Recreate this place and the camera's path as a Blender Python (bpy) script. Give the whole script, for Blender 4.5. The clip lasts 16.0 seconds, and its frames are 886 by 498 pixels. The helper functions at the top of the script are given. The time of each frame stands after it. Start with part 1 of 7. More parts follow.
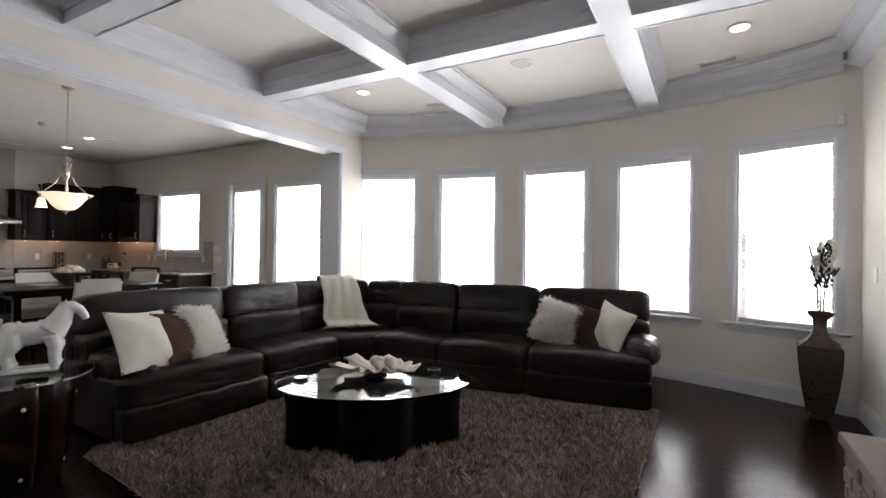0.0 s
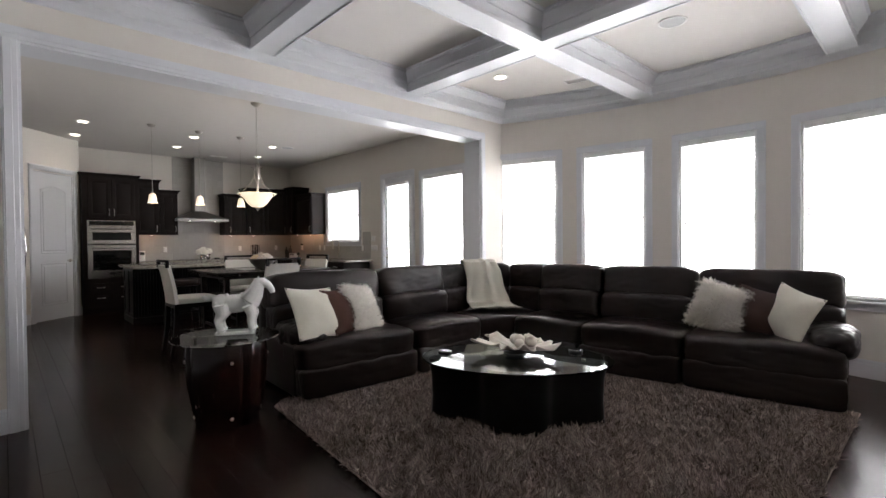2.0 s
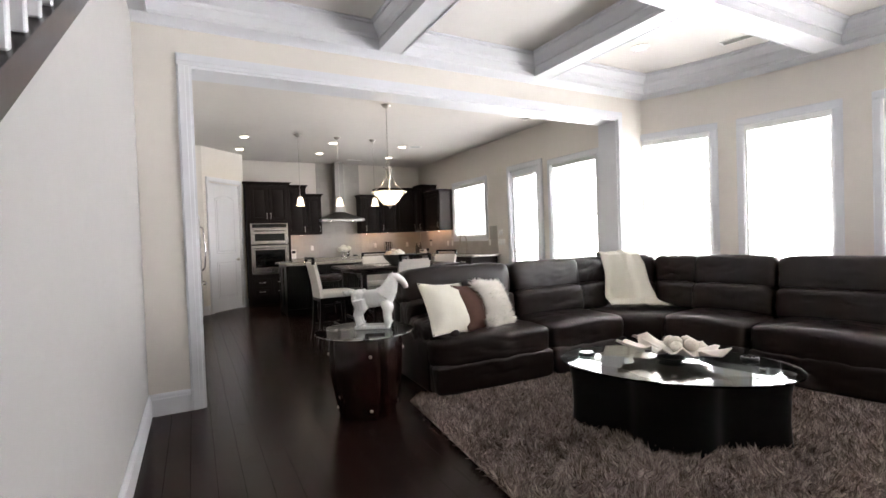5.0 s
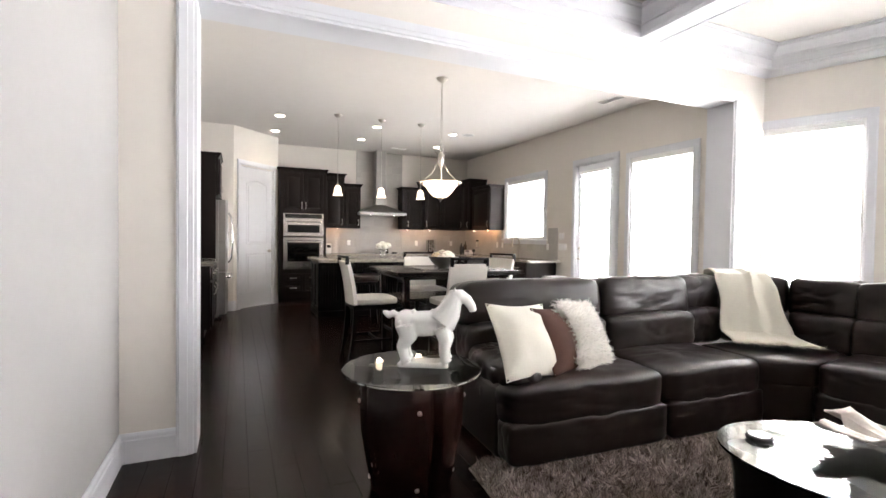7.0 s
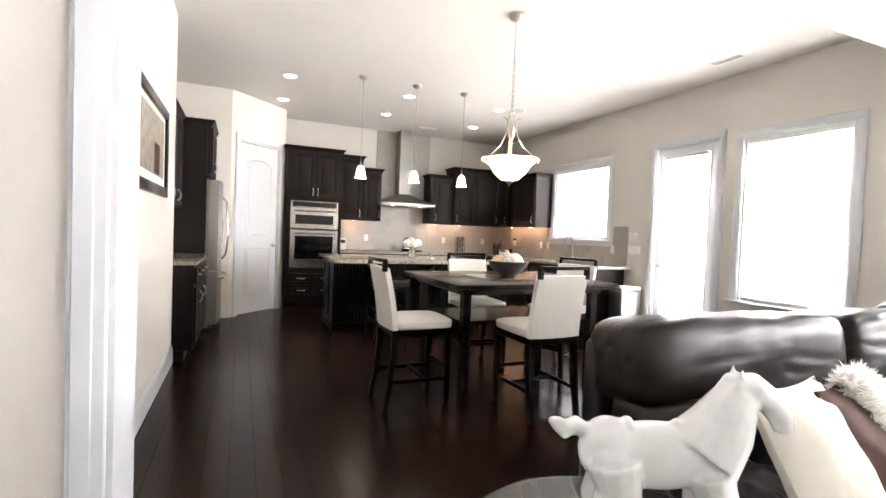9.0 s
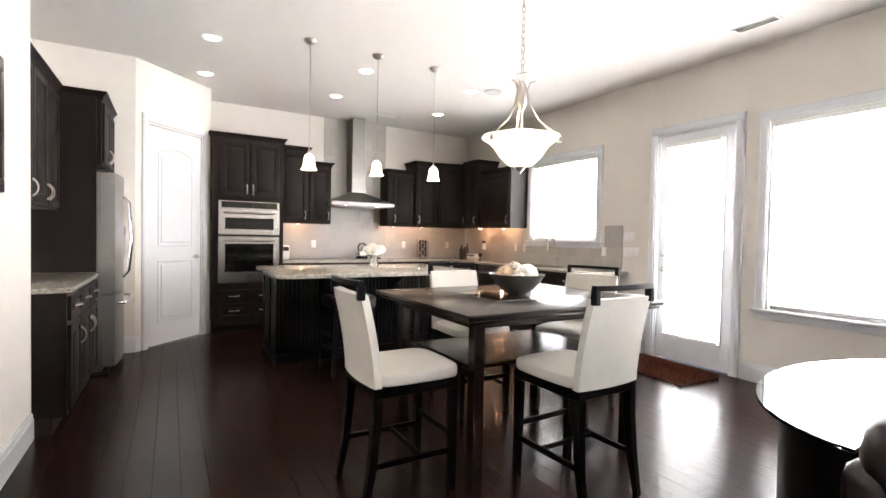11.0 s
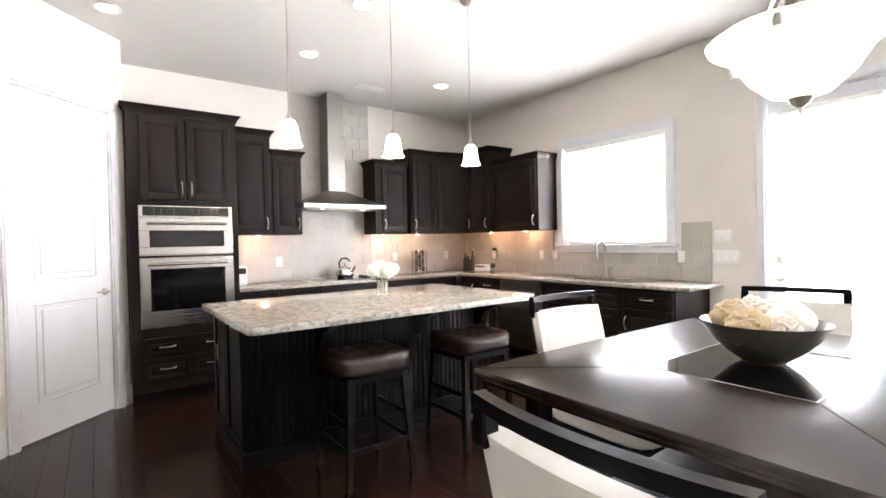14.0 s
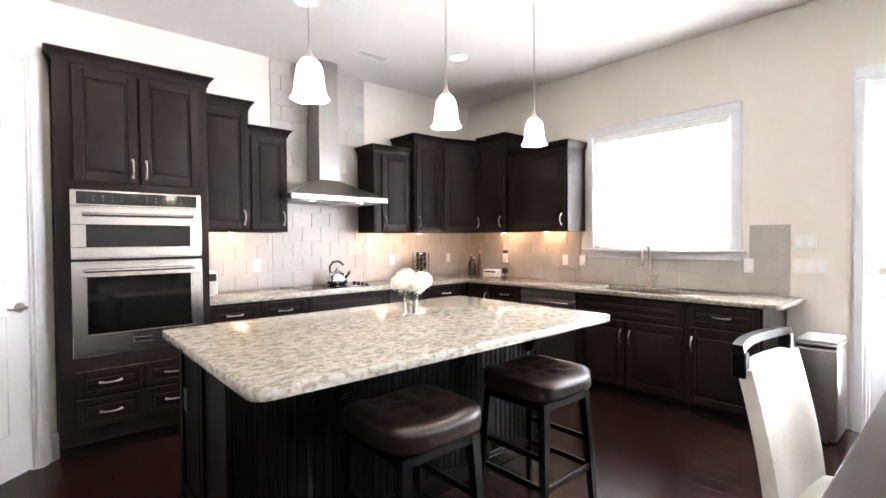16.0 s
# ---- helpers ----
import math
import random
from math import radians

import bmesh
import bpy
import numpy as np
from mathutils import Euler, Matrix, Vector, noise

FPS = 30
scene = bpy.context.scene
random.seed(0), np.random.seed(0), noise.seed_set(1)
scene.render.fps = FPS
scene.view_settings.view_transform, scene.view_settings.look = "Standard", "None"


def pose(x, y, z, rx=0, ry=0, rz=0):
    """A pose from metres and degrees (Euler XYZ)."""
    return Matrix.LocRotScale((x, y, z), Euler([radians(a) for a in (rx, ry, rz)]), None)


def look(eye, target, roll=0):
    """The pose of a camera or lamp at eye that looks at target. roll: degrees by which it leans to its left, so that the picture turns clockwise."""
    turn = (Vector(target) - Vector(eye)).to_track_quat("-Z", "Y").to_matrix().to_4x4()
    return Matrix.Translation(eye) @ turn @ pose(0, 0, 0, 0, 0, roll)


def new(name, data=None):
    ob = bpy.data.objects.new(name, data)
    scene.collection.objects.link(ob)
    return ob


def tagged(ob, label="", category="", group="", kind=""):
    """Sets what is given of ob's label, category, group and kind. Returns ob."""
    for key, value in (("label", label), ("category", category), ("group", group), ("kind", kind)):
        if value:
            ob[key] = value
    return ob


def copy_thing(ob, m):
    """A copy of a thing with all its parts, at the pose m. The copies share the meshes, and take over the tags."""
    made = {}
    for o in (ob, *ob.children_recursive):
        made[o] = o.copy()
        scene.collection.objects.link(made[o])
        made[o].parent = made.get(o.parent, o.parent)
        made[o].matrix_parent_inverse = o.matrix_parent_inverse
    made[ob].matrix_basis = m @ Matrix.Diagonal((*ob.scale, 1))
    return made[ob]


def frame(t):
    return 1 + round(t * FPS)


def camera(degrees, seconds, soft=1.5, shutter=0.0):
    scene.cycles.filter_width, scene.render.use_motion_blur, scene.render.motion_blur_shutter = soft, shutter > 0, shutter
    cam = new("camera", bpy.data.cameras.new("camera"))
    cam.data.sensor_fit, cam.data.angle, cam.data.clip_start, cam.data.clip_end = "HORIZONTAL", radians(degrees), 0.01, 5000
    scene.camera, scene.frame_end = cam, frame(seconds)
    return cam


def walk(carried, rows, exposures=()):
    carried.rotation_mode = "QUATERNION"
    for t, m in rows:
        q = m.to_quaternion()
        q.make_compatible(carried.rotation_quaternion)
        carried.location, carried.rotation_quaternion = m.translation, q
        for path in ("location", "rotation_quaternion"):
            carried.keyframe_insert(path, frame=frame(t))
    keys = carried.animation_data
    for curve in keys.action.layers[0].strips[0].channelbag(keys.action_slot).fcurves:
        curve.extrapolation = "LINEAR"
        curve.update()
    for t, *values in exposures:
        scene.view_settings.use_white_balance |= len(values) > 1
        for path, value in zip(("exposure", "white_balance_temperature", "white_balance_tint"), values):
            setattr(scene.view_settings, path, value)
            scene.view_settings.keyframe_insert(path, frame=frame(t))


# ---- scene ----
cam = camera(86.8, 16.0)
PATH = [
    (0, (0.459, 0.48, 1.333), (-0.516, 2.225, 1.347), 0.8),
    (0.5, (0.501, 0.495, 1.32), (-0.618, 2.153, 1.324), 0.6),
    (1, (0.514, 0.487, 1.296), (-0.728, 2.055, 1.288), 0.3),
    (1.5, (0.525, 0.496, 1.266), (-0.832, 1.964, 1.249), -0.0),
    (2, (0.525, 0.48, 1.258), (-0.932, 1.85, 1.227), -0.5),
    (2.5, (0.512, 0.488, 1.269), (-1.027, 1.764, 1.225), -1.2),
    (3, (0.536, 0.507, 1.284), (-1.077, 1.688, 1.223), -1.6),
    (3.5, (0.526, 0.506, 1.271), (-1.142, 1.608, 1.207), -2.0),
    (4, (0.516, 0.523, 1.246), (-1.198, 1.553, 1.188), -2.3),
    (6.5, (-0.353, 0.675, 1.249), (-2.166, 1.518, 1.209), -0.0),
    (7, (-0.696, 0.806, 1.273), (-2.528, 1.609, 1.226), 0.8),
    (7.5, (-1.078, 0.787, 1.277), (-2.916, 1.573, 1.224), 1.1),
    (8, (-1.465, 0.885, 1.277), (-3.319, 1.632, 1.211), 1.9),
    (8.5, (-1.866, 0.871, 1.289), (-3.712, 1.637, 1.215), 2.1),
    (9, (-2.258, 0.896, 1.268), (-4.095, 1.687, 1.204), 2.3),
    (11.3, (-3.528, 1.131, 1.287), (-5.243, 2.159, 1.243), 0.7),
    (11.5, (-3.633, 1.178, 1.273), (-5.341, 2.219, 1.235), 0.4),
    (12, (-3.937, 1.233, 1.254), (-5.623, 2.309, 1.224), -0.1),
    (12.5, (-4.251, 1.247, 1.28), (-5.92, 2.348, 1.244), -0.5),
    (13, (-4.567, 1.284, 1.308), (-6.225, 2.403, 1.269), -1.0),
    (13.5, (-4.883, 1.287, 1.332), (-6.516, 2.44, 1.29), -1.2),
    (14, (-5.203, 1.294, 1.336), (-6.812, 2.483, 1.305), -1.2),
    (14.5, (-5.495, 1.304, 1.347), (-7.075, 2.531, 1.312), -1.2),
    (15, (-5.76, 1.348, 1.346), (-7.316, 2.605, 1.317), -1.1),
    (15.5, (-5.969, 1.356, 1.344), (-7.5, 2.643, 1.316), -0.9),
    (16, (-6.217, 1.404, 1.372), (-7.721, 2.722, 1.332), -0.4),
]

EXPOSURES = [(0.0, -0.38, 6300, 11), (2.5, -0.33, 6350, 11), (4.0, 0.2, 6400, 11), (6.5, 0.78, 6450, 11), (9.0, 1.3, 6500, 11), (12.0, 1.48, 6350, 11), (16.0, 2.0, 6120, 11)]
walk(cam, [(t, look(eye, target, roll)) for t, eye, target, roll in PATH], EXPOSURES)

# ---- world and light ----
world = bpy.data.worlds.new("world")
world.use_nodes = True
scene.world = world
wn = world.node_tree
sky = wn.nodes.new("ShaderNodeTexSky")
sky.sky_type, sky.sun_disc = "NISHITA", False
sky.sun_elevation, sky.sun_rotation = radians(50), radians(180)
wn.links.new(sky.outputs[0], wn.nodes["Background"].inputs[0])
wn.nodes["Background"].inputs[1].default_value = 0.12
sun = new("sun", bpy.data.lights.new("sun", "SUN"))
sun.data.energy, sun.data.angle, sun.data.color = 2.0, radians(0.5), (1, 0.96, 0.9)
sun.matrix_world = look((0, -6, 9), (0, 0, 1.8))
WINDOW_POWER = 32.0
KITCHEN_POWER = 13.0
CAN_POWER = 7.0
PUCK_POWER = 1.0
PENDANT_POWER = 2.5
MINI_POWER = 0.8


def area_lamp(name, m, sx, sy, power, color=(1, 1, 1)):
    lamp = bpy.data.lights.new(name, "AREA")
    lamp.shape, lamp.size, lamp.size_y, lamp.energy, lamp.color = "RECTANGLE", sx, sy, power, color
    ob = new(name, lamp)
    ob.matrix_world = m
    return ob


def point_lamp(name, place, power, radius=0.03, color=(1, 0.84, 0.64)):
    lamp = bpy.data.lights.new(name, "POINT")
    lamp.energy, lamp.shadow_soft_size, lamp.color = power, radius, color
    ob = new(name, lamp)
    ob.location = place
    return ob


# open sky and sunlit ground outside the two window walls
for x, y, w, up, down in ((-1.15, 7.15, 5.2, 380.0, 2300.0), (-6.8, 6.75, 5.4, 300.0, 1600.0)):
    area_lamp("ground_light", pose(x, y, 0.9, -128, 0, 0), w, 1.8, up, (1.0, 0.975, 0.96))
    area_lamp("sky_light", pose(x, y + 0.9, 3.9, -42, 0, 0), w, 1.8, down, (1.0, 0.985, 0.98))


# ---- materials ----
def material(name, color, rough=0.5, metal=0.0, vary=0.08, scale=6.0, bump=0.0, bump_scale=60.0, coat=0.0, rough_vary=0.0, second=None, stretch=(1, 1, 1), random_vary=0.0, sheen=0.0, spec=0.5, island=0.0):
    """Base colour with variation at two scales, fine relief and wear."""
    mat = bpy.data.materials.new(name)
    mat.use_nodes = True
    nt = mat.node_tree
    b = nt.nodes["Principled BSDF"]
    b.inputs["Roughness"].default_value, b.inputs["Metallic"].default_value = rough, metal
    b.inputs["Coat Weight"].default_value, b.inputs["Coat Roughness"].default_value = coat, 0.12
    b.inputs["Sheen Weight"].default_value, b.inputs["Specular IOR Level"].default_value = sheen, spec
    co = nt.nodes.new("ShaderNodeTexCoord")
    mp = nt.nodes.new("ShaderNodeMapping")
    mp.inputs["Scale"].default_value = stretch
    nt.links.new(co.outputs["Object"], mp.inputs[0])
    big, fine = nt.nodes.new("ShaderNodeTexNoise"), nt.nodes.new("ShaderNodeTexNoise")
    big.inputs["Scale"].default_value, fine.inputs["Scale"].default_value = scale * 0.25, scale * 4
    big.inputs["Detail"].default_value, fine.inputs["Detail"].default_value = 3, 5
    for n in (big, fine):
        nt.links.new(mp.outputs[0], n.inputs["Vector"])
    add = nt.nodes.new("ShaderNodeMath")
    add.operation = "ADD"
    nt.links.new(big.outputs[0], add.inputs[0])
    nt.links.new(fine.outputs[0], add.inputs[1])
    last = add.outputs[0]
    if random_vary:
        info = nt.nodes.new("ShaderNodeObjectInfo")
        mul = nt.nodes.new("ShaderNodeMath")
        mul.operation = "MULTIPLY_ADD"
        mul.inputs[1].default_value = random_vary
        nt.links.new(info.outputs["Random"], mul.inputs[0])
        nt.links.new(last, mul.inputs[2])
        last = mul.outputs[0]
    if island:
        geo = nt.nodes.new("ShaderNodeNewGeometry")
        mul = nt.nodes.new("ShaderNodeMath")
        mul.operation = "MULTIPLY_ADD"
        mul.inputs[1].default_value = island
        nt.links.new(geo.outputs["Random Per Island"], mul.inputs[0])
        nt.links.new(last, mul.inputs[2])
        last = mul.outputs[0]
    ramp = nt.nodes.new("ShaderNodeMapRange")
    ramp.inputs[1].default_value, ramp.inputs[2].default_value = 0.6, 1.4 + random_vary + island
    nt.links.new(last, ramp.inputs[0])
    mix = nt.nodes.new("ShaderNodeMix")
    mix.data_type = "RGBA"
    c = Vector(color)
    c2 = Vector(second) if second else c * (1 + vary)
    c1 = c if second else c * (1 - vary)
    mix.inputs[6].default_value, mix.inputs[7].default_value = (*c1, 1), (*[min(1, v) for v in c2], 1)
    nt.links.new(ramp.outputs[0], mix.inputs[0])
    nt.links.new(mix.outputs[2], b.inputs["Base Color"])
    if rough_vary:
        r = nt.nodes.new("ShaderNodeMapRange")
        r.inputs[3].default_value, r.inputs[4].default_value = max(0.02, rough - rough_vary), rough + rough_vary
        nt.links.new(fine.outputs[0], r.inputs[0])
        nt.links.new(r.outputs[0], b.inputs["Roughness"])
    if bump:
        n = nt.nodes.new("ShaderNodeTexNoise")
        n.inputs["Scale"].default_value, n.inputs["Detail"].default_value = bump_scale, 4
        nt.links.new(mp.outputs[0], n.inputs["Vector"])
        bp = nt.nodes.new("ShaderNodeBump")
        bp.inputs["Strength"].default_value, bp.inputs["Distance"].default_value = bump, 0.01
        nt.links.new(n.outputs[0], bp.inputs["Height"])
        nt.links.new(bp.outputs[0], b.inputs["Normal"])
    return mat


def emitting(name, color, strength, base=(0.9, 0.88, 0.82)):
    mat = bpy.data.materials.new(name)
    mat.use_nodes = True
    b = mat.node_tree.nodes["Principled BSDF"]
    b.inputs["Base Color"].default_value = (*base, 1)
    b.inputs["Emission Color"].default_value, b.inputs["Emission Strength"].default_value = (*color, 1), strength
    b.inputs["Roughness"].default_value = 0.3
    return mat


def glass(name, color=(1, 1, 1), rough=0.0, solid=False):
    mat = bpy.data.materials.new(name)
    mat.use_nodes = True
    b = mat.node_tree.nodes["Principled BSDF"]
    b.inputs["Base Color"].default_value = (*color, 1)
    b.inputs["Transmission Weight"].default_value, b.inputs["Roughness"].default_value = 1, rough
    b.inputs["IOR"].default_value = 1.45
    return mat


def granite():
    mat = material("granite", (0.5, 0.46, 0.38), 0.15, 0, 0.1, 10, 0.05, 90)
    nt = mat.node_tree
    b = nt.nodes["Principled BSDF"]
    co = nt.nodes.new("ShaderNodeTexCoord")
    n1, n2 = nt.nodes.new("ShaderNodeTexNoise"), nt.nodes.new("ShaderNodeTexNoise")
    v = nt.nodes.new("ShaderNodeTexVoronoi")
    n1.inputs["Scale"].default_value, n1.inputs["Detail"].default_value = 38, 10
    n2.inputs["Scale"].default_value, n2.inputs["Detail"].default_value = 95, 7
    v.inputs["Scale"].default_value = 70
    mp = nt.nodes.new("ShaderNodeMapping")
    mp.inputs["Scale"].default_value, mp.inputs["Rotation"].default_value = (1, 0.7, 1), (0, 0, 0.5)
    nt.links.new(co.outputs["Object"], mp.inputs[0])
    for n in (n1, n2, v):
        nt.links.new(mp.outputs[0], n.inputs["Vector"])
    r1, r2 = nt.nodes.new("ShaderNodeValToRGB"), nt.nodes.new("ShaderNodeValToRGB")
    nt.links.new(n1.outputs[0], r1.inputs[0])
    nt.links.new(n2.outputs[0], r2.inputs[0])
    e = r1.color_ramp.elements
    e[0].position, e[0].color = 0.38, (0.22, 0.2, 0.17, 1)
    e[1].position, e[1].color = 0.6, (0.37, 0.355, 0.325, 1)
    m = r1.color_ramp.elements.new(0.47)
    m.color = (0.31, 0.285, 0.24, 1)
    e = r2.color_ramp.elements
    e[0].position, e[0].color = 0.34, (0.5, 0.47, 0.42, 1)
    e[1].position, e[1].color = 0.46, (1, 1, 1, 1)
    mix = nt.nodes.new("ShaderNodeMix")
    mix.data_type, mix.blend_type = "RGBA", "MULTIPLY"
    mix.inputs[0].default_value = 0.75
    nt.links.new(r1.outputs[0], mix.inputs[6])
    nt.links.new(r2.outputs[0], mix.inputs[7])
    nt.links.new(mix.outputs[2], b.inputs["Base Color"])
    return mat


def hair(mat, share):
    """Lets light through thin fibres."""
    nt = mat.node_tree
    b = nt.nodes["Principled BSDF"]
    tr, mix = nt.nodes.new("ShaderNodeBsdfTranslucent"), nt.nodes.new("ShaderNodeMixShader")
    nt.links.new(b.inputs["Base Color"].links[0].from_socket, tr.inputs[0])
    nt.links.new(b.outputs[0], mix.inputs[1])
    nt.links.new(tr.outputs[0], mix.inputs[2])
    mix.inputs[0].default_value = share
    nt.links.new(mix.outputs[0], nt.nodes["Material Output"].inputs[0])
    return mat


M = {
    "wall": material("wall_paint", (0.72, 0.68, 0.63), 0.85, 0, 0.02, 3, 0.03, 220, spec=0.25),
    # south wall: pale paint with a darkened base, standing in for weaker window light
    "south": material("pale_wall_dimmed", (0.42, 0.412, 0.4), 0.8, 0, 0.02, 3, 0.03, 220, spec=0.2),
    "ceiling": material("ceiling_paint", (0.7, 0.67, 0.64), 0.9, 0, 0.02, 2, 0.03, 200, spec=0.25),
    "trim": material("white_trim", (0.68, 0.69, 0.72), 0.35, 0, 0.02, 3),
    "vinyl": material("white_vinyl", (0.82, 0.82, 0.82), 0.3, 0, 0.01, 3),
    "slat": material("blind_slat", (0.85, 0.85, 0.84), 0.5, 0, 0.01, 3),
    "floor": material("dark_floor_wood", (0.009, 0.0036, 0.003), 0.23, 0, 0.4, 5, 0.01, 40, 0, 0.05, (0.02, 0.0083, 0.0065), (0.5, 9, 1), 0.4, spec=0.17),
    "gap": material("floor_gap", (0.006, 0.004, 0.003), 0.8),
    "cab": material("espresso_cabinet", (0.0125, 0.0082, 0.0075), 0.5, 0, 0.25, 6, 0.04, 60, 0, 0.08, None, (1, 1, 0.15), spec=0.15),
    "espresso": material("espresso_wood", (0.016, 0.009, 0.0075), 0.25, 0, 0.3, 6, 0.01, 60, 0, 0.04, None, (0.2, 1, 1), spec=0.42),
    "black": material("black_wood", (0.004, 0.0035, 0.0035), 0.35, 0, 0.3, 6, 0.03, spec=0.1),
    "leather": material("dark_brown_leather", (0.0125, 0.0068, 0.0056), 0.31, 0, 0.2, 2, 0.05, 10, 0, 0.03, spec=0.38),
    "cream": material("cream_leather", (0.62, 0.595, 0.54), 0.45, 0, 0.04, 6, 0.12, 90, spec=0.4),
    "steel": material("brushed_steel", (0.33, 0.32, 0.31), 0.3, 1, 0.05, 8, 0.03, 80, 0, 0.08, None, (1, 1, 14)),
    "nickel": material("brushed_nickel", (0.5, 0.47, 0.43), 0.28, 1, 0.05, 20),
    "chrome": material("chrome", (0.75, 0.75, 0.76), 0.1, 1, 0.02, 20),
    "oven_glass": material("black_oven_glass", (0.005, 0.005, 0.005), 0.06, 0, 0.1, spec=0.25),
    "oven_steel": material("oven_steel", (0.34, 0.325, 0.31), 0.27, 1, 0.05, 8),
    "hood_steel": material("hood_steel", (0.34, 0.33, 0.315), 0.3, 1, 0.05, 8),
    "granite": granite(),
    "tile": material("stone_tile", (0.38, 0.36, 0.335), 0.35, 0, 0.1, 9, 0.06, 50, 0, 0.08, (0.47, 0.45, 0.42), (1, 1, 1), 0.7, spec=0.35),
    "grout": material("grout", (0.43, 0.41, 0.38), 0.9, 0, 0.05, 20, 0.1),
    "glass": glass("window_glass"),
    "tint": glass("table_glass", (0.75, 0.8, 0.78)),
    "ceramic": material("white_ceramic", (0.78, 0.78, 0.76), 0.16, 0, 0.05, 12, 0.08, 30, 0.4),
    "pillow": material("ivory_fabric", (0.68, 0.65, 0.56), 0.9, 0, 0.04, 15, 0.3, 150, 0, 0, None, (1, 1, 1), 0, 0.3),
    "fur": hair(material("cream_fur", (0.92, 0.9, 0.86), 0.9, 0, 0.08, 30, 0.2, 90, 0, 0, None, (1, 1, 1), 0, 0.3), 0.5),
    "brownfab": material("brown_satin", (0.065, 0.027, 0.018), 0.75, 0, 0.15, 8, 0.15, 70, spec=0.2),
    "darkfab": material("dark_brown_satin", (0.038, 0.018, 0.013), 0.7, 0, 0.15, 8, 0.15, 70, spec=0.25),
    "rug": material("shag_grey_brown", (0.05, 0.037, 0.032), 0.95, 0, 0.3, 6, 0, 60, 0, 0, (0.55, 0.45, 0.4), spec=0.15, island=1.6),
    "mat": material("red_brown_shag", (0.06, 0.015, 0.01), 0.95, 0, 0.3, 12, 0, 60, 0, 0, (0.2, 0.08, 0.055), spec=0.15, island=1.6),
    "stone": material("hearth_stone", (0.16, 0.13, 0.11), 0.75, 0, 0.15, 6, 0.3, 25, spec=0.3),
    "white": material("white_plastic", (0.78, 0.77, 0.74), 0.4, 0, 0.02),
    "dark": material("dark_plastic", (0.02, 0.02, 0.02), 0.4, 0, 0.1),
    "bronze": material("brown_glazed_metal", (0.07, 0.05, 0.04), 0.3, 0.4, 0.25, 8, 0.1, 30, 0.1, 0.1),
    "pewter": material("pewter_metal", (0.2, 0.19, 0.17), 0.34, 0.7, 0.1, 12, 0.2, 40),
    "cherry": material("cherry_wood", (0.012, 0.0035, 0.0025), 0.25, 0, 0.3, 6, 0.02, 60, 0, 0.06, None, (1, 1, 0.2), spec=0.35),
    "grille": material("speaker_grille", (0.5, 0.5, 0.5), 0.7, 0, 0.02, 5, 0.3, 400),
    "green": material("leaf_green", (0.05, 0.08, 0.03), 0.6, 0, 0.3, 20),
    "petal": material("white_petal", (0.8, 0.79, 0.72), 0.7, 0, 0.04, 30, 0.1, 60),
    "shell": material("pale_shell", (0.62, 0.56, 0.5), 0.5, 0, 0.12, 25, 0.3, 40),
    "ball": material("woven_ball", (0.55, 0.43, 0.28), 0.8, 0, 0.2, 40, 0.5, 60),
    "ground": material("lawn", (0.08, 0.12, 0.04), 0.9, 0, 0.3, 3, 0.3, 30),
    "shade": emitting("lit_frosted_glass", (1, 0.8, 0.55), 1.3),
    "bulb": emitting("lit_lamp", (1, 0.9, 0.72), 14.0),
    "picture": material("picture_print", (0.42, 0.36, 0.28), 0.5, 0, 0.3, 4, 0, 60, 0, 0, (0.1, 0.08, 0.07)),
    "matte": material("picture_mount", (0.75, 0.73, 0.68), 0.8),
}


# ---- helpers for meshes ----
def box(bm, x0, y0, z0, x1, y1, z1, bevel=0.0, segments=2, m=None):
    r = bmesh.ops.create_cube(bm, size=1)["verts"]
    for v in r:
        v.co = Vector((x0 + (v.co.x + 0.5) * (x1 - x0), y0 + (v.co.y + 0.5) * (y1 - y0), z0 + (v.co.z + 0.5) * (z1 - z0)))
    if bevel:
        edges = list({e for v in r for e in v.link_edges})
        out = bmesh.ops.bevel(bm, geom=edges, offset=bevel, segments=segments, affect="EDGES", profile=0.5)
        r = list({v for f in out["faces"] for v in f.verts} | {v for v in r if v.is_valid})
    if m is not None:
        for v in r:
            v.co = m @ v.co
    return r


def turned(bm, profile, n=24, m=None, cap=True):
    """A body of revolution round z from (radius, height) pairs."""
    rings = []
    for r, z in profile:
        rings.append([bm.verts.new((r * math.cos(2 * math.pi * i / n), r * math.sin(2 * math.pi * i / n), z)) for i in range(n)])
    for a, b in zip(rings, rings[1:]):
        for i in range(n):
            bm.faces.new((a[i], a[(i + 1) % n], b[(i + 1) % n], b[i]))
    if cap:
        bm.faces.new(list(reversed(rings[0])))
        bm.faces.new(rings[-1])
    if m is not None:
        for ring in rings:
            for v in ring:
                v.co = m @ v.co
    return rings


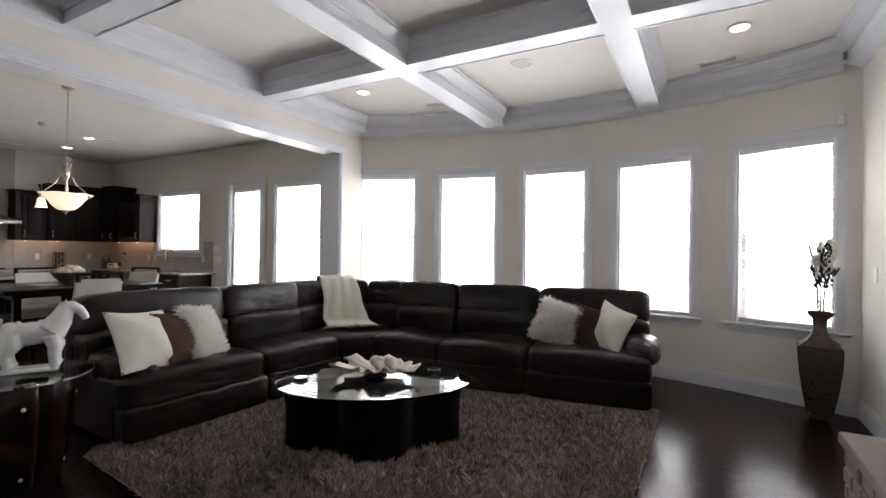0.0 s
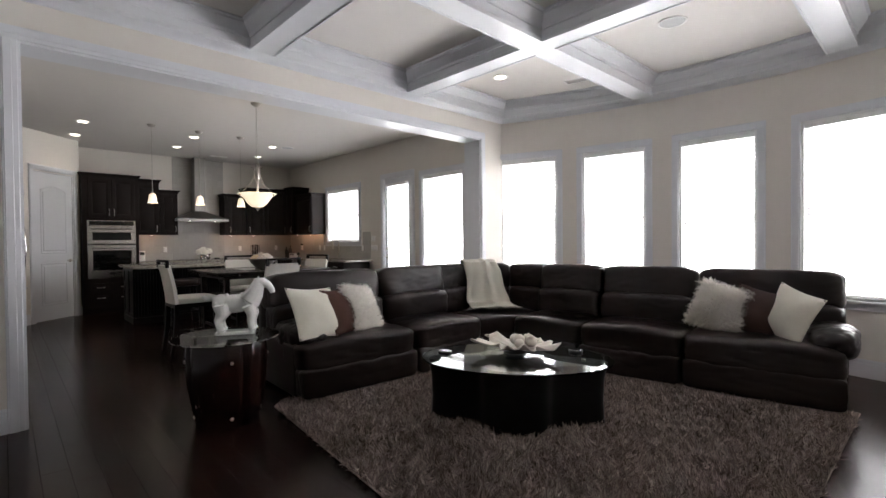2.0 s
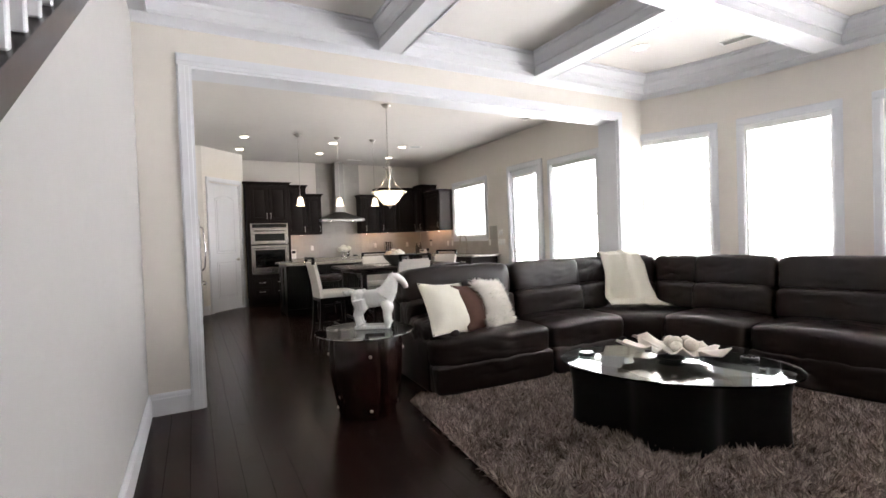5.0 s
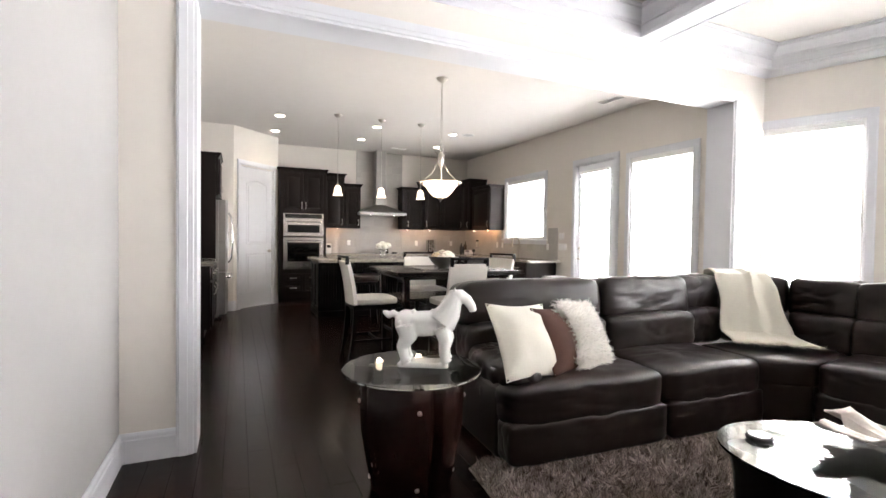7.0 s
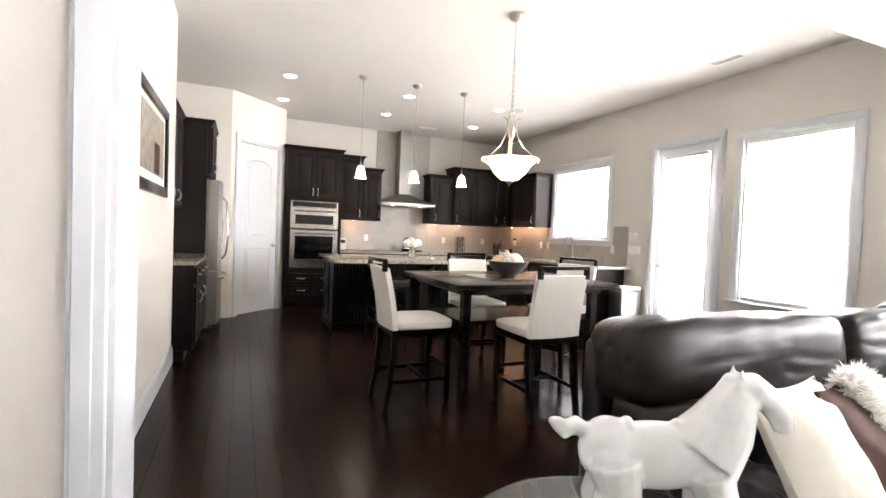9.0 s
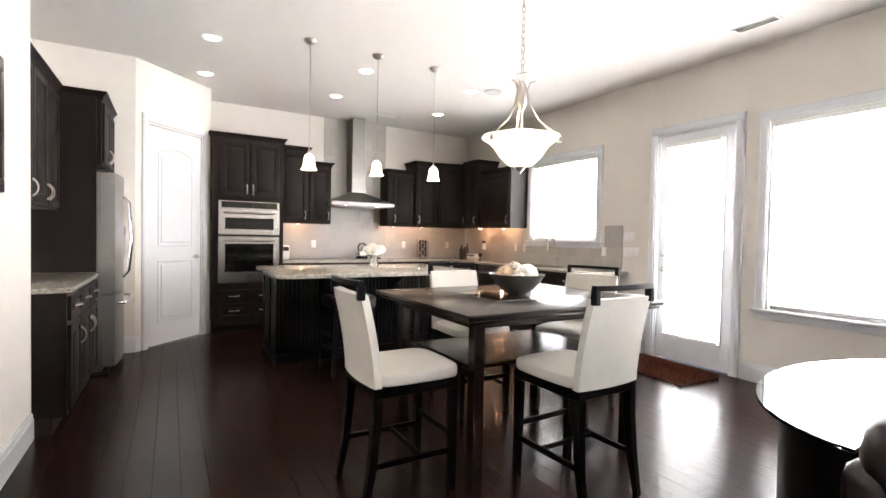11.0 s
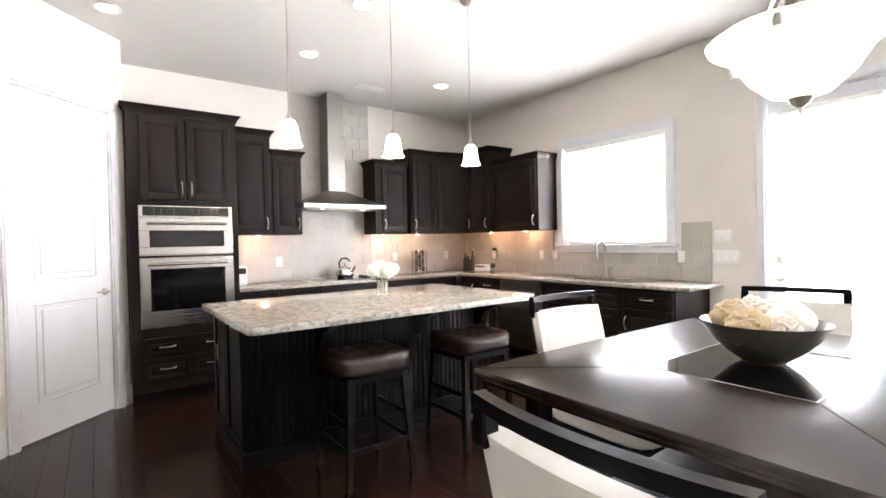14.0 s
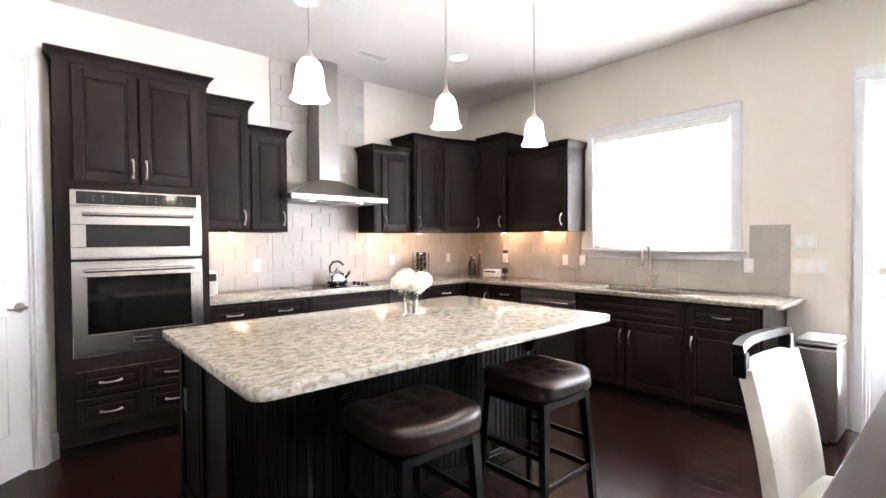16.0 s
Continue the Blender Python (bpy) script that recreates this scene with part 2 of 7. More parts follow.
def tube(bm, points, radius, n=8, radii=None, flat=1.0):
    """A bar along points."""
    pts = [Vector(p) for p in points]
    rings = []
    side = None
    for i, p in enumerate(pts):
        d = (pts[min(i + 1, len(pts) - 1)] - pts[max(i - 1, 0)]).normalized()
        if side is None:
            side = d.cross(Vector((0, 0, 1)) if abs(d.z) < 0.9 else Vector((0, 1, 0))).normalized()
        side = (side - d * side.dot(d)).normalized()
        up = d.cross(side)
        r = radii[i] if radii else radius
        rings.append([bm.verts.new(p + side * r * math.cos(2 * math.pi * k / n) + up * r * flat * math.sin(2 * math.pi * k / n)) for k in range(n)])
    for a, b in zip(rings, rings[1:]):
        for k in range(n):
            bm.faces.new((a[k], a[(k + 1) % n], b[(k + 1) % n], b[k]))
    bm.faces.new(list(reversed(rings[0])))
    bm.faces.new(rings[-1])


def blob(bm, center, size, power=2.0, nu=28, nv=16, shape=None):
    """A closed rounded body: a superellipsoid, bent by shape(unit vector, place) if given."""
    rows = []
    for j in range(nv + 1):
        ph = -math.pi / 2 + math.pi * j / nv
        row = []
        for i in range(nu):
            th = 2 * math.pi * i / nu
            d = Vector((math.cos(ph) * math.cos(th), math.cos(ph) * math.sin(th), math.sin(ph)))
            k = sum(abs(c) ** power for c in d) ** (-1 / power)
            q = Vector((d.x * k * size[0], d.y * k * size[1], d.z * k * size[2]))
            if shape:
                q = shape(d, q)
            row.append(q + Vector(center))
        rows.append(row)
    bottom, top = bm.verts.new(rows[0][0]), bm.verts.new(rows[-1][0])
    rings = [[bm.verts.new(q) for q in row] for row in rows[1:-1]]
    for i in range(nu):
        bm.faces.new((bottom, rings[0][(i + 1) % nu], rings[0][i]))
        bm.faces.new((top, rings[-1][i], rings[-1][(i + 1) % nu]))
    for a, b in zip(rings, rings[1:]):
        for i in range(nu):
            bm.faces.new((a[i], a[(i + 1) % nu], b[(i + 1) % nu], b[i]))
    return [bottom, top] + [v for r in rings for v in r]


def sweep(bm, pts, profile, closed=False):
    """Sweeps (offset to the left, height) pairs along a level line, mitred."""
    pts = [Vector(p) for p in pts]
    n = len(pts)
    rings = []
    for i, p in enumerate(pts):
        a = (p - pts[i - 1]).normalized() if closed or i else (pts[1] - p).normalized()
        b = (pts[(i + 1) % n] - p).normalized() if closed or i < n - 1 else a
        na, nb = Vector((-a.y, a.x)), Vector((-b.y, b.x))
        mid = (na + nb) / max(0.3, 1 + na.dot(nb))
        rings.append([bm.verts.new((p.x + mid.x * o, p.y + mid.y * o, z)) for o, z in profile])
    count = n if closed else n - 1
    for i in range(count):
        a, b = rings[i], rings[(i + 1) % n]
        for k in range(len(profile)):
            q = (k + 1) % len(profile)
            bm.faces.new((a[k], b[k], b[q], a[q]))
    if not closed:
        bm.faces.new(rings[0])
        bm.faces.new(list(reversed(rings[-1])))


def prism(bm, outline, z0, z1, m=None, bevel=0.0):
    lo = [bm.verts.new((x, y, z0)) for x, y in outline]
    hi = [bm.verts.new((x, y, z1)) for x, y in outline]
    bm.faces.new(list(reversed(lo)))
    top = bm.faces.new(hi)
    n = len(lo)
    for i in range(n):
        bm.faces.new((lo[i], lo[(i + 1) % n], hi[(i + 1) % n], hi[i]))
    if bevel:
        edges = list(top.edges)
        out = bmesh.ops.bevel(bm, geom=edges, offset=bevel, segments=2, affect="EDGES", profile=0.5)
    if m is not None:
        for v in bm.verts:
            v.co = m @ v.co


def mesh_of(name, bm, mat, smooth=True):
    bmesh.ops.recalc_face_normals(bm, faces=bm.faces)
    me = bpy.data.meshes.new(name)
    bm.to_mesh(me)
    bm.free()
    me.materials.append(mat)
    if smooth:
        me.shade_smooth()
        me.set_sharp_from_angle(angle=radians(35))
    return me


def part(name, bm, mat, parent=None, label="", smooth=True, kind=""):
    ob = new(name, mesh_of(name, bm, mat, smooth))
    ob.parent = parent
    return tagged(ob, label, kind=kind)


def thing(name, place, turn=0.0, label="", category="", group=""):
    ob = new(name)
    ob.matrix_world = pose(*place, 0, 0, turn)
    return tagged(ob, label, category, group)


def piece(name, mesh, parent, m, kind=""):
    ob = new(name, mesh)
    ob.parent = parent
    ob.matrix_basis = m
    return tagged(ob, kind=kind)


def structure(name, bm, mat, label, category, parent=None, smooth=False):
    ob = new(name, mesh_of(name, bm, mat, smooth))
    ob.parent = parent
    return tagged(ob, label, category, kind="structure")


# ---- plan ----
CEIL, COFFER, BEAM = 3.11, 3.18, 2.96
WEST, NORTH, SOUTH_K, SOUTH_L, EAST = -10.65, 5.76, 0.33, 0.21, 1.6
PART_L, PART_K = -3.75, -4.02
OPEN_S, OPEN_N, OPEN_TOP = 0.575, 5.2, 2.64
BOW_R, BOW_X, BOW_Y = 5.9, -1.15, 6.25
WALL_T = 0.16


def bow(u, w):
    a = u / BOW_R
    return Vector((BOW_X + (BOW_R + w) * math.sin(a), BOW_Y - BOW_R + (BOW_R + w) * math.cos(a)))


def wall(name, f, u0, u1, z0, z1, holes, thick, mat, label, steps=0):
    """A wall over u and z with openings right through it; f(u, depth) gives the plan."""
    us = sorted({u0, u1, *[h[0] for h in holes], *[h[1] for h in holes], *[u0 + (u1 - u0) * i / steps for i in range(1, steps)]})
    us = [u for i, u in enumerate(us) if i == 0 or u - us[i - 1] > 1e-4]
    zs = sorted({z0, z1, *[h[2] for h in holes], *[h[3] for h in holes]})
    zs = [z for z in zs if z0 <= z <= z1]
    bm = bmesh.new()
    solid = {}
    for i in range(len(us) - 1):
        for k in range(len(zs) - 1):
            u, z = (us[i] + us[i + 1]) / 2, (zs[k] + zs[k + 1]) / 2
            solid[i, k] = not any(h[0] < u < h[1] and h[2] < z < h[3] for h in holes)
    cache = {}

    def vert(i, k, w):
        if (i, k, w) not in cache:
            p = f(us[i], thick * w)
            cache[i, k, w] = bm.verts.new((p[0], p[1], zs[k]))
        return cache[i, k, w]
    for (i, k), on in solid.items():
        if not on:
            continue
        for w in (0, 1):
            bm.faces.new((vert(i, k, w), vert(i + 1, k, w), vert(i + 1, k + 1, w), vert(i, k + 1, w)))
        for di, dk, a, b in ((-1, 0, (i, k), (i, k + 1)), (1, 0, (i + 1, k), (i + 1, k + 1)), (0, -1, (i, k), (i + 1, k)), (0, 1, (i, k + 1), (i + 1, k + 1))):
            if not solid.get((i + di, k + dk), False):
                bm.faces.new((vert(*a, 0), vert(*b, 0), vert(*b, 1), vert(*a, 1)))
    return structure(name, bm, mat, label, "wall")


BASE = [(0, 0), (0.018, 0), (0.018, 0.125), (0.013, 0.132), (0.013, 0.15), (0.006, 0.165), (0, 0.165)]


def baseboard(pts):
    bm = bmesh.new()
    sweep(bm, pts, BASE)
    return structure("baseboard", bm, M["trim"], "white painted baseboard with a moulded top along the floor", "baseboard")


# windows: centre along the wall, half width, sill, head
HEAD, SILL = 2.40, 0.69
BOW_WINDOWS = [(-2.31, 0.39)] + [(-2.335 + 1.15 * i, 0.385) for i in range(1, 4)] + [(2.295, 0.385)]
N_WINDOWS = [(-5.1, 0.485, SILL, HEAD), (-8.19, 0.62, 1.27, HEAD)]
DOOR = (-6.3, 0.40, 0.0, 2.44)

north_holes = [(c - h, c + h, a, b) for c, h, a, b in N_WINDOWS] + [(DOOR[0] - DOOR[1] - 0.02, DOOR[0] + DOOR[1] + 0.02, 0.0, DOOR[3] + 0.02)]
wall("wall_north", lambda u, w: (u, NORTH + w), WEST - 0.16, PART_K + 0.005, 0, CEIL, north_holes, WALL_T, M["wall"], "beige painted kitchen wall with windows and a garden door")
wall("wall_bow", bow, -2.76, 2.88, 0, COFFER, [(c - h, c + h, SILL, HEAD) for c, h in BOW_WINDOWS], WALL_T, M["wall"], "curved beige painted wall with five tall windows", 46)
wall("wall_west", lambda u, w: (WEST - w, u), -0.3, NORTH, 0, CEIL, [], WALL_T, M["wall"], "beige painted kitchen wall behind the ovens")
wall("wall_partition", lambda u, w: (PART_L - w, u), 0.1, 5.92, 0, COFFER, [(OPEN_S, OPEN_N, 0, OPEN_TOP)], PART_L - PART_K, M["wall"], "beige painted wall with a wide cased opening")
wall("wall_south", lambda u, w: (u, SOUTH_L - w), PART_L + 0.002, EAST + 0.16, 0, COFFER, [], WALL_T, M["south"], "pale painted living room wall, its colour darkened as if dimly lit")
wall("wall_kitchen_south", lambda u, w: (u, SOUTH_K - w), -7.1, PART_K - 0.002, 0, CEIL, [], 0.16, M["wall"], "beige painted wall with a framed picture")
wall("wall_alcove", lambda u, w: (u, -0.1 - w), -9.3, -7.1, 0, CEIL, [], WALL_T, M["wall"], "beige painted wall behind the refrigerator")
wall("wall_alcove_end", lambda u, w: (-9.3 - w, u), -0.26, 0.74, 0, CEIL, [], 0.1, M["wall"], "beige painted wall beside the refrigerator")
wall("wall_east", lambda u, w: (EAST + w, u), 0.1, 5.75, 0, COFFER, [], WALL_T, M["wall"], "beige painted living room wall")

# slanted pantry wall with its door hole
PA, PB = Vector((-9.30, 0.74)), Vector((-10.06, 1.50))
PD = (PB - PA).normalized()
PN = Vector((-PD.y, PD.x)) * -1
PLEN = (PB - PA).length
if PN.dot(Vector((1, 1))) < 0:
    PN = -PN
wall("wall_pantry", lambda u, w: PA + PD * u - PN * w, 0, PLEN, 0, CEIL, [(0.145, 0.935, 0, 2.46)], 0.12, M["wall"], "slanted beige painted wall round the pantry door")
wall("wall_pantry_side", lambda u, w: (u, 1.50 - w), WEST, PB.x + 0.0, 0, CEIL, [], 0.08, M["wall"], "short beige painted wall beside the oven cabinet")

# floor, ceilings, ground
bm = bmesh.new()
box(bm, WEST - 0.2, -0.3, -0.12, EAST + 0.2, 6.6, -0.012)
floor = structure("floor", bm, M["gap"], "dark brown wooden plank floor", "floor")
bm = bmesh.new()
box(bm, WEST - 0.16, -0.26, CEIL, PART_K, NORTH + 0.16, CEIL + 0.12)
structure("ceiling", bm, M["ceiling"], "flat pale painted kitchen ceiling", "ceiling")
bm = bmesh.new()
box(bm, PART_K, 0.0, COFFER, EAST + 0.2, 6.6, COFFER + 0.12)
structure("ceiling", bm, M["ceiling"], "pale painted ceiling between white beams", "ceiling")
bm = bmesh.new()
bmesh.ops.create_grid(bm, x_segments=8, y_segments=8, size=600)
for v in bm.verts:
    v.co.z = -0.4
structure("ground", bm, M["ground"], "plain green lawn outside the house", "ground")

# coffered beams with crown mouldings
BEAM_X, BEAM_Y, HALF = (-1.93, -0.1), (0.45, 2.2, 3.97), 0.1


def bow_y(x, inset=0.0):
    return BOW_Y - BOW_R + math.sqrt((BOW_R - inset) ** 2 - (x - BOW_X) ** 2)


bm = bmesh.new()
for x in BEAM_X:
    box(bm, x - HALF, SOUTH_L, BEAM, x + HALF, bow_y(x) - 0.02, COFFER)
for y in BEAM_Y[1:]:
    edges = [PART_L, *[x + s * HALF for x in BEAM_X for s in (-1, 1)], EAST]
    for a, b in zip(edges[0::2], edges[1::2]):
        box(bm, a, y - HALF, BEAM, b, y + HALF, COFFER)
box(bm, PART_L, SOUTH_L, BEAM, BEAM_X[0] - HALF, SOUTH_L + 0.1, COFFER)
box(bm, BEAM_X[0] + HALF, SOUTH_L, BEAM, BEAM_X[1] - HALF, SOUTH_L + 0.1, COFFER)
box(bm, BEAM_X[1] + HALF, SOUTH_L, BEAM, EAST, SOUTH_L + 0.1, COFFER)
structure("ceiling_beam", bm, M["trim"], "white painted coffered ceiling beams crossing each other", "ceiling beam")
CROWN = [(0, COFFER - 0.002), (0, BEAM + 0.1), (0.012, BEAM + 0.1), (0.018, BEAM + 0.125), (0.05, COFFER - 0.07), (0.085, COFFER - 0.035), (0.085, COFFER - 0.02), (0.105, COFFER - 0.012), (0.105, COFFER - 0.002)]
LIP = [(0, BEAM - 0.006), (0.014, BEAM - 0.006), (0.014, BEAM + 0.02), (0.006, BEAM + 0.03), (0, BEAM + 0.03)]
xs = [PART_L + 0.1, *[x + s * HALF for x in BEAM_X for s in (-1, 1)], EAST - 0.1]
ys = [SOUTH_L + 0.1, 2.2 - HALF, 2.2 + HALF, 3.97 - HALF, 3.97 + HALF]
bm = bmesh.new()
for x0, x1 in zip(xs[0::2], xs[1::2]):
    for y0, y1 in ((ys[0], ys[1]), (ys[2], ys[3]), (ys[4], None)):
        if y1 is None:
            loop = [(x0, y0), (x1, y0)] + [(x1 + (x0 - x1) * i / 8, bow_y(x1 + (x0 - x1) * i / 8, 0.1)) for i in range(9)]
        else:
            loop = [(x0, y0), (x1, y0), (x1, y1), (x0, y1)]
        sweep(bm, loop, CROWN, True)
        sweep(bm, loop, LIP, True)
structure("trim", bm, M["trim"], "white crown mouldings inside the ceiling coffers", "crown moulding")
bm = bmesh.new()
rim = [(0, BEAM - 0.045), (0, COFFER - 0.002), (0.1, COFFER - 0.002), (0.1, BEAM), (0.075, BEAM - 0.008), (0.04, BEAM - 0.022), (0.02, BEAM - 0.036), (0.014, BEAM - 0.045)]
sweep(bm, [bow(2.75 - 5.5 * i / 40, 0) for i in range(41)], rim)
sweep(bm, [(PART_L, bow_y(PART_L)), (PART_L, SOUTH_L)], rim)
sweep(bm, [(EAST, SOUTH_L), (EAST, bow_y(EAST))], rim)
structure("trim", bm, M["trim"], "white crown moulding along the living room walls", "crown moulding")

# baseboards
baseboard([(PART_L, OPEN_S - 0.09), (PART_L, SOUTH_L), (EAST, SOUTH_L)][::1])
baseboard([bow(2.8 - 5.5 * i / 40, 0) for i in range(41)])
baseboard([(PART_L, bow_y(PART_L) - 0.02), (PART_L, OPEN_N + 0.09)])
baseboard([(EAST, SOUTH_L + 0.02), (EAST, bow_y(EAST) - 0.01)])
baseboard([(-7.08, SOUTH_K), (PART_K, SOUTH_K), (PART_K, OPEN_S - 0.09)])
baseboard([(PART_K, OPEN_N + 0.09), (PART_K, NORTH), (DOOR[0] + DOOR[1] + 0.12, NORTH)])
baseboard([(DOOR[0] - DOOR[1] - 0.12, NORTH), (-7.13, NORTH)])
baseboard([PA + PD * 0.05, PA, (-9.3, 0.5)])
baseboard([PB + PD * -0.0, PB - PD * 0.05])


def casing(name, u0, u1, z1, m, width=0.09, depth=0.02, z0=0.0, label="", parent=None):
    """Door casing on a wall face: local x along the wall, -y into the room."""
    bm = bmesh.new()
    for a, b in ((u0 - width, u0), (u1, u1 + width)):
        box(bm, a, -depth, z0, b, 0, z1, 0.004, 1)
        box(bm, a + 0.012, -depth - 0.007, z0, b - 0.03, -depth, z1, 0.003, 1)
    box(bm, u0 - width, -depth, z1, u1 + width, 0, z1 + width, 0.004, 1)
    box(bm, u0 - width + 0.01, -depth - 0.007, z1 + 0.03, u1 + width - 0.01, -depth, z1 + width - 0.012, 0.003, 1)
    for v in bm.verts:
        v.co = m @ v.co
    return structure(name, bm, M["trim"], label or "white painted casing round an opening", "trim", parent)


def box_list(bm, rows, bevel=0.0):
    for r in rows:
        box(bm, *r, bevel, 1)


# cased opening between living room and kitchen
for face, turn in ((PART_L, 90), (PART_K, -90)):
    u0, u1 = (OPEN_S, OPEN_N) if turn == 90 else (-OPEN_N, -OPEN_S)
    casing("trim", u0, u1, OPEN_TOP, pose(face, 0, 0, 0, 0, turn), 0.09, 0.02, 0, "white painted casing round the wide opening")
bm = bmesh.new()
box(bm, PART_K - 0.005, OPEN_S - 0.002, 0, PART_L + 0.005, OPEN_S + 0.016, OPEN_TOP - 0.016)
box(bm, PART_K - 0.005, OPEN_N - 0.016, 0, PART_L + 0.005, OPEN_N + 0.002, OPEN_TOP - 0.016)
box(bm, PART_K - 0.005, OPEN_S, OPEN_TOP - 0.016, PART_L + 0.005, OPEN_N, OPEN_TOP + 0.002)
structure("trim", bm, M["trim"], "white painted lining of the wide opening", "trim")


def window(name, m, half, z0, z1, power):
    """A double-hung window: local x along the wall, y outwards."""
    root = new(name)
    root.matrix_world = m
    tagged(root, "tall white sash window with a lowered white blind", "window", kind="structure")
    mid = (z0 + z1) / 2
    bm = bmesh.new()
    w = 0.085
    for a, b in ((-half - w, -half), (half, half + w)):
        box(bm, a, -0.02, z0 - 0.0, b, 0, z1, 0.004, 1)
        box(bm, a + 0.012, -0.028, z0, b - 0.012, -0.02, z1, 0.003, 1)
    box(bm, -half - w, -0.02, z1, half + w, 0, z1 + w, 0.004, 1)
    box(bm, -half - w + 0.01, -0.028, z1 + 0.015, half + w - 0.01, -0.02, z1 + w - 0.012, 0.003, 1)
    part("casing", bm, M["trim"], root, kind="structure")
    bm = bmesh.new()
    box(bm, -half - w - 0.03, -0.06, z0 - 0.025, half + w + 0.03, 0.05, z0, 0.008, 2)
    box(bm, -half - w, -0.018, z0 - 0.09, half + w, 0, z0 - 0.025, 0.004, 1)
    part("window_sill", bm, M["trim"], root, kind="structure")
    bm = bmesh.new()
    for a, b in ((-half, -half + 0.02), (half - 0.02, half)):
        box(bm, a, 0.0, z0, b, 0.15, z1)
    box(bm, -half + 0.02, 0.0, z1 - 0.02, half - 0.02, 0.15, z1)
    box(bm, -half + 0.02, 0.05, z0, half - 0.02, 0.15, z0 + 0.02)
    part("window_frame", bm, M["vinyl"], root, kind="structure")
    for s, (a, b, y) in enumerate(((mid - 0.02, z1 - 0.02, 0.12), (z0 + 0.02, mid + 0.02, 0.085))):
        bm = bmesh.new()
        box(bm, -half + 0.02, y, a, -half + 0.06, y + 0.03, b, 0.003, 1)
        box(bm, half - 0.06, y, a, half - 0.02, y + 0.03, b, 0.003, 1)
        box(bm, -half + 0.06, y, a, half - 0.06, y + 0.03, a + 0.04, 0.003, 1)
        box(bm, -half + 0.06, y, b - 0.04, half - 0.06, y + 0.03, b, 0.003, 1)
        sash = part("sash", bm, M["vinyl"], root, kind="structure")
        bm = bmesh.new()
        box(bm, -half + 0.06, y + 0.012, a + 0.04, half - 0.06, y + 0.017, b - 0.04)
        pane = part("pane", bm, M["glass"], sash, kind="structure")
        pane.visible_shadow = False
    lamp = area_lamp("window_light", m @ pose(0, 0.22, (z0 + z1) / 2, -90, 0, 0), 2 * half + 0.24, z1 - z0 + 0.3, power * (2 * half + 0.24) * (z1 - z0 + 0.3), (1.0, 0.965, 0.975))
    return root


def slat_mesh(half):
    bm = bmesh.new()
    box(bm, -half, -0.024, -0.0012, half, 0.024, 0.0012)
    return mesh_of("slat", bm, M["slat"], False)


def blind(m, half, z0, z1, tilt=-2.0):
    ob = new("window_blind")
    ob.matrix_world = m
    tagged(ob, "lowered white slatted blind hanging inside a window", "blind", "blinds at the windows")
    bm = bmesh.new()
    box(bm, -half + 0.022, 0.004, z1 - 0.065, half - 0.022, 0.06, z1 - 0.021, 0.004, 1)
    part("headrail", bm, M["slat"], ob)
    bm = bmesh.new()
    box(bm, -half + 0.025, 0.012, z0 + 0.024, half - 0.025, 0.055, z0 + 0.044, 0.004, 1)
    part("bottom_rail", bm, M["slat"], ob)
    mesh = slat_mesh(half - 0.026)
    n = int((z1 - z0 - 0.14) / 0.044)
    for i in range(n):
        piece("slat", mesh, ob, pose(0, 0.033, z0 + 0.075 + i * 0.044, tilt, 0, 0))
    for s in (-0.6, 0.6):
        bm = bmesh.new()
        tube(bm, [(s * half, 0.008, z0 + 0.04), (s * half, 0.008, z1 - 0.06)], 0.0015, 5)
        part("cord", bm, M["slat"], ob)
    return ob


for i, (u, h) in enumerate(BOW_WINDOWS):
    p = bow(u, 0)
    m = pose(p.x, p.y, 0, 0, 0, -math.degrees(u / BOW_R))
    window(f"window_{i + 1}", m, h, SILL, HEAD, WINDOW_POWER)
    blind(m, h, SILL, HEAD, -9)
for i, (c, h, a, b) in enumerate(N_WINDOWS):
    m = pose(c, NORTH, 0)
    window(f"window_{i + 6}", m, h, a, b, KITCHEN_POWER)
    blind(m, h, a, b)
# ---- things ----

def rounded(bm, x0, y0, z0, x1, y1, z1, power=5.0, rough=0.0, seed=0, bulge=0.0, nu=84, nv=44):
    """A stuffed, rounded body that fills the given box, with slight creases."""
    c = Vector(((x0 + x1) / 2, (y0 + y1) / 2, (z0 + z1) / 2))
    off = Vector((seed * 3.1, seed * 1.7, seed * 0.9))

    def shape(d, q):
        if rough:
            crease = (1 - abs(noise.noise(Vector((q.x * 7, q.y * 13, q.z * 13)) + off))) ** 9
            q = q + d * (noise.noise(q * 7 + off) * rough * 1.0 + noise.noise(q * 19 + off) * rough * 0.4 - crease * rough * 0.9)
        if bulge:
            q = q + Vector((0, 0, bulge * (1 - min(1, (2 * q.x / (x1 - x0)) ** 2)) * (1 if d.z > 0 else 0)))
        return q
    return blob(bm, c, ((x1 - x0) / 2, (y1 - y0) / 2, (z1 - z0) / 2), power, nu, nv, shape)


def place_verts(bm, m):
    for v in bm.verts:
        v.co = m @ v.co


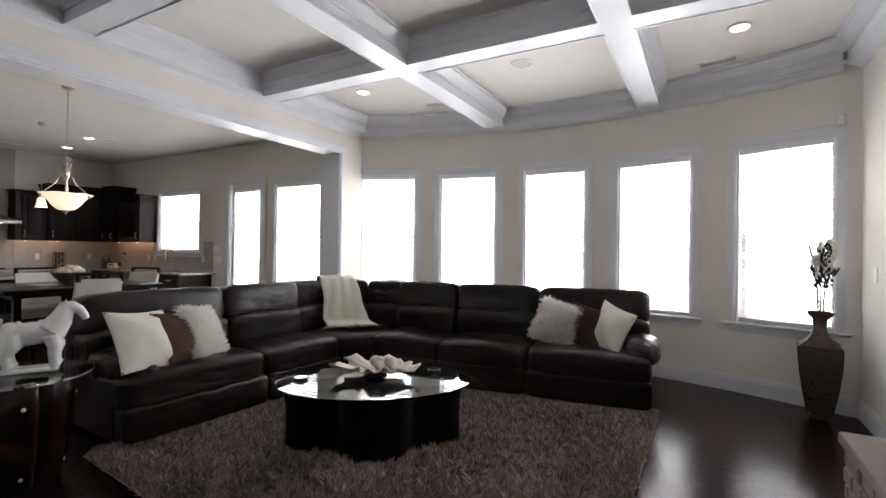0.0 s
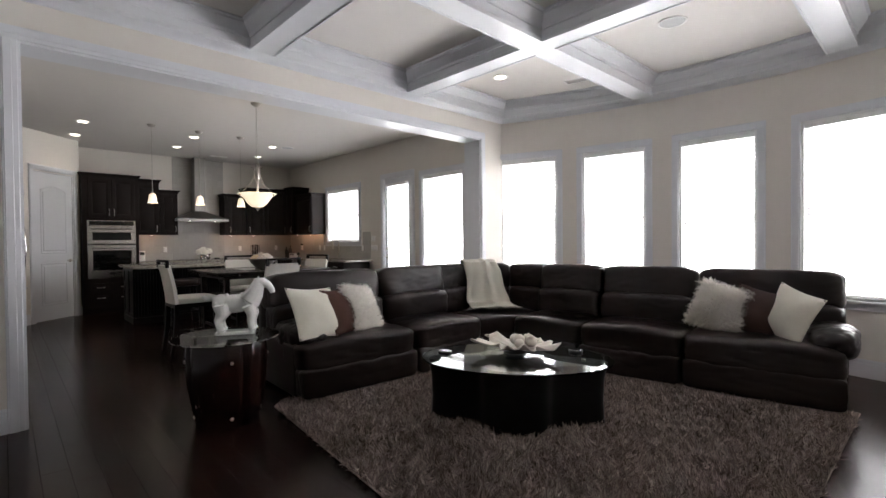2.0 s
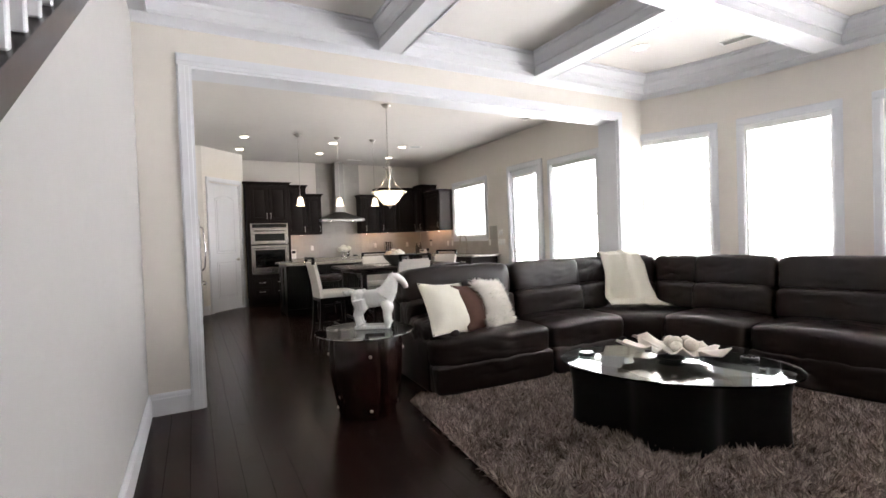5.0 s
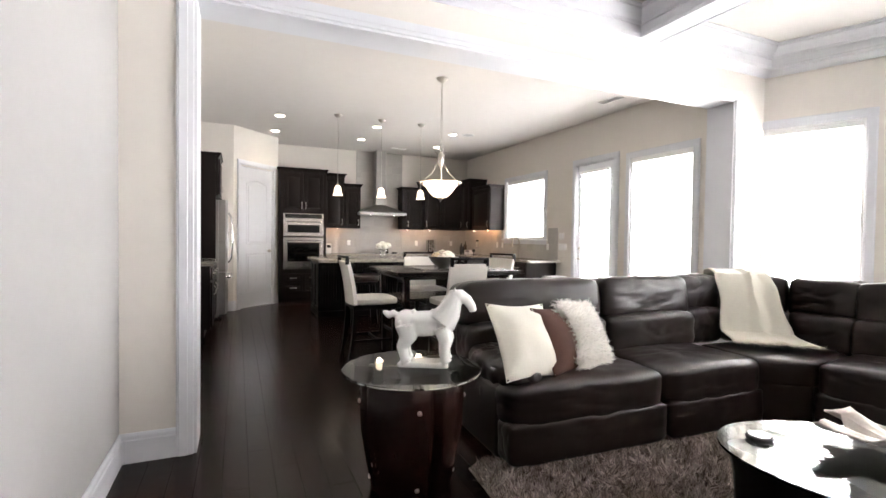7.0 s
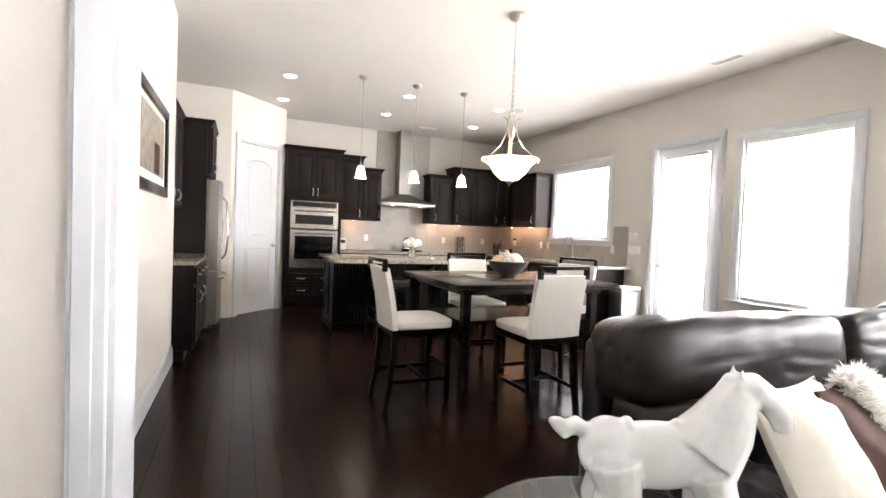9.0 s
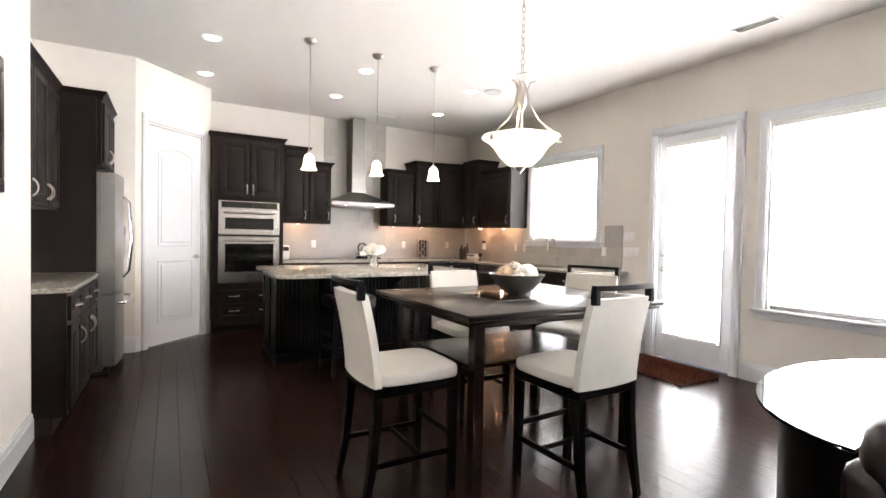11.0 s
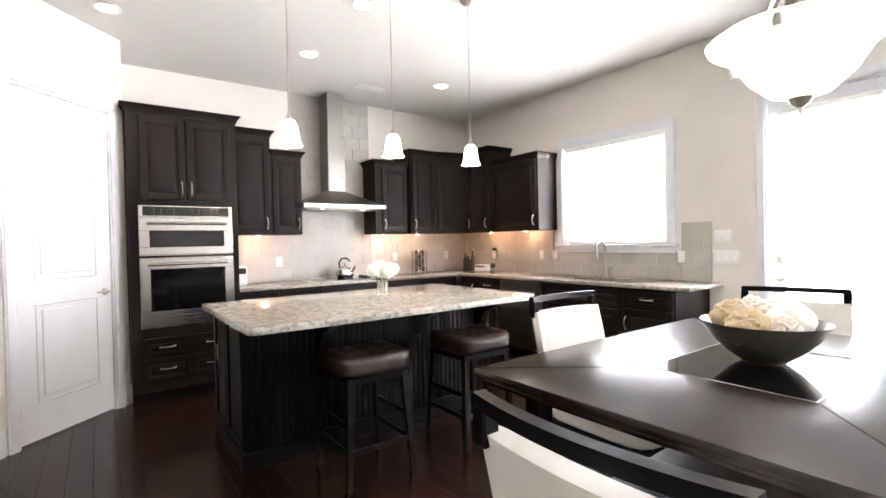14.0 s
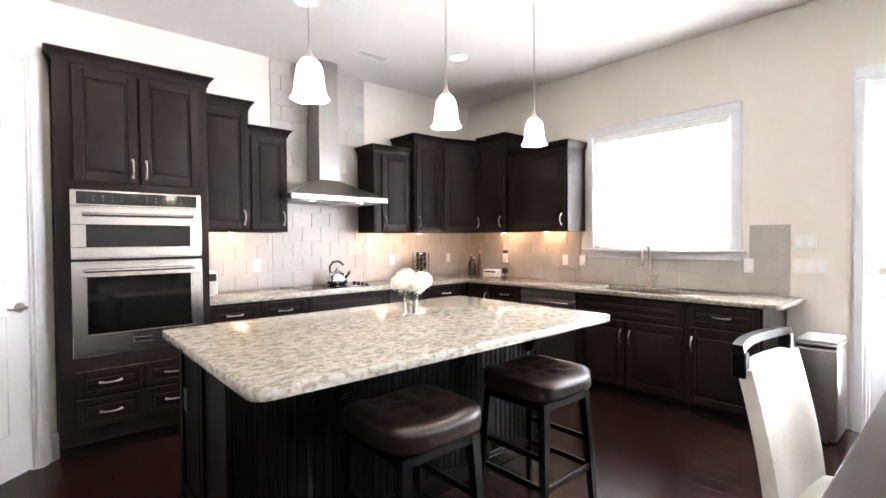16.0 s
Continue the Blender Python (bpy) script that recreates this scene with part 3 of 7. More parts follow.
def strands(name, roots, ups, length, width, mat, parent=None, seed=1, kind="stuff", lean=0.7):
    """Many thin curved hairs as one mesh: roots and their outward directions as arrays."""
    rng = np.random.default_rng(seed)
    n = len(roots)
    side = rng.normal(size=(n, 3))
    side /= np.linalg.norm(side, axis=1)[:, None]
    drift = rng.normal(size=(n, 3)) * lean
    tip = ups + drift
    tip /= np.linalg.norm(tip, axis=1)[:, None]
    ln = (length * rng.uniform(0.6, 1.25, n))[:, None]
    half = side * (width / 2)
    mid = roots + (ups * 0.7 + tip * 0.3) * ln * 0.5
    end = mid + tip * ln * 0.55
    v = np.empty((n, 5, 3))
    v[:, 0], v[:, 1], v[:, 2], v[:, 3], v[:, 4] = roots - half, roots + half, mid + half * 0.9, mid - half * 0.9, end
    me = bpy.data.meshes.new(name)
    base = np.arange(n)[:, None] * 5
    quads = (base + np.array([[0, 1, 2, 3]])).tolist()
    tris = (base + np.array([[3, 2, 4]])).tolist()
    me.from_pydata(v.reshape(-1, 3).tolist(), [], quads + tris)
    me.materials.append(mat)
    me.shade_smooth()
    ob = new(name, me)
    ob.parent = parent
    return tagged(ob, kind=kind)


# ---- living room ----
def sofa_module(sofa, m, w, seed, arm=None):
    def put(name, mat="leather", label=""):
        place_verts(bm, m)
        return part(name, bm, M[mat], sofa, label)
    bm = bmesh.new()
    box(bm, 0.01, 0.07, 0.03, w - 0.01, 0.9, 0.3, 0.02, 2)
    put("base")
    b0, b1 = (min(0, arm[0]), max(w, arm[1])) if arm else (0, w)
    bm = bmesh.new()
    rounded(bm, b0 + 0.006, -0.03, 0.04, b1 - 0.006, 0.16, 0.285, 10, 0.005, seed)
    put("footrest")
    bm = bmesh.new()
    rounded(bm, b0 + 0.001, -0.03, 0.235, b1 - 0.001, 0.68, 0.475, 7.5, 0.0065, seed + 1, 0.022)
    put("seat_cushion")
    bm = bmesh.new()
    rounded(bm, b0 + 0.002, 0.5, 0.43, b1 - 0.002, 0.82, 0.735, 6, 0.008, seed + 2)
    put("lumbar_cushion")
    bm = bmesh.new()
    rounded(bm, b0 + 0.001, 0.56, 0.655, b1 - 0.001, 0.92, 0.99, 6.5, 0.0075, seed + 3)
    place = pose(0, 0.73, 0.66, -7, 0, 0) @ pose(0, -0.73, -0.66)
    place_verts(bm, place)
    put("back_cushion")
    bm = bmesh.new()
    box(bm, b0 + 0.004, 0.82, 0.04, b1 - 0.004, 0.95, 0.88, 0.04, 3)
    put("back_shell")
    if arm is not None:
        a0, a1 = arm
        bm = bmesh.new()
        box(bm, a0, 0.12, 0.03, a1, 0.82, 0.46, 0.035, 3)
        put("armrest")
        bm = bmesh.new()
        rounded(bm, a0 - 0.01, 0.04, 0.38, a1 + 0.07, 0.66, 0.61, 3.2, 0.014, seed + 5)
        put("arm_pad")


def make_sofa():
    sofa = thing("sectional_sofa", (-2.88, 4.2, 0), 0, "large dark brown leather corner sofa on the shag rug", "sofa")
    inv = pose(2.88, -4.2, 0)
    left = inv @ pose(-2.81, 2.37, 0, 0, 0, 87.5)
    sofa_module(sofa, left, 0.88, 1, (-0.24, 0.0))
    sofa_module(sofa, left @ pose(0.885, 0, 0), 0.86, 7)
    right = inv @ pose(-2.56, 4.37, 0, 0, 0, 7.2)
    sofa_module(sofa, right, 0.72, 13)
    sofa_module(sofa, right @ pose(0.725, 0, 0), 0.89, 19)
    sofa_module(sofa, right @ pose(1.62, 0, 0), 0.83, 25, (0.83, 1.06))
    bm = bmesh.new()
    prism(bm, [(-2.78, 4.1), (-2.57, 4.38), (-2.69, 5.28), (-3.25, 5.24), (-3.62, 4.95), (-3.74, 4.15)], 0.03, 0.3, inv)
    part("corner_base", bm, M["leather"], sofa)
    bm = bmesh.new()
    prism(bm, [(-2.77, 4.105), (-2.56, 4.385), (-2.62, 4.9), (-2.95, 5.0), (-3.22, 4.7), (-3.25, 4.13)], 0.28, 0.47, None, 0.0)
    bmesh.ops.bevel(bm, geom=list(bm.edges), offset=0.035, segments=3, affect="EDGES", profile=0.5)
    place_verts(bm, inv)
    part("corner_seat", bm, M["leather"], sofa)
    for k, (x, y, turn, w, fl, fr) in enumerate(((-3.38, 4.12, 85, 0.46, 0.0, 0.3), (-3.34, 4.57, 48, 0.45, 0.3, 0.3), (-3.05, 4.9, 7.2, 0.46, 0.3, 0.0))):
        m = inv @ pose(x, y, 0, 0, 0, turn)
        for name, y0, z0, y1, z1, p, s in (("lumbar_cushion", 0.0, 0.42, 0.3, 0.725, 5.5, 40), ("back_cushion", 0.06, 0.655, 0.36, 0.99, 6, 50)):
            bm = bmesh.new()
            rounded(bm, -0.006, y0, z0, w + 0.006, y1, z1, p, 0.009, s + k)
            for v in bm.verts:
                u = v.co.x / w
                v.co.x += max(0, v.co.y) * (fr * u - fl * (1 - u))
            place_verts(bm, m)
            part(name, bm, M["leather"], sofa)
    return sofa


make_sofa()


def pillow_body(bm, size, thick, seed, nu=40, nv=22):
    """A square scatter cushion standing in its xz plane, with drawn-out corners."""
    off = Vector((seed, seed * 2, 0))

    def shape(d, q):
        u, w = q.x / (size / 2), q.z / (size / 2)
        corner = min(1, abs(u * w)) ** 1.5
        pinch = 1 - 0.1 * (1 - u * u) * w * w - 0.1 * (1 - w * w) * u * u
        r = min(1.0, max(abs(u), abs(w)))
        q = Vector((q.x * pinch * (1 + 0.05 * corner), q.y * (1 - 0.9 * r ** 4), q.z * pinch * (1 + 0.05 * corner)))
        return q + d * noise.noise(q * 12 + off) * 0.01
    rows = blob(bm, (0, 0, 0), (size / 2, thick / 2, size / 2), 2.0, nu, nv, None)
    for v in bm.verts:
        q = v.co
        u, w = q.x / (size / 2), q.z / (size / 2)
        r = math.hypot(u, w)
        if r > 1e-5:
            k = r / max(abs(u), abs(w)) if r > 0.02 else 1
            s = k ** (min(1, r) ** 0.8)
            u, w = u * s, w * s
        e = max(abs(u), abs(w))
        pinch_u, pinch_w = 1 - 0.09 * (1 - w * w), 1 - 0.09 * (1 - u * u)
        y = q.y * (1 - 0.55 * min(1, e) ** 3)
        p = Vector((u * pinch_u * size / 2, y, w * pinch_w * size / 2))
        v.co = p + Vector((0, 1, 0)) * noise.noise(p * 10 + off) * 0.012 * (1 - e * 0.6)


def pillow(name, place, yaw, lean, spin, mat, label, size=0.43, thick=0.17, fur=False, seed=1):
    root = thing(name, place, yaw, label, "throw pillow", "scatter cushions on the sofa")
    turn = pose(0, 0, size * 0.46, lean, spin, 0)
    bm = bmesh.new()
    pillow_body(bm, size, thick, seed)
    place_verts(bm, turn)
    cover = part("cover", bm, M[mat], root)
    if fur:
        me = cover.data
        rng = np.random.default_rng(seed)
        n = len(me.polygons)
        cen = np.empty(n * 3)
        nor = np.empty(n * 3)
        ar = np.empty(n)
        me.polygons.foreach_get("center", cen)
        me.polygons.foreach_get("normal", nor)
        me.polygons.foreach_get("area", ar)
        pick = rng.choice(n, 14000, p=ar / ar.sum())
        jit = rng.normal(size=(14000, 3)) * 0.008
        strands("fur", cen.reshape(-1, 3)[pick] + jit, nor.reshape(-1, 3)[pick], 0.038, 0.006, M["fur"], root, seed, "stuff", 0.45)
    else:
        bm = bmesh.new()
        e = size / 2 * 0.985
        loop = []
        for k in range(48):
            a = 2 * math.pi * k / 48
            u, w = math.cos(a), math.sin(a)
            s = 1 / max(abs(u), abs(w))
            u, w = u * s, w * s
            loop.append(Vector((u * (1 - 0.09 * (1 - w * w)) * e, 0, w * (1 - 0.09 * (1 - u * u)) * e)))
        tube(bm, loop + [loop[0]], 0.004, 6)
        place_verts(bm, turn)
        part("piping", bm, M[mat], root)
    return root


SEAT = 0.475
pillow("throw_pillow", (-2.98, 2.34, SEAT), 100, -30, 4, "pillow", "ivory white fabric scatter cushion leaning on the sofa", 0.46, 0.17, False, 1)
pillow("throw_pillow", (-3.02, 2.635, SEAT), 108, -28, 2, "brownfab", "brown satin scatter cushion leaning between two others", 0.42, 0.13, False, 2)
pillow("throw_pillow", (-3.07, 2.84, SEAT), 112, -28, 6, "fur", "shaggy cream fur scatter cushion leaning on the sofa", 0.42, 0.12, True, 3)
pillow("throw_pillow", (-0.78, 4.95, SEAT), 0, -24, 16, "fur", "shaggy white fur scatter cushion against the sofa back", 0.42, 0.12, True, 4)
pillow("throw_pillow", (-0.52, 4.99, SEAT), -12, -20, 12, "darkfab", "dark brown satin scatter cushion between two pale ones", 0.4, 0.12, False, 5)
pillow("throw_pillow", (-0.28, 4.93, SEAT), -38, -20, 14, "pillow", "ivory white scatter cushion beside the sofa arm", 0.42, 0.16, False, 6)


def make_throw():
    """A knitted throw hung over the corner back and down on the seat."""
    root = thing("throw_blanket", (-3.31, 4.57, 0.47), 48, "cream knitted throw draped over the sofa corner", "blanket")
    path = [(0.42, 0.7), (0.41, 0.93), (0.34, 1.0), (0.2, 1.015), (0.07, 0.99), (0.02, 0.9), (-0.025, 0.75), (-0.045, 0.62), (-0.07, 0.53), (-0.13, 0.51), (-0.38, 0.505)]
    bm = bmesh.new()
    rows = []
    nu = 26
    for i in range(len(path) * 3 - 2):
        t = i / 3
        k = min(int(t), len(path) - 2)
        f = t - k
        y = path[k][0] * (1 - f) + path[k + 1][0] * f
        z = path[k][1] * (1 - f) + path[k + 1][1] * f
        row = []
        for j in range(nu):
            u = j / (nu - 1)
            w = 0.36 + 0.22 * (t / len(path)) ** 1.5
            x = 0.02 + (u - 0.5) * w + 0.02 * t
            fold = 0.008 * math.sin(u * 11 + 0.2 * t) + 0.016 * math.exp(-((u - 0.6) * 14) ** 2) + 0.012 * noise.noise(Vector((u * 4, t * 0.5, 2)))
            row.append(bm.verts.new((x + 0.03 * noise.noise(Vector((t * 0.6, u * 2, 0))), y - abs(fold) * 1.2 - 0.012, z - 0.47 + 0.008 + abs(fold) * (0.9 if t > 8 or 1.5 < t < 4.5 else 0.1))))
        rows.append(row)
    for a, b in zip(rows, rows[1:]):
        for j in range(nu - 1):
            bm.faces.new((a[j], a[j + 1], b[j + 1], b[j]))
    last = [v.co.copy() for v in rows[-1]]
    cloth = part("cloth", bm, M["pillow"], root)
    mod = cloth.modifiers.new("thickness", "SOLIDIFY")
    mod.thickness, mod.offset = 0.009, 1
    rng = np.random.default_rng(5)
    pts = np.array([list(last[int(i)]) for i in rng.integers(0, nu, 700)]) + rng.normal(size=(700, 3)) * np.array([0.012, 0.012, 0.004])
    strands("fringe", pts, np.tile(np.array([0, -0.95, 0.08]), (700, 1)), 0.07, 0.003, M["pillow"], root, 3, "stuff", 0.3)


make_throw()


def make_rug():
    root = thing("shag_rug", (-1.4, 3.3, 0), -5.5, "deep pile grey brown shag rug under the coffee table", "rug")
    x0, x1, y0, y1 = -1.57, 1.535, -1.47, 1.75
    bm = bmesh.new()
    box(bm, x0, y0, 0.0, x1, y1, 0.012, 0.004, 1)
    for v in bm.verts:
        v.co.x -= 0.09 * v.co.y
    part("backing", bm, M["rug"], root)
    rng = np.random.default_rng(11)
    n = 170000
    p = np.empty((n, 3))
    p[:, 0], p[:, 1], p[:, 2] = rng.uniform(x0, x1, n), rng.uniform(y0, y1, n), 0.012
    keep = ~((p[:, 1] > 1.62) & (p[:, 0] > -1))
    p = p[keep]
    p[:, 0] -= 0.09 * p[:, 1]
    cells = rng.normal(size=(90, 90, 2))
    ci, cj = ((p[:, 0] + 2.5) * 17 + np.sin(p[:, 1] * 31) * 0.7).astype(int) % 90, ((p[:, 1] + 2.5) * 17 + np.sin(p[:, 0] * 29) * 0.7).astype(int) % 90
    wave = np.concatenate([cells[ci, cj] * 1.0, np.ones((len(p), 1)) * 1.3], 1)
    wave /= np.linalg.norm(wave, axis=1)[:, None]
    strands("shag", p, wave, 0.05, 0.0085, M["rug"], root, 12, "stuff", 0.4)


make_rug()


def oval(cx, cy, a, b, turn, n=64):
    t = math.radians(turn)
    return [(cx + a * math.cos(s) * math.cos(t) - b * math.sin(s) * math.sin(t), cy + a * math.cos(s) * math.sin(t) + b * math.sin(s) * math.cos(t)) for s in [2 * math.pi * i / n for i in range(n)]]


def make_coffee_table():
    root = thing("coffee_table", (-1.51, 3.08, 0.012), 38, "oval glass coffee table on a black curved wooden base", "coffee table")
    bm = bmesh.new()
    prism(bm, oval(0, 0, 0.66, 0.44, 0), 0.425, 0.437)
    bmesh.ops.bevel(bm, geom=[e for e in bm.edges if abs(e.verts[0].co.z - e.verts[1].co.z) < 1e-4], offset=0.003, segments=2, affect="EDGES")
    part("glass_top", bm, M["tint"], root, "clear oval glass top with a polished edge")
    bm = bmesh.new()
    n = 72
    rings = []
    for z, f in ((0.0, 0.97), (0.05, 0.96), (0.15, 0.95), (0.3, 0.96), (0.39, 0.99), (0.41, 1.0)):
        ring = []
        for i in range(n):
            s = 2 * math.pi * i / n
            wavy = 1 + 0.22 * math.cos(4 * s)
            ring.append(bm.verts.new((0.51 * f * wavy * math.cos(s), 0.28 * f * wavy * math.sin(s), z)))
        rings.append(ring)
    for a, b in zip(rings, rings[1:]):
        for i in range(n):
            bm.faces.new((a[i], a[(i + 1) % n], b[(i + 1) % n], b[i]))
    bm.faces.new(list(reversed(rings[0])))
    bm.faces.new(rings[-1])
    part("base", bm, M["black"], root, "black curved wooden base")
    for s in (0, 90, 180, 270):
        bm = bmesh.new()
        turned(bm, [(0.016, 0.41), (0.016, 0.425)], 16, pose(0.46 * math.cos(radians(s)), 0.27 * math.sin(radians(s)), 0))
        part("glass_pad", bm, M["nickel"], root)
    for x, y in ((-1.94, 2.81), (-1.29, 3.5)):
        c = thing("coaster", (x, y, 0.449), 20, "small round dark coaster with a glass top on the table", "coaster", "coasters on the coffee table")
        bm = bmesh.new()
        turned(bm, [(0.048, 0), (0.05, 0.004), (0.05, 0.014), (0.045, 0.018)], 28)
        part("rim", bm, M["dark"], c)
        bm = bmesh.new()
        turned(bm, [(0.04, 0.018), (0.04, 0.021)], 24)
        part("disc", bm, M["chrome"], c)
    leaf = thing("leaf_bowl", (-1.59, 3.18, 0.449), 15, "large pale leaf-shaped bowl on the glass table", "decorative bowl")
    bm = bmesh.new()
    rows = []
    for j in range(9):
        r = j / 8
        row = []
        for i in range(60):
            s = 2 * math.pi * i / 60
            lobe = 1 + 0.2 * math.cos(5 * s) + 0.08 * math.cos(11 * s + 1) + 0.05 * math.sin(17 * s)
            rad = r * 0.2 * lobe * (1.15 if abs(math.cos(s)) > 0.6 else 0.95)
            z = 0.036 + 0.04 * r ** 2 + 0.012 * r * math.sin(5 * s + 1) + 0.018 * r * r * math.cos(13 * s)
            row.append(bm.verts.new((rad * math.cos(s) * 1.2, rad * math.sin(s), z)))
        rows.append(row)
    for a, b in zip(rows[1:], rows[2:]):
        for i in range(60):
            bm.faces.new((a[i], a[(i + 1) % 60], b[(i + 1) % 60], b[i]))
    bm.faces.new(rows[1])
    bmesh.ops.delete(bm, geom=rows[0], context="VERTS")
    dish = part("dish", bm, M["shell"], leaf)
    mod = dish.modifiers.new("thickness", "SOLIDIFY")
    mod.thickness = 0.008
    bm = bmesh.new()
    turned(bm, [(0.07, 0), (0.085, 0.006), (0.05, 0.02), (0.075, 0.036)], 28)
    part("foot", bm, M["dark"], leaf, "dark round foot")
    for k, (x, y) in enumerate(((0.0, 0.0), (0.085, 0.03), (0.01, 0.085), (-0.07, 0.04), (0.05, -0.06))):
        b = thing("decorative_ball", (-1.57 + x, 3.2 + y, 0.449 + 0.046), 30 * k, "grey beige textured ball lying in the leaf bowl", "decorative ball", "balls in the leaf bowl")
        bm = bmesh.new()
        r = (0.044, 0.042, 0.04, 0.038, 0.035)[k]
        blob(bm, (0, 0, r), (r, r, r), 2, 22, 14, lambda d, q: q + d * noise.noise(d * 5 + Vector((k, 0, 0))) * 0.004)
        part("ball", bm, M["shell"], b)


make_coffee_table()


def make_side_table():
    root = thing("side_table", (-2.965, 1.635, 0), 8, "round glass side table on a dark cherry drum base", "side table")
    bm = bmesh.new()
    turned(bm, [(0.352, 0.592), (0.357, 0.595), (0.357, 0.601), (0.353, 0.604)], 64)
    part("glass_top", bm, M["tint"], root, "clear round glass top")
    n = 96
    rings = []
    bm = bmesh.new()
    for z, r in ((0.0, 0.2), (0.01, 0.205), (0.15, 0.235), (0.3, 0.26), (0.47, 0.27), (0.57, 0.262), (0.58, 0.257)):
        ring = []
        for i in range(n):
            s = 2 * math.pi * i / n
            groove = 1 - 0.1 * max(0, math.cos(4 * s)) ** 24
            ring.append(bm.verts.new((r * groove * math.cos(s), r * groove * math.sin(s), z)))
        rings.append(ring)
    for a, b in zip(rings, rings[1:]):
        for i in range(n):
            bm.faces.new((a[i], a[(i + 1) % n], b[(i + 1) % n], b[i]))
    bm.faces.new(list(reversed(rings[0])))
    bm.faces.new(rings[-1])
    part("base", bm, M["cherry"], root, "dark cherry drum base with four grooves")
    for s in (45, 135, 225, 315):
        a = radians(s)
        bm = bmesh.new()
        turned(bm, [(0.014, 0.58), (0.014, 0.592)], 16, pose(0.22 * math.cos(a), 0.22 * math.sin(a), 0))
        part("glass_pad", bm, M["nickel"], root)
    for s in (-100, -20, 60, 140):
        for z, r in ((0.46, 0.273), (0.07, 0.218)):
            a = radians(s)
            bm = bmesh.new()
            turned(bm, [(0.011, -0.004), (0.011, 0.003), (0.006, 0.006)], 14, pose(r * math.cos(a), r * math.sin(a), z, 0, 90, s))
            part("stud", bm, M["nickel"], root)


make_side_table()


def make_horse():
    """A glazed ceramic horse on a flat plinth, head towards +y."""
    bm = bmesh.new()
    box(bm, -0.065, -0.14, 0, 0.065, 0.14, 0.03, 0.008, 2)

    def egg(c, s, turn=0.0):
        m = pose(*c, turn, 0, 0)
        vs = blob(bm, (0, 0, 0), s, 2.1, 26, 16)
        for v in vs:
            v.co = m @ v.co
    egg((0, 0.0, 0.235), (0.066, 0.135, 0.072), 3)
    egg((0, 0.1, 0.24), (0.06, 0.064, 0.078), 20)
    egg((0, -0.1, 0.24), (0.062, 0.066, 0.072), -10)
    tube(bm, [(0, 0.1, 0.25), (0, 0.14, 0.31), (0, 0.16, 0.36), (0, 0.175, 0.39)], 0.04, 14, [0.083, 0.067, 0.051, 0.039])
    tube(bm, [(0, 0.15, 0.395), (0, 0.197, 0.395), (0, 0.238, 0.37), (0, 0.262, 0.335), (0, 0.27, 0.308)], 0.03, 14, [0.032, 0.037, 0.03, 0.025, 0.022])
    for s in (-1, 1):
        tube(bm, [(s * 0.016, 0.165, 0.41), (s * 0.02, 0.168, 0.445)], 0.01, 8, [0.01, 0.003])
        tube(bm, [(s * 0.035, 0.1, 0.22), (s * 0.04, 0.125, 0.15), (s * 0.04, 0.115, 0.1), (s * 0.04, 0.12, 0.05), (s * 0.04, 0.13, 0.03)], 0.02, 12, [0.05, 0.042, 0.031, 0.028, 0.036])
        tube(bm, [(s * 0.035, -0.1, 0.23), (s * 0.042, -0.085, 0.16), (s * 0.042, -0.115, 0.11), (s * 0.042, -0.1, 0.05), (s * 0.042, -0.09, 0.03)], 0.02, 12, [0.06, 0.05, 0.034, 0.028, 0.036])
        box(bm, s * 0.052 - 0.006, -0.05, 0.2, s * 0.052 + 0.006, 0.045, 0.27, 0.005, 2)
        egg((s * 0.055, 0.11, 0.2), (0.008, 0.014, 0.018))
        egg((s * 0.058, -0.13, 0.24), (0.008, 0.014, 0.018))
    egg((0, -0.01, 0.285), (0.04, 0.055, 0.02))
    egg((0, 0.045, 0.297), (0.018, 0.014, 0.024))
    egg((0, -0.06, 0.295), (0.03, 0.014, 0.022))
    for k in range(7):
        t = k / 6
        egg((0, 0.085 + 0.065 * t, 0.31 + 0.1 * t), (0.009, 0.018, 0.02))
    tube(bm, [(0, -0.15, 0.275), (0, -0.175, 0.29), (0, -0.2, 0.275), (0, -0.215, 0.29), (0, -0.235, 0.3)], 0.02, 10, [0.02, 0.022, 0.022, 0.018, 0.007])
    ob = part("horse_statue", bm, M["ceramic"])
    mod = ob.modifiers.new("remesh", "REMESH")
    mod.mode, mod.voxel_size, mod.use_smooth_shade = "VOXEL", 0.0045, True
    mod = ob.modifiers.new("smooth", "SMOOTH")
    mod.iterations, mod.factor = 9, 0.5
    ob.matrix_world = pose(-2.965, 1.7, 0.6045, 0, 0, -28)
    for v in ob.data.vertices:
        v.co *= 0.94
    tagged(ob, "white glazed ceramic horse figurine on a round glass table", "figurine")


make_horse()


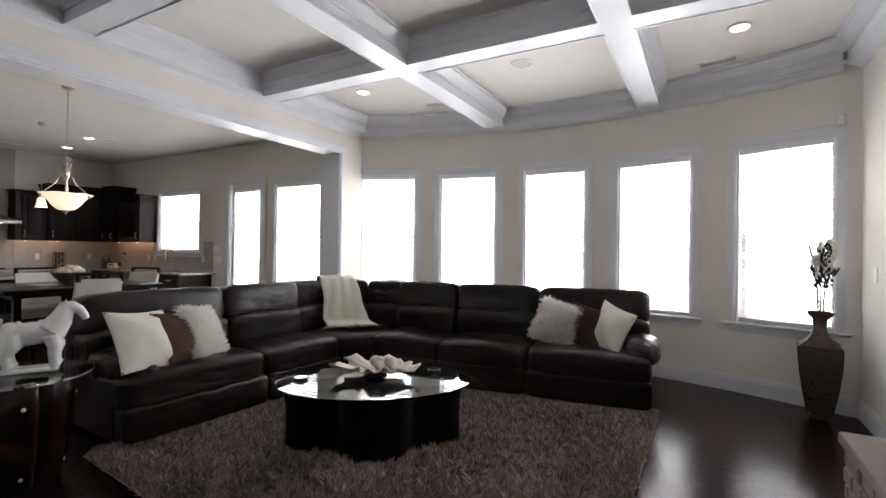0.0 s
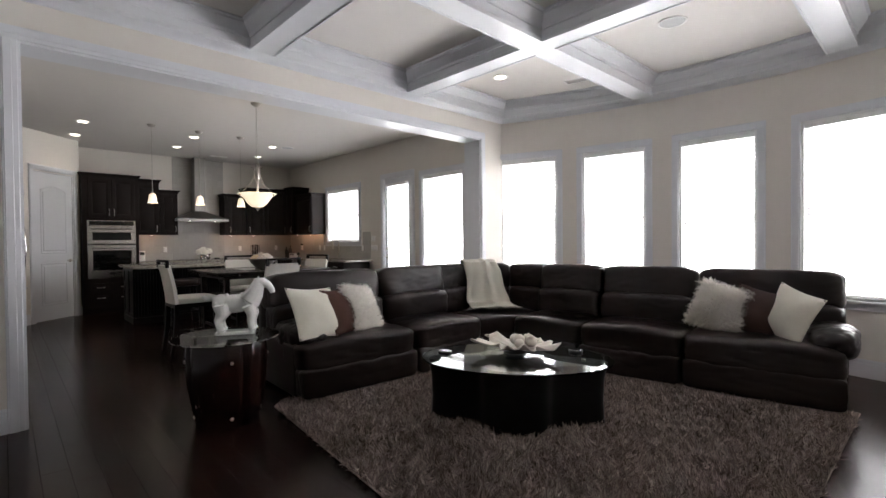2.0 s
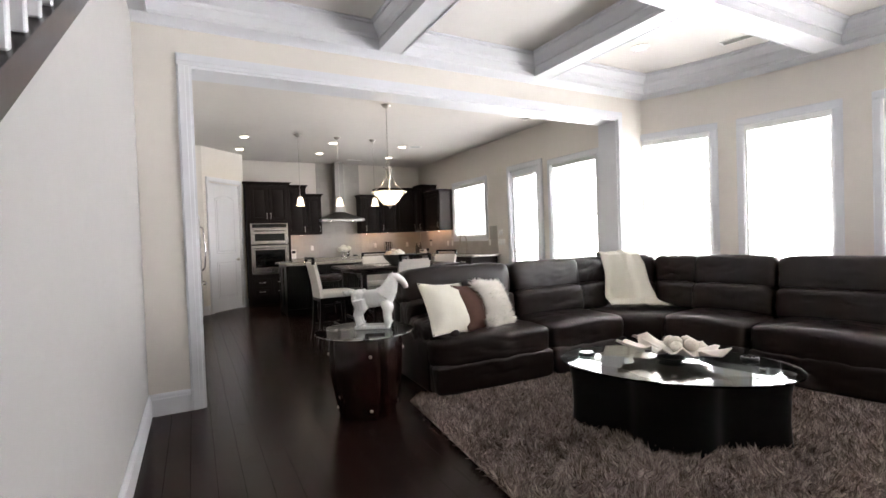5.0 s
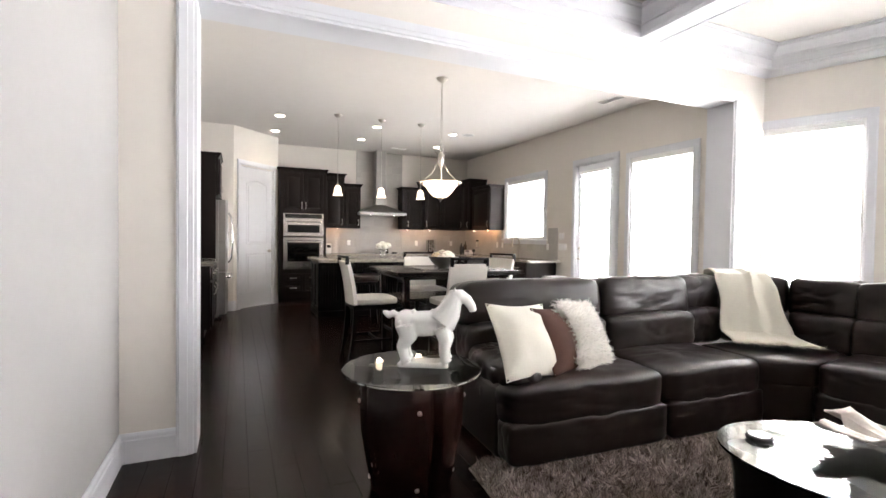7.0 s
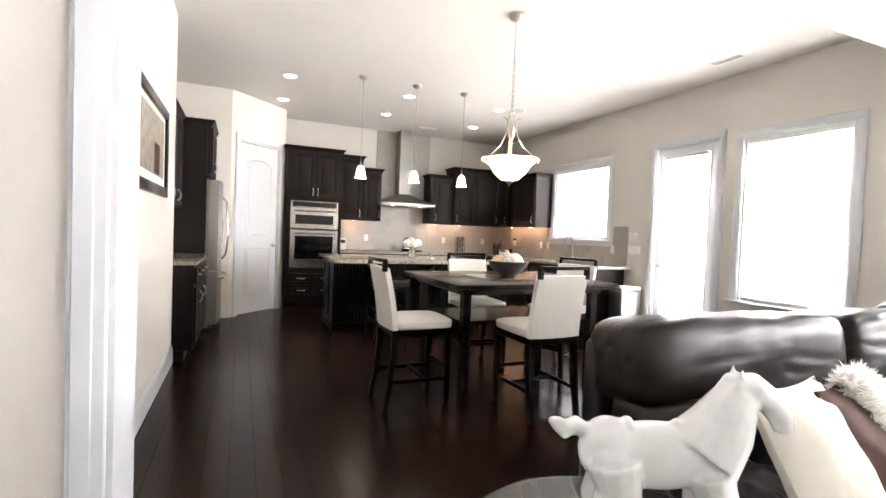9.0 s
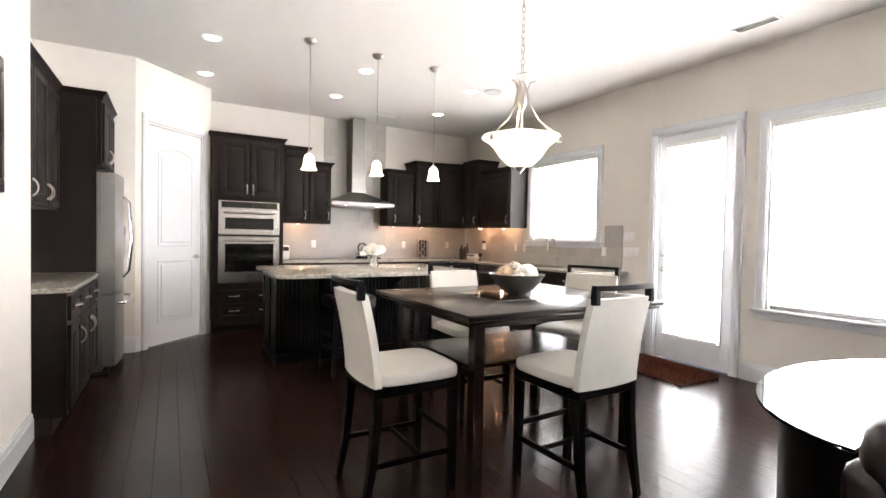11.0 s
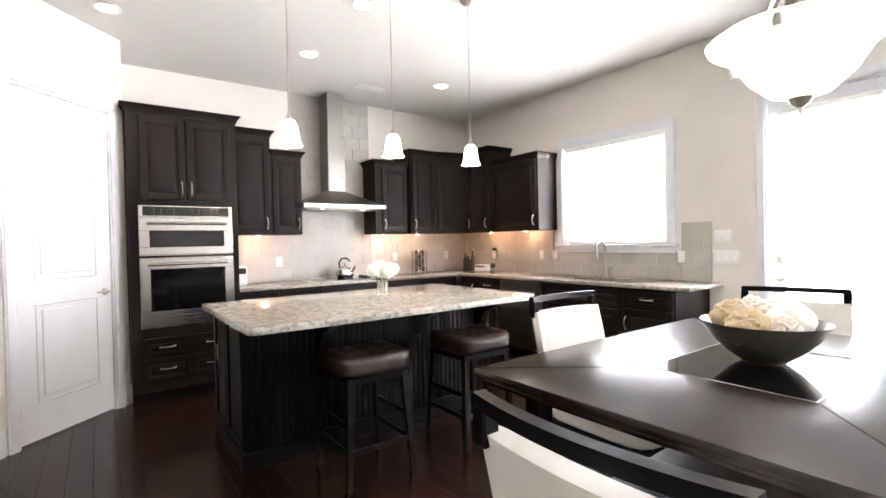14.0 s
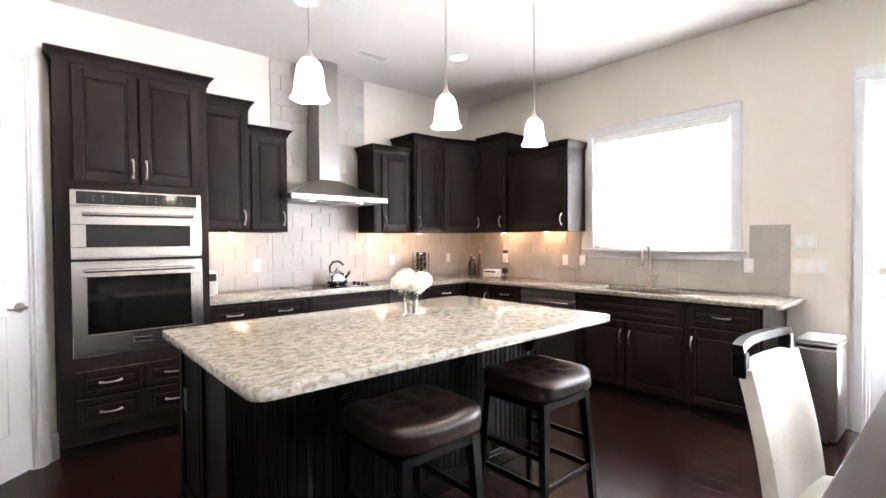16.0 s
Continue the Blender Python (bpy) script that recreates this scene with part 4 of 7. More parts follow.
def make_floor_vase():
    root = thing("floor_vase", (1.3, 5.42, 0), 38, "tall square brown glazed floor vase with dried stems", "floor vase")
    prof = [(0.06, 0.0), (0.075, 0.01), (0.07, 0.05), (0.1, 0.07), (0.135, 0.25), (0.16, 0.42), (0.168, 0.57), (0.165, 0.59)]
    top = [(0.172, 0.59), (0.168, 0.605), (0.1, 0.65), (0.062, 0.7), (0.048, 0.76), (0.06, 0.82), (0.1, 0.87), (0.112, 0.885), (0.095, 0.882), (0.05, 0.82), (0.042, 0.76)]
    for name, pr, mat in (("body", prof, "bronze"), ("neck", top, "bronze")):
        bm = bmesh.new()
        rings = []
        for r, z in pr:
            ring = []
            for k in range(4):
                for j in range(6):
                    t = j / 6
                    a, b = radians(90 * k), radians(90 * k + 90)
                    p = Vector((math.cos(a), math.sin(a))) * (1 - t) + Vector((math.cos(b), math.sin(b))) * t
                    bow_in = 1 - 0.08 * math.sin(math.pi * t)
                    ring.append(bm.verts.new((p.x * r * bow_in * 1.2, p.y * r * bow_in * 1.2, z)))
            rings.append(ring)
        n = 24
        for a, b in zip(rings, rings[1:]):
            for i in range(n):
                bm.faces.new((a[i], a[(i + 1) % n], b[(i + 1) % n], b[i]))
        bm.faces.new(list(reversed(rings[0])))
        part(name, bm, M[mat], root)
    bm = bmesh.new()
    for k in range(4):
        a = radians(90 * k)
        tube(bm, [(1.2 * r * math.cos(a), 1.2 * r * math.sin(a), z) for r, z in prof[3:]], 0.006, 6)
    part("corner_rib", bm, M["dark"], root)
    rng = random.Random(4)
    for k in range(16):
        a, s = rng.uniform(0, 6.28), rng.uniform(0.03, 0.13)
        h = rng.uniform(0.3, 0.52)
        pts = [(0.02 * math.cos(a), 0.02 * math.sin(a), 0.8), (s * 0.5 * math.cos(a), s * 0.5 * math.sin(a), 0.95 + h * 0.4), (s * math.cos(a), s * math.sin(a), 0.95 + h)]
        bm = bmesh.new()
        tube(bm, pts, 0.0025, 5)
        pale = k % 4 == 0
        if pale:
            for j in range(14):
                t = 0.35 + 0.65 * j / 14
                p = Vector(pts[1]).lerp(Vector(pts[2]), t)
                blob(bm, p + Vector((rng.uniform(-0.02, 0.02), rng.uniform(-0.02, 0.02), 0)), (0.022, 0.022, 0.035), 2, 8, 6)
        else:
            for j in range(16):
                t = 0.1 + 0.9 * j / 16
                p = Vector(pts[1]).lerp(Vector(pts[2]), t)
                blob(bm, p + Vector((rng.uniform(-0.025, 0.025), rng.uniform(-0.025, 0.025), 0)), (0.009, 0.009, 0.014), 2, 7, 5)
        part("stem", bm, M["petal" if pale else "dark"], root, "pale feathery stem" if pale else "dark berry stem")


make_floor_vase()


def make_console():
    """A half-round table whose flat side stands against the sofa's back."""
    root = thing("console_table", (-3.88, 3.42, 0), 0, "half-round glass console table on a black curved base behind the sofa", "console table")

    def half(ax, ay):
        return [(-ax * math.cos(radians(k)), ay * math.sin(radians(k))) for k in range(90, -91, -6)]
    bm = bmesh.new()
    prism(bm, half(0.5, 0.8), 0.738, 0.75)
    bmesh.ops.bevel(bm, geom=[e for e in bm.edges if abs(e.verts[0].co.z - e.verts[1].co.z) < 1e-4], offset=0.003, segments=2, affect="EDGES")
    part("glass_top", bm, M["tint"], root, "clear half-round glass top")
    bm = bmesh.new()
    prism(bm, half(0.42, 0.74), 0.0, 0.725)
    part("base", bm, M["black"], root, "black curved wooden base")
    for y in (-0.5, 0.0, 0.5):
        bm = bmesh.new()
        turned(bm, [(0.016, 0.725), (0.016, 0.738)], 16, pose(-0.12, y, 0))
        part("glass_pad", bm, M["nickel"], root)


make_console()

# raised hearth in front of the chimney wall
hearth = thing("hearth", (1.35, 2.6, 0), 0, "raised stone fireplace hearth with a flat slab", "hearth")
bm = bmesh.new()
box(bm, -0.22, -1.32, 0.285, 0.25, 1.32, 0.35, 0.012, 2)
part("slab", bm, M["stone"], hearth)
bm = bmesh.new()
box(bm, -0.18, -1.26, 0.0, 0.25, 1.26, 0.283)
part("core", bm, M["grout"], hearth)
rng = random.Random(8)
for row in range(3):
    y = -1.26
    while y < 1.22:
        w = min(rng.uniform(0.14, 0.3), 1.26 - y)
        bm = bmesh.new()
        box(bm, -0.18 - rng.uniform(0.012, 0.03), y + 0.005, row * 0.094 + 0.004, -0.18, y + w - 0.005, row * 0.094 + 0.09, 0.01, 1)
        part("stone", bm, M["stone"], hearth)
        y += w
    x = -0.18
for row in range(3):
    bm = bmesh.new()
    box(bm, -0.17, 1.26, row * 0.094 + 0.004, 0.02, 1.285, row * 0.094 + 0.09, 0.01, 1)
    part("stone", bm, M["stone"], hearth)
    bm = bmesh.new()
    box(bm, 0.03, 1.26, row * 0.094 + 0.004, 0.245, 1.28, row * 0.094 + 0.09, 0.01, 1)
    part("stone", bm, M["stone"], hearth)


def can_light(x, y, z, power):
    root = thing("recessed_light", (x, y, z), 0, "round white recessed ceiling light switched on", "ceiling light", "recessed ceiling lights")
    bm = bmesh.new()
    turned(bm, [(0.068, -0.001), (0.092, -0.001), (0.095, -0.006), (0.07, -0.01), (0.066, -0.004)], 36, None, False)
    part("trim_ring", bm, M["white"], root)
    bm = bmesh.new()
    turned(bm, [(0.066, -0.002), (0.06, -0.006), (0.03, -0.009), (0.001, -0.01)], 28)
    part("lamp", bm, M["bulb"], root)
    spot = bpy.data.lights.new("can_light", "SPOT")
    spot.energy, spot.spot_size, spot.spot_blend, spot.shadow_soft_size, spot.color = power, radians(110), 0.6, 0.05, (1, 0.8, 0.55)
    ob = new("can_light", spot)
    ob.location = (x, y, z - 0.03)


for x, y in ((-8.3, 1.39), (-9.44, 1.4), (-8.35, 2.93), (-9.45, 2.93), (-9.5, 4.49), (-8.3, 4.3)):
    can_light(x, y, CEIL, CAN_POWER)
for x, y in ((-3.02, 4.76), (0.69, 4.92)):
    can_light(x, y, COFFER, CAN_POWER)


def speaker(x, y, z):
    root = thing("ceiling_speaker", (x, y, z), 0, "round flush grey white ceiling speaker", "speaker", "ceiling speakers")
    bm = bmesh.new()
    turned(bm, [(0.105, -0.001), (0.118, -0.001), (0.118, -0.006), (0.105, -0.008)], 40, None, False)
    part("ring", bm, M["white"], root)
    bm = bmesh.new()
    turned(bm, [(0.105, -0.001), (0.1, -0.006), (0.001, -0.008)], 40)
    part("grille", bm, M["grille"], root)


speaker(-1.11, 4.82, COFFER)
speaker(-8.2, 4.55, CEIL)


def vent(x, y, z, turn, w=0.34, d=0.13):
    root = thing("ceiling_vent", (x, y, z), turn, "white louvred ceiling air vent", "air vent", "ceiling vents")
    bm = bmesh.new()
    box(bm, -w / 2, -d / 2, -0.006, w / 2, -d / 2 + 0.02, 0)
    box(bm, -w / 2, d / 2 - 0.02, -0.006, w / 2, d / 2, 0)
    box(bm, -w / 2, -d / 2 + 0.02, -0.006, -w / 2 + 0.02, d / 2 - 0.02, 0)
    box(bm, w / 2 - 0.02, -d / 2 + 0.02, -0.006, w / 2, d / 2 - 0.02, 0)
    part("frame", bm, M["white"], root)
    bm = bmesh.new()
    box(bm, -w / 2 + 0.02, -d / 2 + 0.02, -0.001, w / 2 - 0.02, d / 2 - 0.02, -0.0002)
    part("backing", bm, M["dark"], root)
    bm = bmesh.new()
    box(bm, -w / 2 + 0.022, -0.006, -0.001, w / 2 - 0.022, 0.006, 0.001)
    me = mesh_of("slat", bm, M["white"], False)
    for k in range(6):
        piece("slat", me, root, pose(0, -d / 2 + 0.03 + k * (d - 0.06) / 5, -0.005, 40, 0, 0))


vent(-5.5, 5.28, CEIL, 0)
vent(-10.0, 3.85, CEIL, 90)
vent(0.55, 5.62, COFFER, -10)
vent(-2.46, 5.55, COFFER, 12)

# motion sensor high in the corner
sensor = thing("wall_sensor", (1.46, 5.58, 2.5), 150, "small white corner motion sensor high on the wall", "sensor")
bm = bmesh.new()
box(bm, -0.03, -0.02, -0.05, 0.03, 0.025, 0.05, 0.012, 3)
part("casing", bm, M["white"], sensor)


def outlet(place, turn, n=1, kind="outlet"):
    root = thing("wall_" + kind, place, turn, "white plastic wall " + ("switch plate" if kind == "switch" else "socket plate"), kind, kind + " plates")
    w = 0.07 * n
    bm = bmesh.new()
    box(bm, -w / 2, -0.006, -0.057, w / 2, 0, 0.057, 0.003, 2)
    part("plate", bm, M["white"], root)
    for k in range(n):
        bm = bmesh.new()
        c = -w / 2 + 0.035 + k * 0.07
        if kind == "switch":
            box(bm, c - 0.016, -0.009, -0.033, c + 0.016, -0.006, 0.033, 0.002, 1)
        else:
            box(bm, c - 0.014, -0.008, 0.006, c + 0.014, -0.006, 0.034, 0.002, 1)
            box(bm, c - 0.014, -0.008, -0.034, c + 0.014, -0.006, -0.006, 0.002, 1)
        part("rocker" if kind == "switch" else "socket", bm, M["vinyl"], root)


p = bow(1.98, 0)
outlet((p.x + 0.06, p.y - 0.005, 0.38), -math.degrees(1.98 / BOW_R))
outlet((-4.75, NORTH, 0.38), 0)
for x in (-9.16, -8.95, -7.43):
    outlet((x, NORTH - 0.012, 1.145), 0)
for y in (2.97, 4.5, 5.36):
    outlet((WEST + 0.012, y, 1.145), 90)
outlet((-7.07, NORTH, 1.33), 0, 2, "switch")
outlet((-7.04, NORTH, 1.15), 0, 3, "switch")
outlet((EAST, 5.2, 1.2), -90, 1, "switch")


def make_stair_railing():
    """A sloped rail along the stairs, rising towards the kitchen, on the south wall."""
    root = thing("stair_railing", (-0.55, SOUTH_L, 1.32), 0, "dark wooden stair railing with white balusters along the wall", "stair railing")
    n, run, rise = 16, -1.95, 1.33
    slope = rise / -run

    def slanted(bm, y0, y1, low, high):
        lo = [bm.verts.new((x, y, z)) for x, y, z in ((0, y0, low), (0, y1, low), (0, y1, high), (0, y0, high))]
        hi = [bm.verts.new((v.co.x + run, v.co.y, v.co.z + rise)) for v in lo]
        for k in range(4):
            bm.faces.new((lo[k], lo[(k + 1) % 4], hi[(k + 1) % 4], hi[k]))
        bm.faces.new(lo)
        bm.faces.new(list(reversed(hi)))
    bm = bmesh.new()
    slanted(bm, 0.0, 0.035, 0.0, 0.09)
    part("stringer", bm, M["cherry"], root, "dark sloped wooden stringer", False)
    bm = bmesh.new()
    slanted(bm, 0.0, 0.05, 0.09, 0.115)
    part("shoe_rail", bm, M["cherry"], root, "", False)
    bm = bmesh.new()
    tube(bm, [(0, 0.03, 0.36), (run, 0.03, 0.36 + rise)], 0.026, 12)
    part("handrail", bm, M["cherry"], root, "dark round handrail")
    for k in range(n):
        x = -0.06 - k * 0.122
        bm = bmesh.new()
        box(bm, x - 0.014, 0.012, 0.11 - x * slope, x + 0.014, 0.04, 0.35 - x * slope, 0.003, 1)
        part("baluster", bm, M["trim"], root, "white baluster")


make_stair_railing()

# ---- kitchen ----
def pull(parent, x, z, vertical, L=0.11, y=-0.022):
    bm = bmesh.new()
    pts, rad = [], []
    for k in range(9):
        t = k / 8
        s = (t - 0.5) * L
        out = 0.028 * math.sin(math.pi * t) ** 0.6
        pts.append((x, y - 0.002 - out, z + s) if vertical else (x + s, y - 0.002 - out, z))
        rad.append(0.0045 + 0.0025 * abs(math.cos(math.pi * t)) ** 3)
    tube(bm, pts, 0.005, 8, rad)
    for s in (-L / 2, L / 2):
        c = (x, y, z + s) if vertical else (x + s, y, z)
        box(bm, c[0] - 0.008, y - 0.006, c[2] - 0.008, c[0] + 0.008, y, c[2] + 0.008, 0.002, 1)
    return part("handle", bm, M["nickel"], parent, "brushed nickel arched handle")


def panel_front(name, parent, x0, x1, z0, z1, mat="cab", drawer=False):
    bm = bmesh.new()
    box(bm, x0, -0.012, z0, x1, 0, z1, 0.002, 1)
    ob = part(name, bm, M[mat], parent)
    f = 0.035 if drawer else 0.055
    for kind, a, b, c, d in (("stile", x0, x0 + f, z0, z1), ("stile", x1 - f, x1, z0, z1), ("rail", x0 + f, x1 - f, z0, z0 + f), ("rail", x0 + f, x1 - f, z1 - f, z1)):
        bm = bmesh.new()
        box(bm, a, -0.021, c, b, -0.012, d, 0.003, 1)
        part(kind, bm, M[mat], ob)
    g = f + 0.018
    if x1 - x0 > 2 * g + 0.03 and z1 - z0 > 2 * g + 0.02:
        bm = bmesh.new()
        box(bm, x0 + g, -0.019, z0 + g, x1 - g, -0.012, z1 - g, 0.006, 2)
        part("raised_panel", bm, M[mat], ob)
    return ob


def unit(name, m, w, depth, z0, z1, doors=(), drawers=(), crown=True, toe=False, label="", body_from=0.0, ends=(True, True)):
    root = new(name)
    root.matrix_world = m
    tagged(root, label, "cabinet", "kitchen cabinets")
    bm = bmesh.new()
    if toe:
        box(bm, 0, 0.07, 0, w, depth, 0.1)
        box(bm, 0, 0, 0.1, w, depth, z1, 0.002, 1)
    else:
        box(bm, 0, 0, z0, w, depth, z1, 0.002, 1)
    part("body", bm, M["cab"], root)
    if crown:
        bm = bmesh.new()
        pr = [(0, z1 - 0.01), (0.008, z1 - 0.01), (0.012, z1 + 0.012), (0.035, z1 + 0.045), (0.042, z1 + 0.05), (0.042, z1 + 0.06), (0, z1 + 0.06)]
        e = 0.002
        pts = ([(e, depth)] if ends[0] else []) + [(e, 0), (w - e, 0)] + ([(w - e, depth)] if ends[1] else [])
        sweep(bm, [(x, y) for x, y in pts], [(-o, z) for o, z in pr])
        box(bm, 0.003, 0.003, z1, w - 0.003, depth, z1 + 0.058)
        part("crown", bm, M["cab"], root)
    for x0, x1, a, b, side in doors:
        d = panel_front("door", root, x0, x1, a, b)
        hx = x0 + 0.03 if side == "l" else x1 - 0.03
        pull(d, hx, (a + 0.1) if a > 1.2 else (b - 0.13), True)
    for x0, x1, a, b in drawers:
        d = panel_front("drawer", root, x0, x1, a, b, "cab", True)
        pull(d, (x0 + x1) / 2, (a + b) / 2, False)
    return root


def face_w(x, y):
    return pose(x, y, 0, 0, 0, 90)


TALL = "tall espresso brown cabinet holding the steel wall ovens"
UP = "espresso brown wall cabinet with raised-panel doors above the counter"
LOW = "espresso brown base cabinet with raised panels under the granite counter"

# oven tower
OX, OY = -9.9, 1.51
tower = unit("oven_cabinet", face_w(OX, OY), 0.86, 0.7, 0, 2.49, [(0.09, 0.43, 1.75, 2.45, "r"), (0.445, 0.8, 1.75, 2.45, "l")],
             [(0.08, 0.435, 0.4, 0.56), (0.445, 0.8, 0.4, 0.56), (0.08, 0.435, 0.2, 0.385), (0.445, 0.8, 0.2, 0.385)], True, True, TALL)


def make_ovens():
    m = face_w(OX, OY + 0.07)
    w = 0.735
    for name, z0, z1, win in (("microwave_oven", 1.265, 1.7, (1.34, 1.48)), ("wall_oven", 0.66, 1.25, (0.79, 1.15))):
        root = new(name)
        root.matrix_world = m
        tagged(root, "stainless steel built-in " + ("microwave with a control strip above the oven" if z0 > 1 else "wall oven with a black glass door"), "oven", "built-in ovens")
        bm = bmesh.new()
        box(bm, 0, -0.012, z0, w, 0, z1, 0.002, 1)
        part("frame", bm, M["oven_steel"], root)
        top = z1 - 0.11 if z0 > 1 else z1 - 0.012
        if z0 > 1:
            bm = bmesh.new()
            box(bm, 0.0, -0.026, z1 - 0.1, w, -0.012, z1, 0.003, 1)
            cp = part("control_panel", bm, M["oven_steel"], root)
            bm = bmesh.new()
            box(bm, 0.03, -0.029, z1 - 0.09, w - 0.03, -0.026, z1 - 0.012)
            part("display", bm, M["oven_glass"], cp, "black glass display")
            bm = bmesh.new()
            for k in range(9):
                x = 0.11 + k * 0.05 if k < 4 else 0.2 + k * 0.05
                for r in range(2):
                    box(bm, x, -0.0298, z1 - 0.065 + r * 0.025, x + 0.01, -0.029, z1 - 0.063 + r * 0.025)
            part("legend", bm, M["pewter"], cp)
        bm = bmesh.new()
        a, b = win
        fx = 0.075
        box(bm, 0, -0.035, z0 + 0.01, w, -0.013, a, 0.003, 1)
        box(bm, 0, -0.035, b, w, -0.013, top, 0.003, 1)
        box(bm, 0, -0.035, a, fx, -0.013, b)
        box(bm, w - fx, -0.035, a, w, -0.013, b)
        door = part("door", bm, M["oven_steel"], root)
        bm = bmesh.new()
        box(bm, fx, -0.031, a, w - fx, -0.014, b)
        part("window", bm, M["oven_glass"], door, "black glass oven window")
        bm = bmesh.new()
        hz = top - 0.045
        tube(bm, [(0.06, -0.07, hz), (w - 0.06, -0.07, hz)], 0.011, 12)
        for x in (0.075, w - 0.075):
            box(bm, x - 0.01, -0.07, hz - 0.008, x + 0.01, -0.034, hz + 0.008, 0.003, 1)
        part("handle", bm, M["oven_steel"], door)
        if z0 < 1:
            bm = bmesh.new()
            box(bm, w / 2 - 0.05, -0.037, z0 + 0.055, w / 2 + 0.05, -0.035, z0 + 0.085, 0.002, 1)
            part("badge", bm, M["chrome"], door)
            bm = bmesh.new()
            box(bm, 0.0, -0.026, z0 - 0.012, w, -0.002, z0 + 0.006, 0.002, 1)
            part("lower_trim", bm, M["oven_steel"], root)


make_ovens()

# wall cabinets on the west wall
UZ = 1.45
unit("wall_cabinet", face_w(-10.3, 2.375), 0.425, 0.345, UZ, 2.49, [(0.02, 0.405, UZ + 0.02, 2.45, "r")], (), True, False, UP)
unit("wall_cabinet", face_w(-10.32, 2.805), 0.335, 0.325, UZ, 2.3, [(0.015, 0.32, UZ + 0.02, 2.27, "r")], (), True, False, UP)
unit("wall_cabinet", face_w(-10.32, 4.06), 0.46, 0.325, UZ, 2.3, [(0.09, 0.45, UZ + 0.02, 2.27, "l")], (), True, False, UP)
unit("wall_cabinet", face_w(-10.24, 4.525), 0.39, 0.405, UZ, 2.46, [(0.02, 0.37, UZ + 0.02, 2.42, "l")], (), True, False, UP, 0, (True, False))
dv = Vector((-10.1 + 10.24, 5.40 - 4.92))
m = pose(-10.24, 4.92, 0, 0, 0, math.degrees(math.atan2(dv.y, dv.x)))
corner = unit("wall_cabinet", m, dv.length, 0.02, UZ, 2.46, [(0.02, dv.length - 0.02, UZ + 0.02, 2.42, "r")], (), True, False, UP, 0, (False, False))
bm = bmesh.new()
prism(bm, [(-10.25, 4.925), (-10.11, 5.4), (-10.11, 5.75), (-10.64, 5.75), (-10.64, 4.925)], UZ, 2.5)
place_verts(bm, m.inverted())
part("corner_body", bm, M["cab"], corner)
unit("wall_cabinet", pose(-10.1, 5.36, 0), 0.42, 0.395, UZ, 2.49, [(0.02, 0.4, UZ + 0.02, 2.45, "r")], (), True, False, UP, 0, (False, True))
unit("wall_cabinet", pose(-9.675, 5.43, 0), 0.755, 0.325, UZ, 2.3, [(0.015, 0.73, UZ + 0.02, 2.27, "r")], (), True, False, UP)
for p in ((-10.5, 2.7), (-10.5, 4.25), (-10.45, 4.75), (-9.9, 5.58), (-9.3, 5.6)):
    ob = thing("under_cabinet_light", (p[0], p[1], UZ), 0, "small warm puck light under a wall cabinet", "light", "under cabinet lights")
    bm = bmesh.new()
    turned(bm, [(0.03, -0.012), (0.032, -0.008), (0.032, 0.0)], 20)
    part("housing", bm, M["nickel"], ob)
    bm = bmesh.new()
    turned(bm, [(0.001, -0.0145), (0.024, -0.0135), (0.024, -0.0122)], 16)
    part("lens", bm, M["bulb"], ob)
    point_lamp("puck_light", (p[0], p[1], UZ - 0.03), PUCK_POWER, 0.015, (1, 0.5, 0.24))

# base cabinets
BX, BY = -10.04, 5.14
def base(m, w, doors, drawers, label=LOW, depth=0.6):
    return unit("base_cabinet", m, w, depth, 0, 0.885, doors, drawers, False, True, label)


base(face_w(BX, 2.38), 0.4, [(0.02, 0.38, 0.13, 0.7, "r")], [(0.02, 0.38, 0.72, 0.865)])
base(face_w(BX, 2.785), 0.4, [(0.02, 0.38, 0.13, 0.7, "l")], [(0.02, 0.38, 0.72, 0.865)])
c = base(face_w(BX, 3.19), 0.82, [(0.02, 0.4, 0.13, 0.66, "r"), (0.42, 0.8, 0.13, 0.66, "l")], [])
panel_front("false_front", c, 0.02, 0.8, 0.68, 0.865, "cab", True)
base(face_w(BX, 4.015), 0.5, [(0.02, 0.48, 0.13, 0.7, "l")], [(0.02, 0.48, 0.72, 0.865)])
base(face_w(BX, 4.52), 0.56, [(0.02, 0.5, 0.13, 0.7, "l")], [(0.02, 0.5, 0.72, 0.865)])
base(pose(-10.03, BY, 0), 0.33, [(0.02, 0.31, 0.13, 0.865, "r")], [])
base(pose(-9.695, BY, 0), 0.42, [(0.02, 0.4, 0.13, 0.7, "r")], [(0.02, 0.4, 0.72, 0.865)])
c = base(pose(-8.62, BY, 0), 0.94, [(0.02, 0.46, 0.13, 0.68, "r"), (0.48, 0.92, 0.13, 0.68, "l")], [])
panel_front("false_front", c, 0.02, 0.92, 0.71, 0.865, "cab", True)
base(pose(-7.675, BY, 0), 0.5, [(0.02, 0.48, 0.13, 0.7, "l")], [(0.02, 0.48, 0.72, 0.865)])

